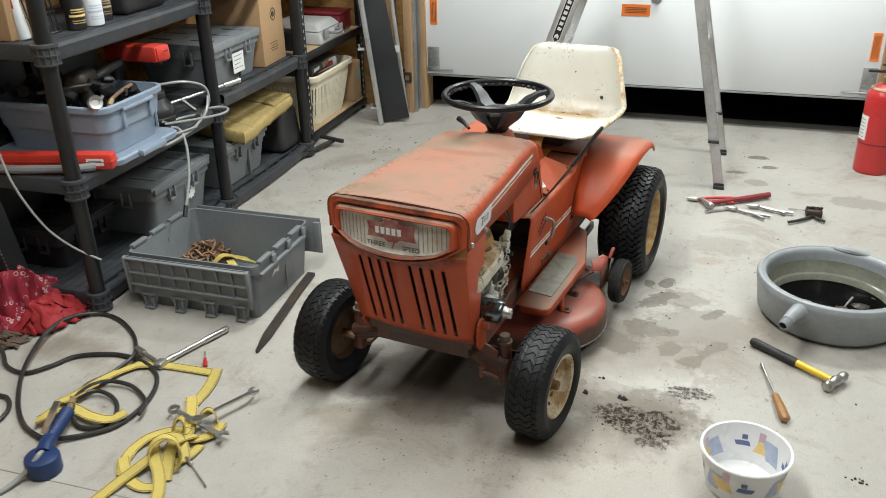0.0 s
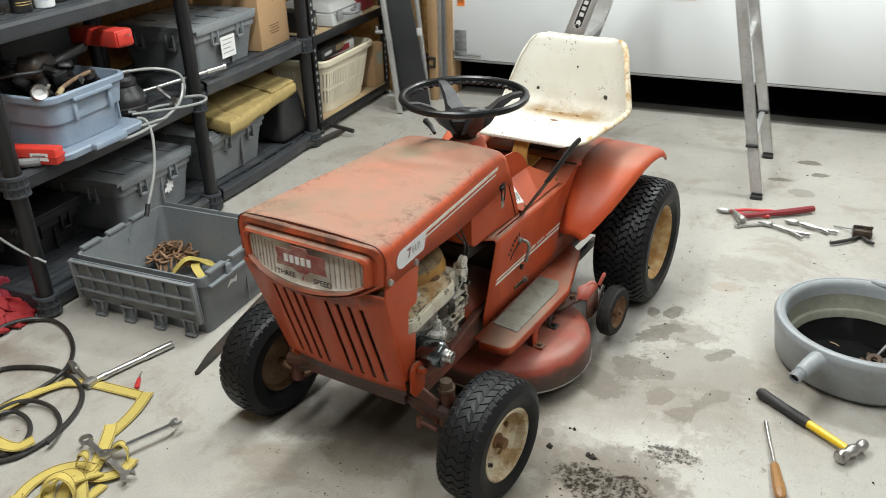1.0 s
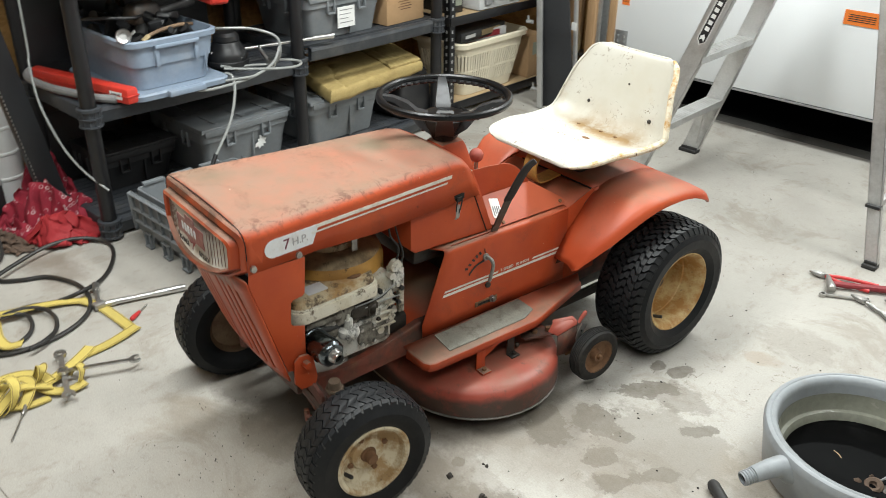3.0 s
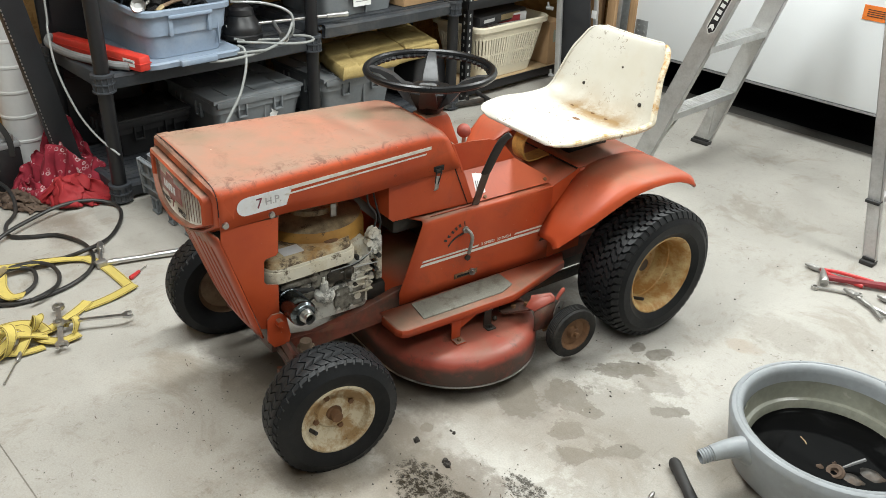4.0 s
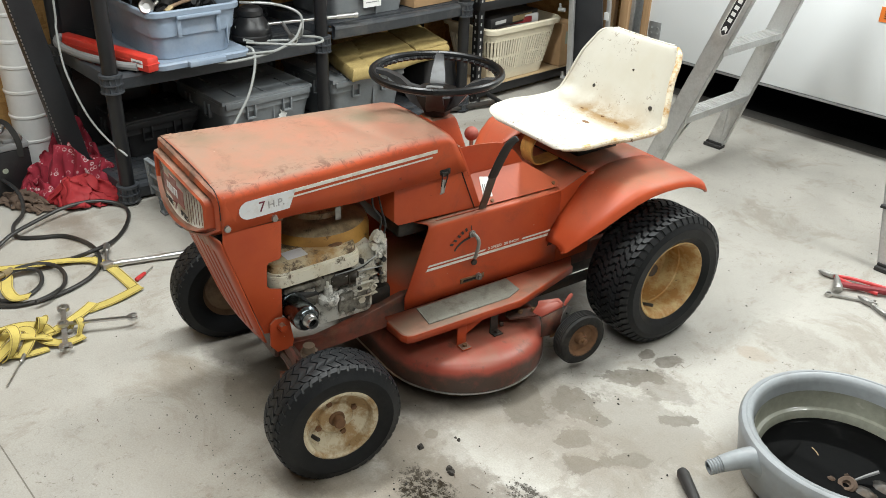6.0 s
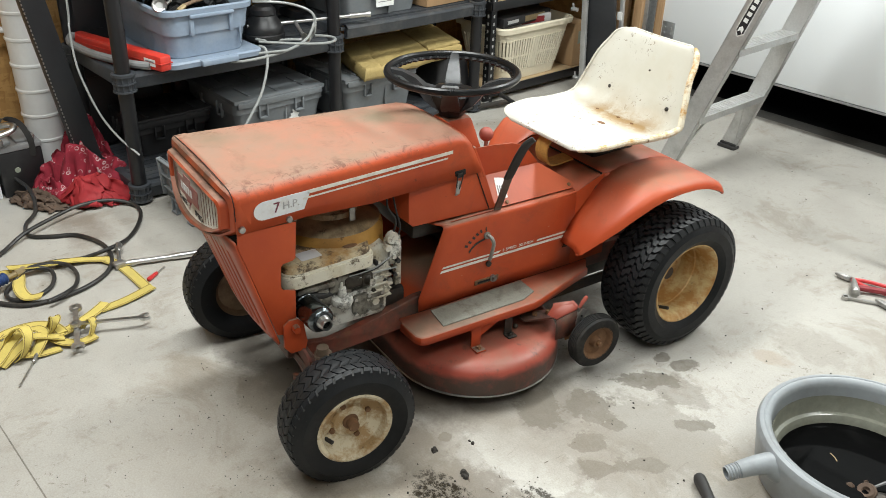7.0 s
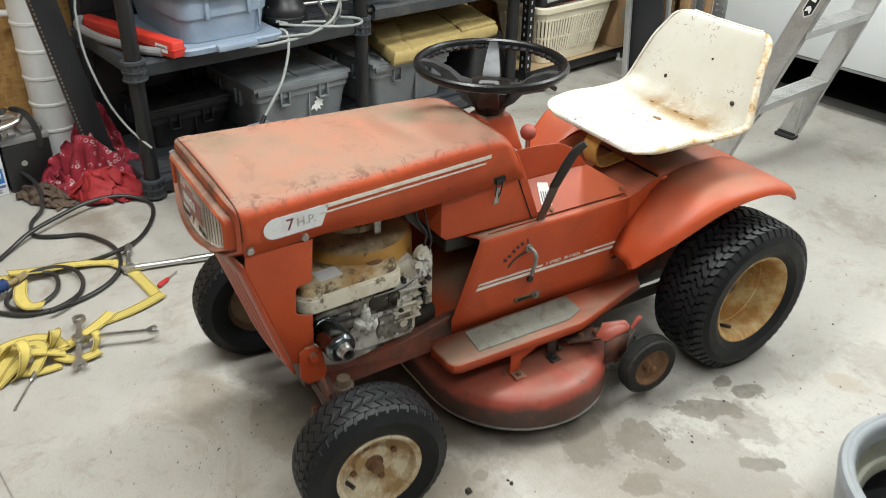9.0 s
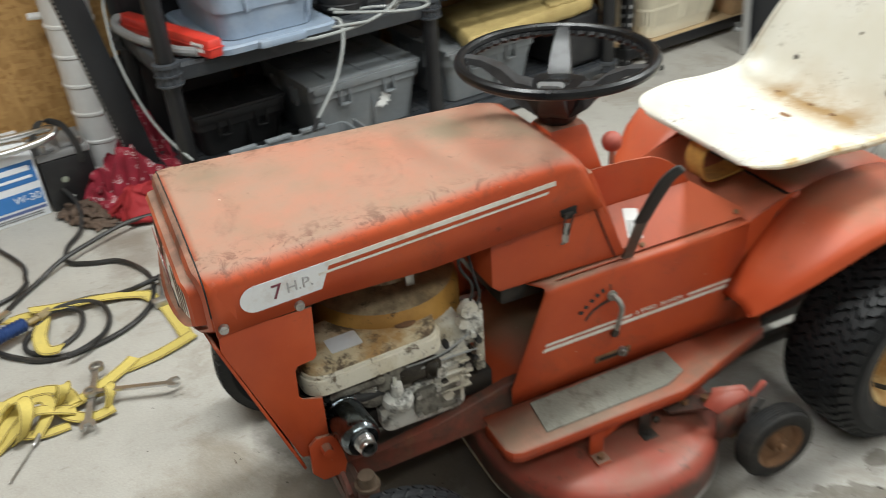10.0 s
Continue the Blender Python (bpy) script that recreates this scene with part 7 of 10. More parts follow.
# ---- storage along the west wall ----
def shelf_unit(y0, y1, levels, x_front=-2.02, x_back=-2.50, top=1.88, label="black resin shelving unit with grey shelves", shared=False):
    """Resin shelving: round posts, collars, shelves with a rolled front apron and a slotted deck."""
    u = thing("shelving_unit", label, "shelving", group="resin shelving along the wall")
    posts = [(x, y) for x in (x_front, x_back) for y in (y0, y1) if not (shared and (x, y) == (x_front, y0))]
    for x, y in posts:
        bm = bmesh.new()
        rod(bm, (x, y, 0.0), (x, y, top), 0.0275, n=20)
        p = part("post", bm, M_POST, u)
        for z in levels:
            bm = bmesh.new()
            rings = []
            for dz, grow in ((-0.066, 0.0), (-0.064, 1.0), (-0.058, 1.0), (-0.058, 0.3), (-0.034, 0.3), (-0.034, 1.0), (-0.029, 1.0), (-0.029, 0.3), (-0.006, 0.3), (-0.006, 1.0), (0.004, 1.0), (0.006, 0.0)):
                row = []
                for i in range(48):
                    a = i * 2 * math.pi / 48
                    q = 0.0290 + (0.013 if grow > 0.9 else (0.006 + (0.005 if i % 4 < 1 else 0.0)) if grow > 0 else 0.0)
                    row.append((x + q * math.cos(a), y + q * math.sin(a), z + dz))
                rings.append(row)
            sheet(bm, rings, True)
            part("collar", bm, M_SHELF, p)
    for z in levels:
        bm = bmesh.new()
        cx, cy, w, d = (x_front + x_back) / 2, (y0 + y1) / 2, x_front - x_back, y1 - y0
        n = 12
        # apron all round, bowed outwards in front
        for sx, xx in ((1, x_front), (-1, x_back)):
            rows = []
            for k in range(9):
                yy = y0 + 0.035 + (d - 0.07) * k / 8
                bow = 0.009 * math.sin(math.pi * k / 8) * sx
                rows.append([(xx + bow + sx * 0.000, yy, z), (xx + bow + sx * 0.012, yy, z - 0.004), (xx + bow + sx * 0.016, yy, z - 0.016), (xx + bow + sx * 0.012, yy, z - 0.026), (xx + bow + sx * 0.012, yy, z - 0.048), (xx + bow + sx * 0.006, yy, z - 0.060), (xx + bow - sx * 0.012, yy, z - 0.060), (xx + bow - sx * 0.012, yy, z)])
            sheet(bm, rows, True)
        for yy in (y0, y1):
            box(bm, (cx, yy, z - 0.028), (w - 0.02, 0.03, 0.056), 0.006)
        sh = part("shelf", bm, M_SHELF, u)
        for i in range(n):
            bm = bmesh.new()
            box(bm, (x_back + 0.03 + (w - 0.06) * (i + 0.5) / n, cy, z - 0.006), ((w - 0.06) / n * 0.90, d - 0.02, 0.010))
            part("deck_slat", bm, M_SHELF, sh, "", 0)
        for i in range(7):
            bm = bmesh.new()
            box(bm, (cx, y0 + 0.02 + (d - 0.04) * i / 6, z - 0.017), (w, 0.02, 0.012))
            part("deck_rib", bm, M_SHELF, sh, "", 0)
    return u


shelf_unit(2.312, 3.235, (0.075, 0.510, 0.972, 1.435, 1.875))
shelf_unit(3.262, 4.075, (0.075, 0.548, 1.02, 1.49, 1.875), label="black resin shelving unit butted against its neighbour", shared=True)


def steel_shelf(y0, y1, levels, x_front=-2.06, x_back=-2.52):
    """Black steel shelving on perforated angle posts."""
    u = thing("steel_shelving", "black steel shelving on slotted angle posts", "shelving")
    for x, sx in ((x_front, -1), (x_back, 1)):
        for y, sy in ((y0, 1), (y1, -1)):
            bm = bmesh.new()
            box(bm, (x, y + sy * 0.019, 0.80), (0.003, 0.038, 1.60))
            box(bm, (x + sx * 0.019, y, 0.80), (0.038, 0.003, 1.60))
            p = part("angle_post", bm, M_POST, u)
            bm = bmesh.new()
            for i in range(40):
                z = 0.03 + i * 0.038
                box(bm, (x + 0.0018, y + sy * 0.019, z), (0.0012, 0.009, 0.016))
                box(bm, (x + sx * 0.019, y - sy * 0.0018, z), (0.009, 0.0012, 0.016))
            tagged(part("post_slots", bm, M_GREYCASE, p, "", 0), kind="stuff")
    for z in levels:
        bm = bmesh.new()
        cx, cy = (x_front + x_back) / 2, (y0 + y1) / 2
        box(bm, (cx, cy, z - 0.008), (x_front - x_back - 0.01, y1 - y0 - 0.01, 0.014))
        s = part("shelf_board", bm, M_CARD2, u, "pale particle board shelf")
        bm = bmesh.new()
        for xx in (x_front, x_back):
            box(bm, (xx + 0.004, cy, z - 0.022), (0.008, y1 - y0, 0.044), 0.002)
        for yy in (y0, y1):
            box(bm, (cx, yy, z - 0.022), (x_front - x_back, 0.008, 0.044), 0.002)
        part("shelf_beam", bm, M_POST, u)
    return u


steel_shelf(4.215, 5.03, (0.075, 0.520, 1.05))


def tote(name, c, size, h, material, lid=True, label="", top_extra=0.03, category="tote"):
    """A tapered storage tote with a ribbed rim and, if wanted, folding lid halves. c: centre of the base; size at the rim (x, y)."""
    t = thing(name, label, category, pose(*c))
    w, d = size
    bw, bd = w - top_extra * 2, d - top_extra * 2
    bm = bmesh.new()
    outer = [[(*p, 0.0) for p in round_rect(bw, bd, 0.03)], [(*p, h * 0.55) for p in round_rect(bw + top_extra * 1.0, bd + top_extra * 1.0, 0.03)], [(*p, h - 0.045) for p in round_rect(w - 0.012, d - 0.012, 0.03)],
             [(*p, h - 0.045) for p in round_rect(w, d, 0.03)], [(*p, h) for p in round_rect(w, d, 0.03)], [(*p, h) for p in round_rect(w - 0.02, d - 0.02, 0.025)], [(*p, 0.006) for p in round_rect(bw - 0.012, bd - 0.012, 0.025)]]
    vs = sheet(bm, outer, True)
    bm.faces.new(vs[0][::-1])
    bm.faces.new(vs[-1])
    body = part("tote_body", bm, material, t)
    for s in (1, -1):
        for q in (-0.20, 0.20):
            for turn in (0, 90):
                reach, span = (w / 2, d) if turn == 0 else (d / 2, w)
                m = Matrix.Rotation(radians(turn), 4, "Z")
                bm = bmesh.new()
                for o in (-0.019, 0.019):
                    box(bm, (s * (reach + 0.001), q * span + o, h - 0.046), (0.016, 0.007, 0.062), 0.002, m)
                box(bm, (s * (reach + 0.001), q * span, h - 0.074), (0.016, 0.045, 0.008), 0.002, m)
                part("rim_latch", bm, material, t)
        bm = bmesh.new()
        box(bm, (s * (w / 2 - 0.014), 0.06 * d, h * 0.40), (0.016, 0.006, h * 0.76), 0.002)
        part("wall_rib", bm, material, t)
    if lid:
        for s in (1, -1):
            bm = bmesh.new()
            # the halves meet along a toothed line
            edge = []
            for i in range(8):
                xx = 0.014 if i % 2 else -0.014
                edge += [(xx * 1.0, -d / 2 + d * i / 8), (xx * 1.0, -d / 2 + d * (i + 1) / 8)]
            if s > 0:
                poly = [(e[0] + 0.0015, e[1]) for e in edge] + [(w / 2 + 0.004, d / 2), (w / 2 + 0.004, -d / 2)]
            else:
                poly = [(e[0] - 0.0015, e[1]) for e in edge] + [(-w / 2 - 0.004, d / 2), (-w / 2 - 0.004, -d / 2)]
            if s > 0:
                poly = poly[::-1]
            plate(bm, poly, 0.016, Matrix.Translation((0, 0, h + 0.001)), 0.003)
            ld = part("lid_half", bm, material, t)
            bm = bmesh.new()
            for k in range(3):
                box(bm, (s * (w * 0.28), -d * 0.30 + k * d * 0.30, h + 0.019), (w * 0.30, 0.012, 0.005), 0.001)
            box(bm, (s * (w / 2 + 0.003), 0, h - 0.006), (0.014, d * 0.94, 0.026), 0.003)
            part("lid_ribs", bm, material, ld)
    return t


def label_on(t, x, y, z, w, h, m=None, lines=4):
    """Paper label on the +x face of a tote."""
    bm = bmesh.new()
    box(bm, (x, y, z), (0.0015, w, h))
    p = part("paper_label", bm, M_PAPER, t, "white paper label with grey print")
    for i in range(lines):
        bm = bmesh.new()
        box(bm, (x + 0.0012, y - w * 0.06 * (i % 3), z + h * 0.34 - i * h * 0.2), (0.001, w * (0.75 - 0.12 * (i % 3)), h * 0.035))
        part("print_line", bm, M_PRINTGREY, p)


# middle shelf of the second unit: grey tote and a coffee carton
t2 = tote("storage_tote", (-2.26, 3.545, 0.549), (0.40, 0.44), 0.185, M_TOTE, label="grey lidded storage tote with a white paper label")
label_on(t2, 0.2025, -0.005, 0.085, 0.098, 0.090, None, 4)
bm = bmesh.new()
box(bm, (0, 0, 0.19), (0.34, 0.255, 0.38), 0.004)
cart = thing("cardboard_carton", "brown cardboard carton with a round printed emblem", "box", pose(-2.235, 3.905, 0.549, 0, 0, 3))
part("carton_body", bm, M_CARD, cart)
bm = bmesh.new()
turned(bm, [(0.030, 0.0), (0.030, 0.001), (0.026, 0.0012), (0.026, 0.0)], (0.1712, 0.01, 0.235), (1, 0, 0), 24)
turned(bm, [(0.0, 0.001), (0.014, 0.001), (0.014, 0.0)], (0.1712, 0.01, 0.235), (1, 0, 0), 16)
part("printed_emblem", bm, M_DECALBLACK, cart, "dark round emblem")
for i in range(4):
    bm = bmesh.new()
    box(bm, (0.1712, -0.005 + 0.004 * (i % 2), 0.10 - i * 0.012), (0.001, 0.09 - 0.02 * (i % 2), 0.004))
    part("print_line", bm, M_RUST, cart)
bm = bmesh.new()
box(bm, (0.0, 0.0, 0.3812), (0.30, 0.045, 0.001))
part("packing_tape", bm, M_CARD2, cart)

# foot of the second unit: tote under a folded tarpaulin, black satchel beside it
tote("storage_tote", (-2.27, 3.525, 0.0765), (0.42, 0.42), 0.195, M_TOTE, label="grey lidded storage tote under a folded canvas")


def folded_canvas():
    """A stiff canvas folded to a flat slab: steep creased front, scalloped hem, the rear third folded back on itself."""
    ob = thing("folded_tarpaulin", "folded mustard canvas tarpaulin on a grey tote", "tarpaulin", pose(-2.205, 3.735, 0.298, 0, 0, 7))

    def layer(sx, sy, ox, oy, turn, base, high, seed, round_):
        bm, n, rows = bmesh.new(), 60, []
        for i in range(n + 1):
            row = []
            for j in range(n + 1):
                # points crowd towards the rim, so that the sides stand steep
                u, v = math.sin((-1 + 2 * i / n) * 1.45) / math.sin(1.45), math.sin((-1 + 2 * j / n) * 1.45) / math.sin(1.45)
                m = max(abs(u), abs(v))
                wob = 1 + 0.030 * noise.noise(Vector((v * 1.6 + seed, u * 1.2, 0.4))) + 0.012 * noise.noise(Vector((v * 6 + seed, u * 5, 2.4)))
                side = min(1.0, max(0.0, (m - 0.95) / 0.05))
                z = high * (1 + 0.10 * noise.noise(Vector((u * 1.1 + seed, v * 1.3, 1.0))) - 0.10 * m ** 4)
                z += 0.0022 * noise.noise(Vector((u * 5 + seed, v * 5, 3.0))) + 0.0012 * noise.noise(Vector((u * 14, v * 13 + seed, 5.0)))
                for k, (a, b, c, deep) in enumerate(((0.15, 1.0, 0.55, 0.007), (1.0, -0.25, 0.35, 0.003), (0.35, 1.0, -0.05, 0.004)) if seed < 5 else ((1.0, 0.1, 0.5, 0.004),)):
                    d = (a * u + b * v + c + 0.05 * noise.noise(Vector((u * 2, v * 2, seed + k)))) / 0.022
                    z -= deep * math.exp(-d * d)
                scallop = 0.012 * abs(math.sin(v * 5.2 + seed + 0.9 * noise.noise(Vector((v * 2, seed, 0))))) if u > 0 else 0.0
                low = base + scallop * 0.6
                z = low + (base + z - low) * (1 - side ** 2)
                bulge = round_ * math.sin(math.pi * side) * 0.5
                row.append((u * (sx / 2 + bulge) * wob, v * (sy / 2 + bulge) * wob - 0.42 * u * sx / 2, z))
            rows.append(row)
        sheet(bm, rows)
        bmesh.ops.transform(bm, matrix=pose(ox, oy, 0, 0, 0, turn), verts=bm.verts[:])
        return bm

    solid(part("canvas_body", layer(0.38, 0.65, 0.0, 0.0, 0, -0.004, 0.064, 3.0, 0.016), M_TARP, ob, "", 40), 0.005, -1.0)
    solid(part("canvas_flap", layer(0.36, 0.21, 0.004, 0.215, -3, 0.046, 0.024, 9.0, 0.012), M_TARP, ob, "folded-back corner of the canvas", 40), 0.005, -1.0)


folded_canvas()


sat = thing("tool_satchel", "black soft tool satchel with a carrying strap", "bag", pose(-2.25, 3.975, 0.0765))
bm = bmesh.new()
frustum(bm, (0, 0, 0), (0.42, 0.235), (0.38, 0.19), 0.22, 0.03, 3)
part("bag_body", bm, M_BLACK, sat)
bm = bmesh.new()
tube(bm, smooth_path([(0.17, -0.08, 0.20), (0.12, -0.06, 0.27), (0.10, 0.05, 0.265), (0.17, 0.09, 0.20)], 6), 0.011, 8)
tube(bm, smooth_path([(0.02, -0.09, 0.215), (0.06, -0.03, 0.25), (0.03, 0.06, 0.24), (-0.02, 0.09, 0.21)], 6), 0.010, 8)
part("strap", bm, M_GRIP, sat)
jack = thing("jack_handle", "dark steel cross-handled jack handle lying at the shelf foot", "jack handle", pose(-1.985, 4.14, 0.014, 0, 0, 78))
bm = bmesh.new()
rod(bm, (-0.16, 0, 0.012), (0.14, 0.0, 0.012), 0.013, n=10)
part("bar", bm, M_DARKSTEEL, jack)
bm = bmesh.new()
rod(bm, (0.13, -0.075, 0.022), (0.13, 0.075, 0.03), 0.012, n=10)
part("cross_grip", bm, M_GRIP, jack)
for x in (-0.17, 0.02):
    bm = bmesh.new()
    turned(bm, [(0.0, -0.018), (0.012, -0.018), (0.015, -0.012), (0.015, 0.012), (0.012, 0.018), (0.0, 0.018)], (x, 0.035, 0.002), (1, 0, 0), 14)
    part("roller", bm, M_STEEL, jack)

# foot of the first unit
tb = tote("storage_tote", (-2.275, 2.985, 0.0765), (0.42, 0.44), 0.205, M_TOTE, label="grey lidded storage tote with torn label remains")
bm = bmesh.new()
plate(bm, [(-0.028, -0.024), (-0.022, -0.006), (-0.008, -0.002), (-0.012, 0.010), (0.000, 0.012), (-0.002, 0.030), (0.008, 0.022), (0.014, 0.036), (0.022, 0.030), (0.020, 0.012), (0.032, 0.008), (0.024, -0.004), (0.030, -0.016), (0.014, -0.014), (0.018, -0.030), (0.004, -0.022), (-0.004, -0.034), (-0.012, -0.020)], 0.001, basis((0.2030, 0.06, 0.105), (0, 1, 0), (0.03, 0, 1)))
part("torn_label", bm, M_PAPER, tb, "torn white label remains")
# near-black tote: the dark under the shelf is put into its plastic
tote("storage_tote", (-2.36, 2.575, 0.0765), (0.26, 0.34), 0.15, M_SHADETOTE, label="storage tote coloured near-black for the shade under the shelf")

# the open blue bin of tools on its own lid
lid = thing("bin_lid", "pale blue plastic lid lying under the tool bin", "lid", pose(-2.215, 2.655, 0.511))
bm = bmesh.new()
rr_ = [round_rect(0.540, 0.400, 0.045), round_rect(0.545, 0.405, 0.045), round_rect(0.530, 0.39, 0.04), round_rect(0.50, 0.36, 0.04)]
vs = sheet(bm, [[(*p, 0.0) for p in rr_[0]], [(*p, 0.018) for p in rr_[1]], [(*p, 0.024) for p in rr_[2]], [(*p, 0.020) for p in rr_[3]]], True)
bm.faces.new(vs[0][::-1])
bm.faces.new(vs[-1])
part("lid_tray", bm, M_BLUE, lid)
bm = bmesh.new()
box(bm, (0.278, 0.0, 0.012), (0.030, 0.15, 0.022), 0.004)
part("lid_latch", bm, M_BLUE, lid)


def blue_bin():
    b = thing("tool_bin", "pale blue plastic bin heaped with tools and hoses", "bin", pose(-2.225, 2.652, 0.533))
    h = 0.185
    prof = [(0.0, 0.440, 0.305), (h * 0.46, 0.468, 0.330), (h * 0.47, 0.478, 0.340), (h * 0.80, 0.492, 0.354), (h - 0.022, 0.496, 0.358), (h - 0.022, 0.515, 0.378), (h - 0.004, 0.518, 0.380), (h, 0.510, 0.372), (h, 0.494, 0.356), (h * 0.5, 0.455, 0.318), (0.005, 0.430, 0.295)]
    bm = bmesh.new()
    vs = sheet(bm, [[(*p, z) for p in round_rect(w, d, 0.05, 6)] for z, w, d in prof], True)
    bm.faces.new(vs[0][::-1])
    bm.faces.new(vs[-1])
    body = part("bin_body", bm, M_BLUE, b)
    bm = bmesh.new()
    # grip recess on the front: two cheeks and a lip
    for y in (-0.075, 0.085):
        box(bm, (0.244, y, 0.120), (0.020, 0.016, 0.075), 0.004)
    box(bm, (0.250, 0.005, 0.156), (0.026, 0.18, 0.014), 0.004)
    box(bm, (0.236, 0.125, 0.085), (0.012, 0.006, 0.12), 0.002)
    part("grip", bm, M_BLUE, b)
    return b


blue_bin()


def lump(name, label, category, parts, m):
    """A thing out of a list of (part name, material, builder)."""
    t = thing(name, label, category, m)
    for n, mat, fn in parts:
        bm = bmesh.new()
        fn(bm)
        part(n, bm, mat, t)
    return t


# contents of the blue bin
def heap_of(bm, seed, n, w, d, h):
    rr = random.Random(seed)
    for _ in range(n):
        x, y = rr.uniform(-w, w), rr.uniform(-d, d)
        s = [rr.uniform(0.02, 0.06) for _ in range(3)]
        m = Matrix.Translation((x, y, rr.uniform(0.0, h))) @ Euler((rr.uniform(-1, 1), rr.uniform(-1, 1), rr.uniform(0, 3))).to_matrix().to_4x4()
        if rr.random() < 0.5:
            box(bm, (0, 0, 0), s, 0.006, m)
        else:
            vs = rod(bm, (-s[0], 0, 0), (s[0], 0, 0), s[1] * 0.4, n=10)
            bmesh.ops.transform(bm, matrix=m, verts=vs)


hp = link_mesh("scrap_heap", (lambda b: (heap_of(b, 5, 74, 0.19, 0.13, 0.15), b)[1])(bmesh.new()), M_BLACK)
hp.matrix_world = pose(-2.235, 2.65, 0.60)
tagged(hp, "jumble of dark hose ends and fittings in the bin", "tool parts", kind="stuff")
lump("air_fitting", "chrome ring gauge with a brass hose end", "gauge", [
    ("ring", M_CHROME, lambda b: turned(b, [(0.014, -0.008), (0.024, -0.010), (0.028, 0.0), (0.024, 0.010), (0.014, 0.008)], (0, 0, 0), (0.8, -0.5, 0.3), 20, True)),
    ("face", M_GREYCASE, lambda b: turned(b, [(0.0, 0.003), (0.015, 0.003), (0.015, -0.003), (0, -0.003)], (0, 0, 0), (0.8, -0.5, 0.3), 18)),
    ("stem", M_TOOL, lambda b: rod(b, (0.0, 0.012, -0.01), (0.0, 0.045, 0.012), 0.006, n=8))], pose(-2.005, 2.475, 0.738))
lump("hose_end", "pale braided hose with a brass end", "hose", [
    ("hose", M_RIM_DARK, lambda b: tube(b, smooth_path([(0, 0, 0), (-0.005, 0.06, 0.012), (-0.02, 0.14, 0.014), (-0.07, 0.22, -0.004)], 6), 0.007, 10)),
    ("brass_end", M_BRASS, lambda b: (rod(b, (0.002, -0.002, -0.001), (0.012, -0.032, -0.014), 0.010, n=8), rod(b, (0.012, -0.032, -0.014), (0.022, -0.055, -0.022), 0.005, n=8)))], pose(-2.015, 2.575, 0.722))
lump("power_tool", "dark brown power tool lying on top of the bin", "tool", [
    ("tool_body", M_DARKSTEEL, lambda b: frustum(b, (0, 0, 0), (0.10, 0.15), (0.07, 0.11), 0.075, 0.02, 3)),
    ("tool_handle", M_BLACK, lambda b: rod(b, (0.02, 0.06, 0.03), (0.06, 0.20, 0.055), 0.018, n=12)),
    ("power_cord", M_BLACK, lambda b: tube(b, smooth_path([(0.05, -0.05, 0.04), (0.09, -0.12, 0.05), (0.06, -0.20, 0.06), (-0.04, -0.24, 0.05)], 6), 0.006, 8))], pose(-2.20, 2.66, 0.725, 0, 0, 12))
lump("grease_gun", "dark cylindrical tool standing in the bin", "tool", [
    ("barrel", M_GRIP, lambda b: rod(b, (0, 0, 0), (-0.06, 0.05, 0.045), 0.026, n=14)),
    ("head", M_BLACK, lambda b: box(b, (-0.06, 0.05, 0.05), (0.06, 0.05, 0.03), 0.008))], pose(-2.13, 2.60, 0.69))
lump("red_tool_case", "red plastic tool case wedged in the bin", "case", [
    ("case_body", M_REDBOX, lambda b: box(b, (0.05, 0, 0), (0.30, 0.075, 0.062), 0.012)),
    ("case_rib", M_REDBOX, lambda b: box(b, (0.1995, 0, 0), (0.012, 0.062, 0.048), 0.008)),
    ("pull", M_CHROME, lambda b: rod(b, (0.205, 0, 0.01), (0.235, 0, 0.012), 0.003, n=8))], pose(-2.16, 2.90, 0.815, 0, -4, -14))
lump("torque_wrench_case", "long red plastic case with a white label", "case", [
    ("case_body", M_REDBOX, lambda b: box(b, (0, 0, 0.030), (0.53, 0.052, 0.058), 0.010)),
    ("case_seam", M_REDBOX, lambda b: box(b, (0, 0, 0.030), (0.534, 0.055, 0.006), 0.002)),
    ("paper_label", M_PAPER, lambda b: box(b, (0.205, -0.0268, 0.030), (0.062, 0.001, 0.026))),
    ("label_print", M_PRINTGREY, lambda b: box(b, (0.205, -0.0276, 0.034), (0.045, 0.0008, 0.005)))], pose(-2.205, 2.385, 0.5115, 0, 0, 14))
bm = bmesh.new()
tube(bm, smooth_path([(-2.43, 2.33, 0.53), (-2.44, 2.30, 0.56), (-2.40, 2.275, 0.545), (-2.28, 2.30, 0.53), (-2.15, 2.335, 0.529), (-2.06, 2.365, 0.528), (-2.0, 2.41, 0.527)], 6), 0.015, 10)
tagged(link_mesh("rubber_hose", bm, M_PRINTGREY), "grey rubber hose lying along the shelf edge", "hose")

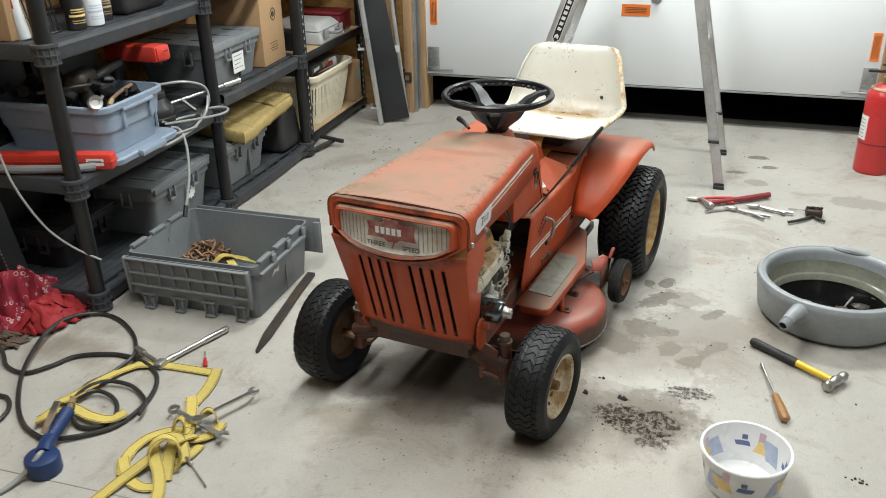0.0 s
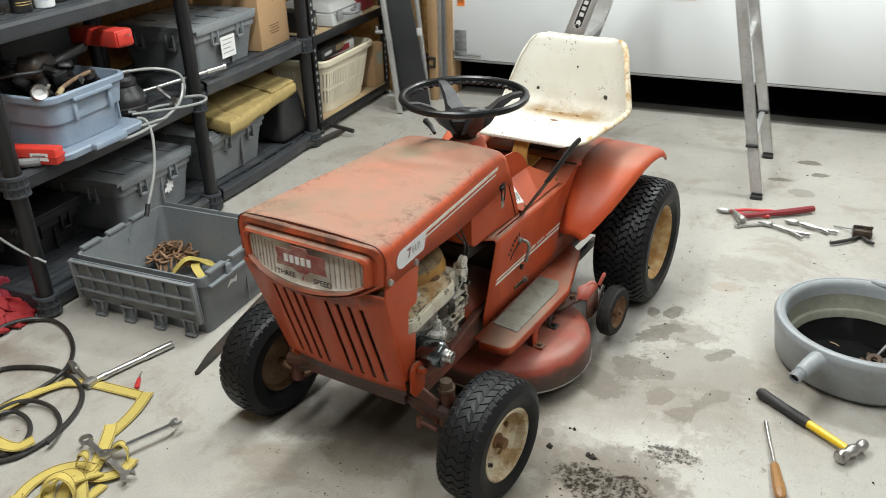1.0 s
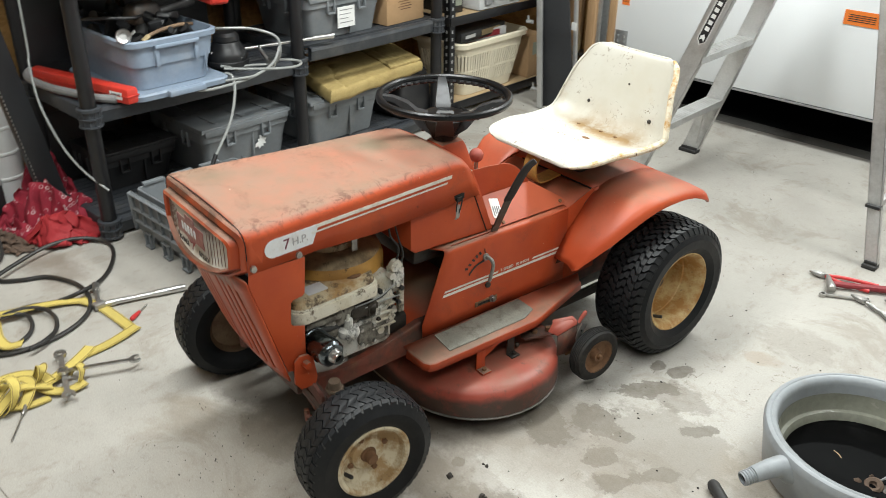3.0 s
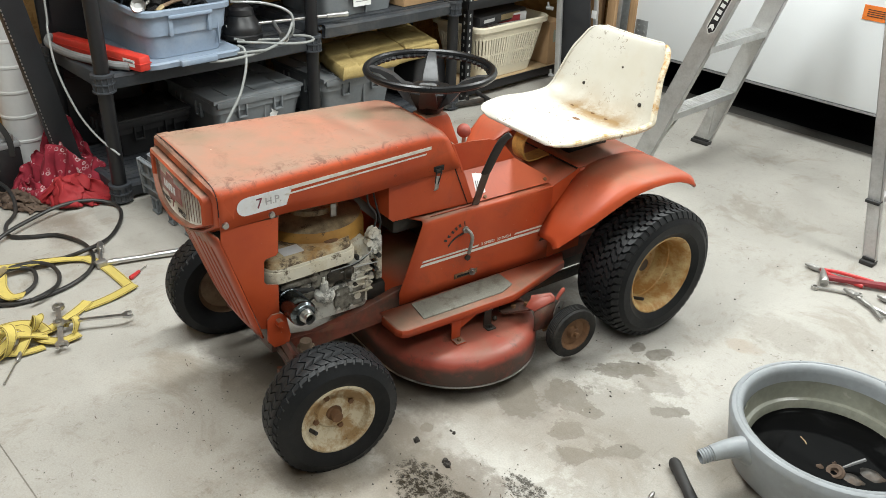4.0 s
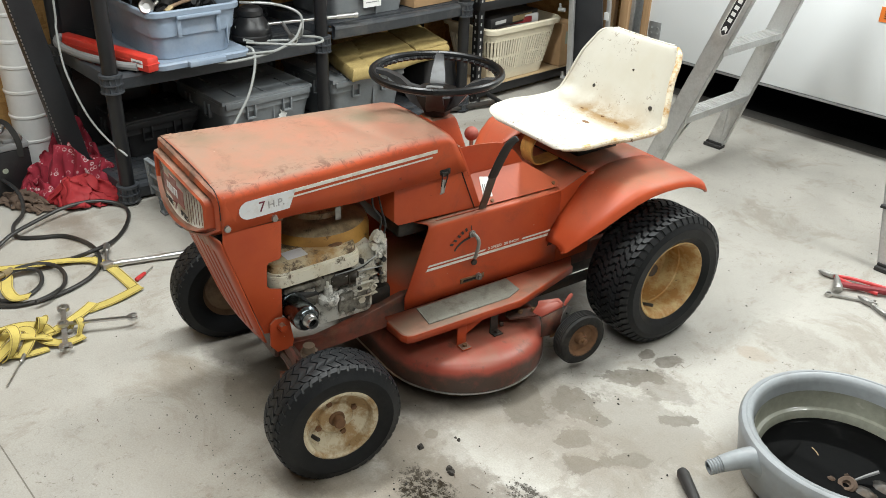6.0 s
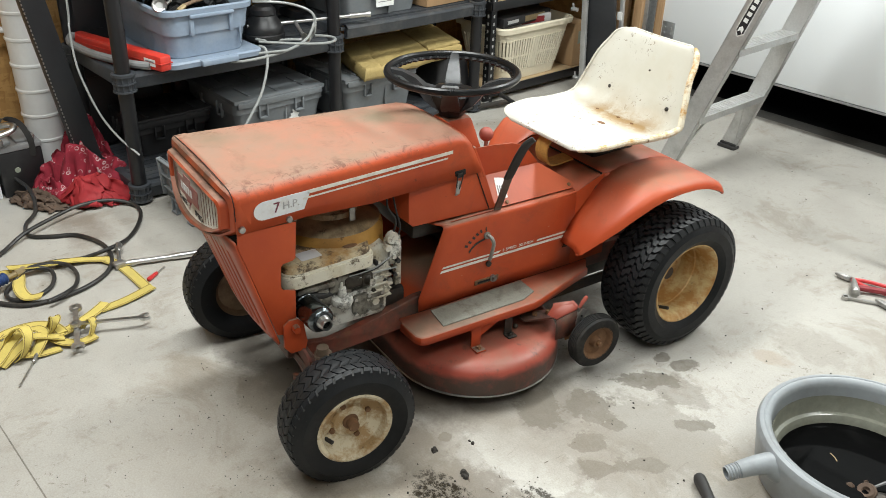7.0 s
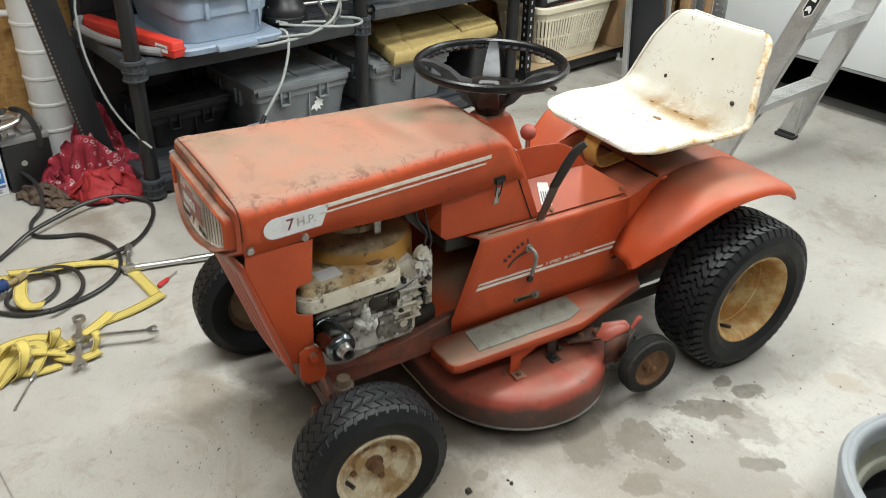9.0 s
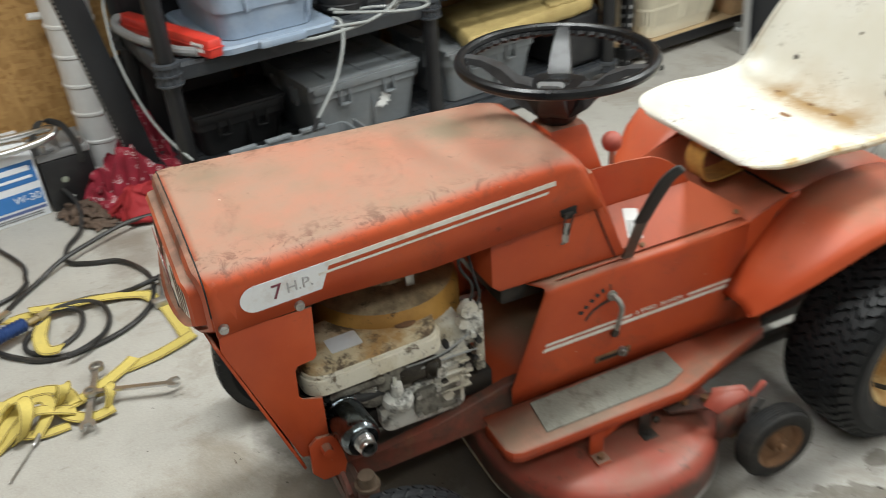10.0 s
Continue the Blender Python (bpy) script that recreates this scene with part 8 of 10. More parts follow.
# funnel-like black can, socket and breaker bar on the first shelf
lump("black_canister", "black rubber-lidded canister on the shelf", "canister", [
    ("can_body", M_BLACK, lambda b: turned(b, [(0.0, 0.0), (0.070, 0.0), (0.084, 0.012), (0.085, 0.03), (0.080, 0.034), (0.082, 0.05), (0.076, 0.066), (0.060, 0.088), (0.050, 0.104), (0.053, 0.110), (0.050, 0.128), (0.038, 0.140), (0.0, 0.142)], (0, 0, 0), (0, 0, 1), 28))], pose(-2.13, 2.965, 0.511))
lump("socket_wrench", "chrome sliding T-bar with a socket", "socket wrench", [
    ("bar", M_CHROME, lambda b: rod(b, (-0.10, -0.20, 0.05), (0.035, 0.27, 0.062), 0.0075, n=12)),
    ("collar", M_CHROME, lambda b: (rod(b, (0.02, 0.22, 0.061), (0.045, 0.30, 0.063), 0.011, n=12), rod(b, (0.043, 0.295, 0.063), (0.047, 0.31, 0.0635), 0.013, n=12))),
    ("stem", M_CHROME, lambda b: rod(b, (-0.045, -0.01, 0.055), (0.035, -0.015, 0.005), 0.008, n=12)),
    ("socket", M_CHROME, lambda b: turned(b, [(0.0, 0.0), (0.015, 0.0), (0.016, 0.03), (0.011, 0.032), (0.011, 0.02), (0.0, 0.02)], (0.030, -0.015, 0.012), (0.9, -0.2, -0.2), 16))], pose(-2.03, 3.09, 0.525))
bm = bmesh.new()
tube(bm, smooth_path([(-2.03, 2.87, 0.55), (-2.06, 2.94, 0.525), (-2.04, 3.02, 0.522), (-1.985, 3.09, 0.53), (-1.955, 3.10, 0.58), (-1.965, 3.09, 0.64), (-2.0, 3.00, 0.68), (-2.06, 2.88, 0.69)], 7), 0.0054, 8)
tube(bm, smooth_path([(-1.958, 3.10, 0.60), (-1.95, 3.06, 0.545), (-1.945, 2.98, 0.515), (-1.94, 2.88, 0.503), (-1.935, 2.76, 0.502), (-1.94, 2.70, 0.508)], 7), 0.0058, 8)
tube(bm, smooth_path([(-2.03, 2.88, 0.537), (-1.975, 2.96, 0.532), (-1.925, 3.05, 0.526), (-1.902, 3.12, 0.524), (-1.915, 3.17, 0.526), (-1.955, 3.175, 0.530), (-1.99, 3.12, 0.536)], 6), 0.0055, 8)
tube(bm, smooth_path([(-1.985, 2.855, 0.535), (-1.955, 2.865, 0.525), (-1.925, 2.85, 0.47), (-1.895, 2.80, 0.38), (-1.872, 2.735, 0.31), (-1.862, 2.69, 0.262)], 7), 0.0055, 8)
tub1 = link_mesh("clear_tubing", bm, M_CLEARHOSE)
tagged(tub1, "cloudy clear plastic tubing looped off the shelf", "tubing")
bm = bmesh.new()
rod(bm, (-1.864, 2.70, 0.275), (-1.858, 2.675, 0.238), 0.0085, n=12)
part("tubing_tip", bm, M_BLACK, tub1, "black rubber tip")
bm = bmesh.new()
tube(bm, smooth_path([(-2.24, 2.24, 0.95), (-2.23, 2.229, 0.70), (-2.22, 2.219, 0.642), (-2.18, 2.211, 0.51), (-2.12, 2.236, 0.362), (-2.05, 2.268, 0.274), (-1.975, 2.312, 0.210)], 8), 0.0042, 8)
tagged(link_mesh("drain_tubing", bm, M_CLEARHOSE), "thin cloudy tubing hanging from the shelf", "tubing")
bm = bmesh.new()
rod(bm, (-1.955, 2.82, 0.5165), (-1.925, 2.94, 0.5165), 0.005, n=10)
tagged(link_mesh("plastic_rod", bm, M_CLEARHOSE), "short white plastic rod on the shelf edge", "rod")

# added near-black boards along the shelf backs, standing in for the shade there
def back_shade(y, z, wide, tall, lean):
    return lump("shelf_shade_board", "added near-black board standing in for the shade at the shelf back", "case", [
        ("case_body", M_SHELFSHADE, lambda b: box(b, (0, 0, tall / 2), (0.045, wide, tall), 0.012)),
        ("case_rib", M_SHELFSHADE, lambda b: box(b, (0.024, 0, tall * 0.5), (0.006, wide * 0.86, tall * 0.72), 0.002))], pose(-2.50, y, z, 0, lean, 0))


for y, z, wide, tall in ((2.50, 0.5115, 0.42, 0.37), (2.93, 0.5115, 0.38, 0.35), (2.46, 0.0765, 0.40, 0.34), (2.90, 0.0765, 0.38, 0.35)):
    back_shade(y, z, wide, tall, -3)

# upper shelf
def aerosol(m, body, band, label):
    t = thing("aerosol_can", label, "spray can", m, "spray cans on the upper shelf")
    for n, mat, pr in (("can_body", body, [(0.0, 0.0), (0.032, 0.0), (0.033, 0.004), (0.033, 0.155), (0.031, 0.160)]), ("can_shoulder", M_SILVERCAN, [(0.031, 0.160), (0.030, 0.166), (0.016, 0.182), (0.014, 0.186), (0.0, 0.186)]),
                       ("spray_cap", M_BLACK, [(0.0, 0.222), (0.012, 0.222), (0.014, 0.218), (0.015, 0.186)])):
        bm = bmesh.new()
        turned(bm, pr, (0, 0, 0), (0, 0, 1), 24)
        part(n, bm, mat, t)
    for z, hh in ((0.108, 0.022), (0.066, 0.004), (0.058, 0.003), (0.044, 0.007), (0.030, 0.002), (0.022, 0.002)):
        bm = bmesh.new()
        sheet(bm, [[(0.0336 * math.cos(radians(a)), 0.0336 * math.sin(radians(a)), q) for a in range(-85 if hh > 0.005 else -70, 60 if hh > 0.005 else 30, 8)] for q in (z, z + hh)])
        part("print_band", bm, band, t)
    return t


aerosol(pose(-2.085, 2.557, 0.973), M_BLACK, M_TUBYEL, "black spray can with yellow print bands")
aerosol(pose(-2.075, 2.640, 0.973), M_CARTON, M_TUBBLUE, "white spray can with blue print bands")
aerosol(pose(-2.105, 2.728, 0.973), M_BLACK, M_CARD2, "black spray can with tan print bands")
lump("black_case", "black plastic case on the upper shelf", "case", [
    ("case_body", M_BLACK, lambda b: frustum(b, (0, 0, 0), (0.30, 0.26), (0.31, 0.28), 0.12, 0.02, 3)),
    ("handle", M_BLACK, lambda b: tube(b, smooth_path([(0.15, -0.06, 0.07), (0.18, -0.05, 0.075), (0.18, 0.05, 0.075), (0.15, 0.06, 0.07)], 5), 0.008, 8))], pose(-2.21, 2.935, 0.973))
lump("caulk_tube", "white printed tube leaning on the upper shelf", "tube", [
    ("tube_body", M_CARTON, lambda b: rod(b, (0, 0, 0), (-0.03, -0.012, 0.26), 0.020, n=18)),
    ("print_band", M_REDBOX, lambda b: rod(b, (-0.013, -0.005, 0.10), (-0.019, -0.0075, 0.16), 0.0206, n=18))], pose(-2.145, 2.372, 0.973))
lump("cardboard_carton", "plain brown cardboard carton on the upper shelf", "box", [("carton_body", M_CARD, lambda b: box(b, (0, 0, 0.15), (0.30, 0.10, 0.30), 0.004))], pose(-2.30, 2.368, 0.9735))
lump("wire_rack", "black wire rack on the upper shelf", "rack", [("wires", M_BLACK, lambda b: [rod(b, (-0.06, y, 0.0), (-0.10, y, 0.20), 0.003, n=6) for y in [-0.06 + 0.02 * i for i in range(7)]] + [rod(b, (-0.06 - 0.04 * k / 3, -0.07, 0.002 + 0.066 * k), (-0.06 - 0.04 * k / 3, 0.07, 0.002 + 0.066 * k), 0.003, n=6) for k in range(4)])], pose(-2.05, 2.44, 0.974))

# the steel shelving: laundry basket with games, cartons, a grey case
def basket():
    b = thing("laundry_basket", "cream slatted laundry basket holding board games", "basket", pose(-2.24, 4.575, 0.0765))
    h, n = 0.295, 44
    def ring(z, grow=0.0):
        f = z / h
        return round_rect(0.29 + 0.085 * f + grow, 0.42 + 0.13 * f + grow, 0.06, 8)
    bm = bmesh.new()
    vs = sheet(bm, [[(*p, 0.0) for p in ring(0)], [(*p, 0.055) for p in ring(0.055)], [(*p, 0.055) for p in ring(0.055, -0.008)], [(*p, 0.004) for p in ring(0.0, -0.008)]], True)
    bm.faces.new(vs[0][::-1])
    bm.faces.new(vs[-1])
    part("basket_floor", bm, M_CREAM, b)
    bm = bmesh.new()
    sheet(bm, [[(*p, h - 0.075) for p in ring(h - 0.075)], [(*p, h - 0.03) for p in ring(h - 0.03)], [(*p, h - 0.03) for p in ring(h, 0.02)], [(*p, h - 0.006) for p in ring(h, 0.026)], [(*p, h) for p in ring(h, 0.016)], [(*p, h) for p in ring(h, 0.0)], [(*p, h - 0.075) for p in ring(h - 0.075, -0.006)]], True)
    part("basket_rim", bm, M_CREAM, b)
    for z in (0.125,):
        bm = bmesh.new()
        sheet(bm, [[(*p, z) for p in ring(z, 0.003)], [(*p, z + 0.012) for p in ring(z + 0.012, 0.003)], [(*p, z + 0.012) for p in ring(z, -0.004)], [(*p, z) for p in ring(z, -0.004)]], True)
        part("basket_band", bm, M_CREAM, b)
    def along(f, z):
        r = ring(z)
        # evenly spaced point on the outline
        pts = r + [r[0]]
        ln = [math.dist(a, c) for a, c in zip(pts, pts[1:])]
        want = f * sum(ln)
        for a, c, l in zip(pts, pts[1:], ln):
            if want <= l:
                return Vector((a[0] + (c[0] - a[0]) * want / l, a[1] + (c[1] - a[1]) * want / l, z))
            want -= l
        return Vector((*pts[0], z))
    for i in range(84):
        p, q = along((i + 0.5) / 84, 0.052), along((i + 0.5) / 84, h - 0.072)
        w = along((i + 0.8) / 84, 0.052) - p
        wide = 0.030 if i % 21 in (9, 10, 11) else 0.0095
        wv = w.normalized() * (0.0060 if wide < 0.02 else 0.0085)
        nrm = Vector((w.y, -w.x, 0)).normalized() * 0.0022
        bm = bmesh.new()
        vs = [bm.verts.new(x) for x in (p - wv - nrm, p + wv - nrm, p + wv + nrm, p - wv + nrm, q - wv - nrm, q + wv - nrm, q + wv + nrm, q - wv + nrm)]
        for f in ((3, 2, 1, 0), (4, 5, 6, 7), (0, 1, 5, 4), (1, 2, 6, 5), (2, 3, 7, 6), (3, 0, 4, 7)):
            bm.faces.new([vs[k] for k in f])
        part("slat", bm, M_CREAM, b, "", 0)
    return b


basket()


def game_box(m, size, side, stripe, label):
    g = thing("board_game", label, "board game", m, "board games in the basket")
    bm = bmesh.new()
    box(bm, (0, 0, size[2] / 2), size, 0.002)
    part("box_lid", bm, side, g)
    bm = bmesh.new()
    box(bm, (size[0] / 2 + 0.0006, size[1] * 0.16, size[2] / 2), (0.001, size[1] * 0.42, size[2] * 0.62))
    part("title_bar", bm, stripe, g)
    bm = bmesh.new()
    box(bm, (size[0] / 2 + 0.0006, -size[1] * 0.30, size[2] / 2), (0.001, size[1] * 0.22, size[2] * 0.35))
    part("title_bar", bm, M_GREYCASE, g)
    return g


game_box(pose(-2.225, 4.50, 0.372, 0, 0, 6), (0.27, 0.40, 0.048), M_BLACK, M_BRASS, "black board game box with a gold title bar")
game_box(pose(-2.235, 4.52, 0.352, 0, 0, -4), (0.26, 0.38, 0.050), M_GREYCASE, M_DKRED, "grey board game box lying in the basket")
game_box(pose(-2.235, 4.53, 0.298, 0, 0, 3), (0.25, 0.36, 0.052), M_DKRED, M_CARD2, "dark red board game box lying in the basket")
lump("cardboard_carton", "brown cardboard carton with green print", "box", [("carton_body", M_CARD, lambda b: box(b, (0, 0, 0.12), (0.40, 0.12, 0.24), 0.004)), ("printed_panel", M_GREENGREY, lambda b: box(b, (0.2005, 0.01, 0.16), (0.001, 0.07, 0.07)))], pose(-2.27, 4.945, 0.0765))
lump("tool_case", "light grey moulded tool case on the upper shelf", "case", [
    ("case_body", M_GREYCASE, lambda b: frustum(b, (0, 0, 0), (0.36, 0.34), (0.33, 0.30), 0.065, 0.012)),
    ("case_lid", M_GREYCASE, lambda b: frustum(b, (0, 0, 0.066), (0.33, 0.30), (0.26, 0.22), 0.045, 0.014)),
    ("latch", M_PRINTGREY, lambda b: box(b, (0.183, 0.10, 0.05), (0.014, 0.05, 0.05), 0.004)),
    ("latch", M_PRINTGREY, lambda b: box(b, (0.183, -0.10, 0.05), (0.014, 0.05, 0.05), 0.004)),
    ("handle", M_PRINTGREY, lambda b: tube(b, smooth_path([(0.17, -0.05, 0.05), (0.215, -0.04, 0.05), (0.215, 0.04, 0.05), (0.17, 0.05, 0.05)], 5), 0.008, 8))], pose(-2.235, 4.60, 0.521))
lump("dark_red_box", "dark red plastic box on the upper shelf", "box", [("box_body", M_DKRED, lambda b: box(b, (0, 0, 0.05), (0.30, 0.18, 0.10), 0.012)), ("box_lid", M_DKRED, lambda b: box(b, (0, 0, 0.105), (0.31, 0.19, 0.014), 0.004))], pose(-2.25, 4.89, 0.521))
lump("small_cartons", "stacked black and green cartons on the steel shelf", "box", [("carton_body", M_BLACK, lambda b: box(b, (0, 0, 0.05), (0.25, 0.10, 0.10), 0.003)), ("carton_band", M_GREENGREY, lambda b: box(b, (0.1256, 0, 0.05), (0.001, 0.08, 0.03)))], pose(-2.24, 4.32, 0.521))

# boards and rails leaning by the door
lean = thing("leaning_panel", "black hardboard panel leaning on the wall by the door", "panel", pose(-1.80, 4.80, 0.0))
bm = bmesh.new()
plate(bm, [(-0.085, 0.0), (0.085, 0.0), (0.085, 1.50), (-0.085, 1.50)], 0.02, basis((0.035, -0.02, 0.014), (0.904, 0.356, 0.163), (-0.22, 0.10, 1)), 0.002)
part("panel_board", bm, M_BLACKPANEL, lean)
rail = thing("aluminium_rail", "bare aluminium rail leaning beside the black panel", "rail", pose(-1.825, 4.70, 0.0))
bm = bmesh.new()
plate(bm, [(-0.014, 0.0), (0.014, 0.0), (0.014, 1.50), (-0.014, 1.50)], 0.02, basis((0, 0, 0.003), (0.955, 0.217, 0.141), (-0.175, 0.12, 1)), 0.002)
part("rail_bar", bm, M_ALU, rail)
for z in (0.10, 0.45):
    bm = bmesh.new()
    rod(bm, (-0.17 * z - 0.010, 0.0, z), (-0.17 * z - 0.045, -0.01, z), 0.010, n=10)
    rod(bm, (-0.17 * z - 0.035, -0.006, z), (-0.17 * z - 0.04, -0.008, z + 0.03), 0.006, n=8)
    part("rail_clamp", bm, M_STEEL, rail)
for nm, x, y, mt, lb in (("wood_strip", -1.745, 5.0, M_LUMBER, "thin wooden strip standing by the door"), ("wood_strip", -1.90, 5.04, M_LUMBER, "brown wooden board standing by the door")):
    bm = bmesh.new()
    wdt = 0.05 if x > -1.8 else 0.13
    box(bm, (0, 0, 0.9), (wdt, 0.03, 1.8), 0.003)
    ob = link_mesh(nm, bm, mt)
    ob.matrix_world = pose(x, y, 0.0)
    tagged(ob, lb, "board")
rail2 = thing("aluminium_rail", "second aluminium rail leaning by the door jamb", "rail", pose(-1.715, 4.86, 0.0))
bm = bmesh.new()
plate(bm, [(-0.010, 0.0), (0.010, 0.0), (0.010, 1.50), (-0.010, 1.50)], 0.02, basis((0, 0, 0.002), (0.964, 0.211, 0.114), (-0.14, 0.10, 1)), 0.002)
part("rail_bar", bm, M_ALU, rail2)
bm = bmesh.new()
box(bm, (-0.06, 0.02, 0.42), (0.03, 0.004, 0.04))
part("paper_tag", bm, M_PAPER, rail2)

# ---- things standing and lying on the floor ----
def step_ladder():
    """A-frame stepladder astride: step rails at one side, rear legs at the other, meeting at a cap."""
    l = thing("step_ladder", "aluminium stepladder standing open by the garage door", "ladder", pose(0, 0, 0))
    apex_z, apex_x = 1.80, -0.285

    def chan(name, foot, top, web, flange, depth_dir, mat):
        """C-channel from foot to top; web lies along depth_dir."""
        f, t = Vector(foot), Vector(top)
        d = (t - f).normalized()
        dd = Vector(depth_dir)
        dd = (dd - d * dd.dot(d)).normalized()
        nn = d.cross(dd).normalized()
        bm = bmesh.new()
        for o, a, b in ((0, web, 0.003),):
            vs = box(bm, (0, 0, 0), (web, 0.003, (t - f).length))
            m = Matrix(((dd.x, nn.x, d.x, (f.x + t.x) / 2), (dd.y, nn.y, d.y, (f.y + t.y) / 2), (dd.z, nn.z, d.z, (f.z + t.z) / 2), (0, 0, 0, 1)))
            bmesh.ops.transform(bm, matrix=m, verts=vs)
            for s in (-1, 1):
                vs = box(bm, (s * (web / 2 - 0.0015), flange / 2 - 0.0015, 0), (0.003, abs(flange), (t - f).length))
                bmesh.ops.transform(bm, matrix=m, verts=vs)
        return part(name, bm, mat, l)

    chan("step_rail", (-0.930, 4.165, 0.012), (apex_x - 0.03, 4.285, apex_z), 0.078, 0.030, (1, 0, 0.0), M_ALU)
    chan("step_rail", (-0.925, 4.700, 0.012), (apex_x - 0.03, 4.575, apex_z), 0.078, 0.030, (1, 0, 0.0), M_ALU)
    chan("rear_leg", (0.128, 4.125, 0.012), (apex_x + 0.03, 4.300, apex_z), 0.045, 0.026, (1, 0, 0.0), M_ALU)
    chan("rear_leg", (0.135, 4.640, 0.012), (apex_x + 0.03, 4.560, apex_z), 0.045, 0.026, (1, 0, 0.0), M_ALU)

    def at(foot, top, z):
        f, t = Vector(foot), Vector(top)
        return f + (t - f) * ((z - f.z) / (t.z - f.z))
    for z in (0.288, 0.593, 0.898, 1.203, 1.508):
        a, b = at((-0.930, 4.165, 0.0), (apex_x - 0.03, 4.285, apex_z), z), at((-0.925, 4.700, 0.0), (apex_x - 0.03, 4.575, apex_z), z)
        bm = bmesh.new()
        wide, mid_y = b.y - a.y - 0.004, (a.y + b.y) / 2
        ribs = [(-0.026 + 0.013 * k + e, 0.004 if abs(e) < 0.003 else 0.002) for k in range(5) for e in (-0.003, -0.002, 0.002, 0.003)]
        prof = [(-0.0395, -0.025), (-0.0395, 0.002)] + ribs + [(0.0395, 0.002), (0.0395, -0.025), (0.0365, -0.025), (0.0365, -0.002), (-0.0365, -0.002), (-0.0365, -0.025)]
        plate(bm, prof, wide, basis((a.x, mid_y + wide / 2, z), (1, 0, 0), (0, 0, 1)))
        part("step", bm, M_ALU, l)
    a0, b0 = (-0.930, 4.165, 0.0), (apex_x - 0.03, 4.285, apex_z)
    for q in ((a0, b0), ((-0.925, 4.700, 0.0), (apex_x - 0.03, 4.575, apex_z))):
        bm = bmesh.new()
        p1, p2 = at(*q, 0.278), at(*q, 0.06)
        rod(bm, (p1.x + 0.02, p1.y + (0.12 if q[0][1] < 4.4 else -0.12), p1.z), (p2.x + 0.02, p2.y + (0.015 if q[0][1] < 4.4 else -0.015), p2.z), 0.005, n=8)
        part("step_brace", bm, M_ALU, l)
    for z in (0.215, 0.62, 1.05, 1.45):
        a, b = at((0.128, 4.125, 0.0), (apex_x + 0.03, 4.300, apex_z), z), at((0.135, 4.640, 0.0), (apex_x + 0.03, 4.560, apex_z), z)
        bm = bmesh.new()
        box(bm, (a.x, (a.y + b.y) / 2, z), (0.022, b.y - a.y, 0.028), 0.003)
        part("cross_bar", bm, M_ALU, l)
    for f, w in (((-0.930, 4.165), 0.09), ((-0.925, 4.700), 0.09), ((0.128, 4.125), 0.05), ((0.135, 4.640), 0.05)):
        bm = bmesh.new()
        box(bm, (f[0], f[1], 0.008), (w, 0.045, 0.016), 0.003)
        box(bm, (f[0], f[1] - 0.004, 0.020), (w * 0.9, 0.008, 0.012), 0.002)
        part("rubber_shoe", bm, M_GRIP, l)
    for f, t in (((0.128, 4.125, 0), (apex_x + 0.03, 4.300, apex_z)), ((0.135, 4.640, 0), (apex_x + 0.03, 4.560, apex_z))):
        p = at(f, t, 0.225)
        bm = bmesh.new()
        box(bm, tuple(p), (0.050, 0.034, 0.012), 0.002)
        part("leg_clip", bm, M_BLACK, l)
    bm = bmesh.new()
    box(bm, (apex_x, 4.43, apex_z + 0.012), (0.16, 0.36, 0.05), 0.012)
    part("top_cap", bm, M_BLACK, l)
    # maker's plate on the near step rail: dark plate, pale mark and bars
    d = (Vector(b0) - Vector(a0)).normalized()
    c = at(a0, b0, 0.79) + Vector((0.0, -0.006, 0))
    m = basis(c, d, d.cross(Vector((0, 1, 0))))
    if (m.to_3x3() @ Vector((0, 0, 1))).y > 0:
        m = basis(c, d, -d.cross(Vector((0, 1, 0))))
    bm = bmesh.new()
    plate(bm, [(-0.155, 0.0), (-0.135, -0.020), (0.16, -0.020), (0.16, 0.020), (-0.135, 0.020)], 0.001, m)
    edge = part("plate_border", bm, M_PAPER, l, "white-edged black maker's plate")
    bm = bmesh.new()
    plate(bm, [(-0.149, 0.0), (-0.132, -0.0165), (0.157, -0.0165), (0.157, 0.0165), (-0.132, 0.0165)], 0.001, m @ Matrix.Translation((0, 0, 0.0012)))
    part("maker_plate", bm, M_BLACK, edge)
    bm = bmesh.new()
    plate(bm, [(-0.135, -0.010), (-0.118, -0.010), (-0.108, 0.0), (-0.118, 0.010), (-0.135, 0.010), (-0.126, 0.0)], 0.001, m @ Matrix.Translation((0, 0, 0.0024)))
    part("maker_mark", bm, M_PAPER, edge)
    for i in range(9):
        bm = bmesh.new()
        plate(bm, [(-0.092 + i * 0.0265, -0.009), (-0.076 + i * 0.0265, -0.009), (-0.076 + i * 0.0265, 0.009), (-0.092 + i * 0.0265, 0.009)], 0.001, m @ Matrix.Translation((0, 0, 0.0024)))
        part("name_bar", bm, M_PAPER, edge)
    return l


step_ladder()


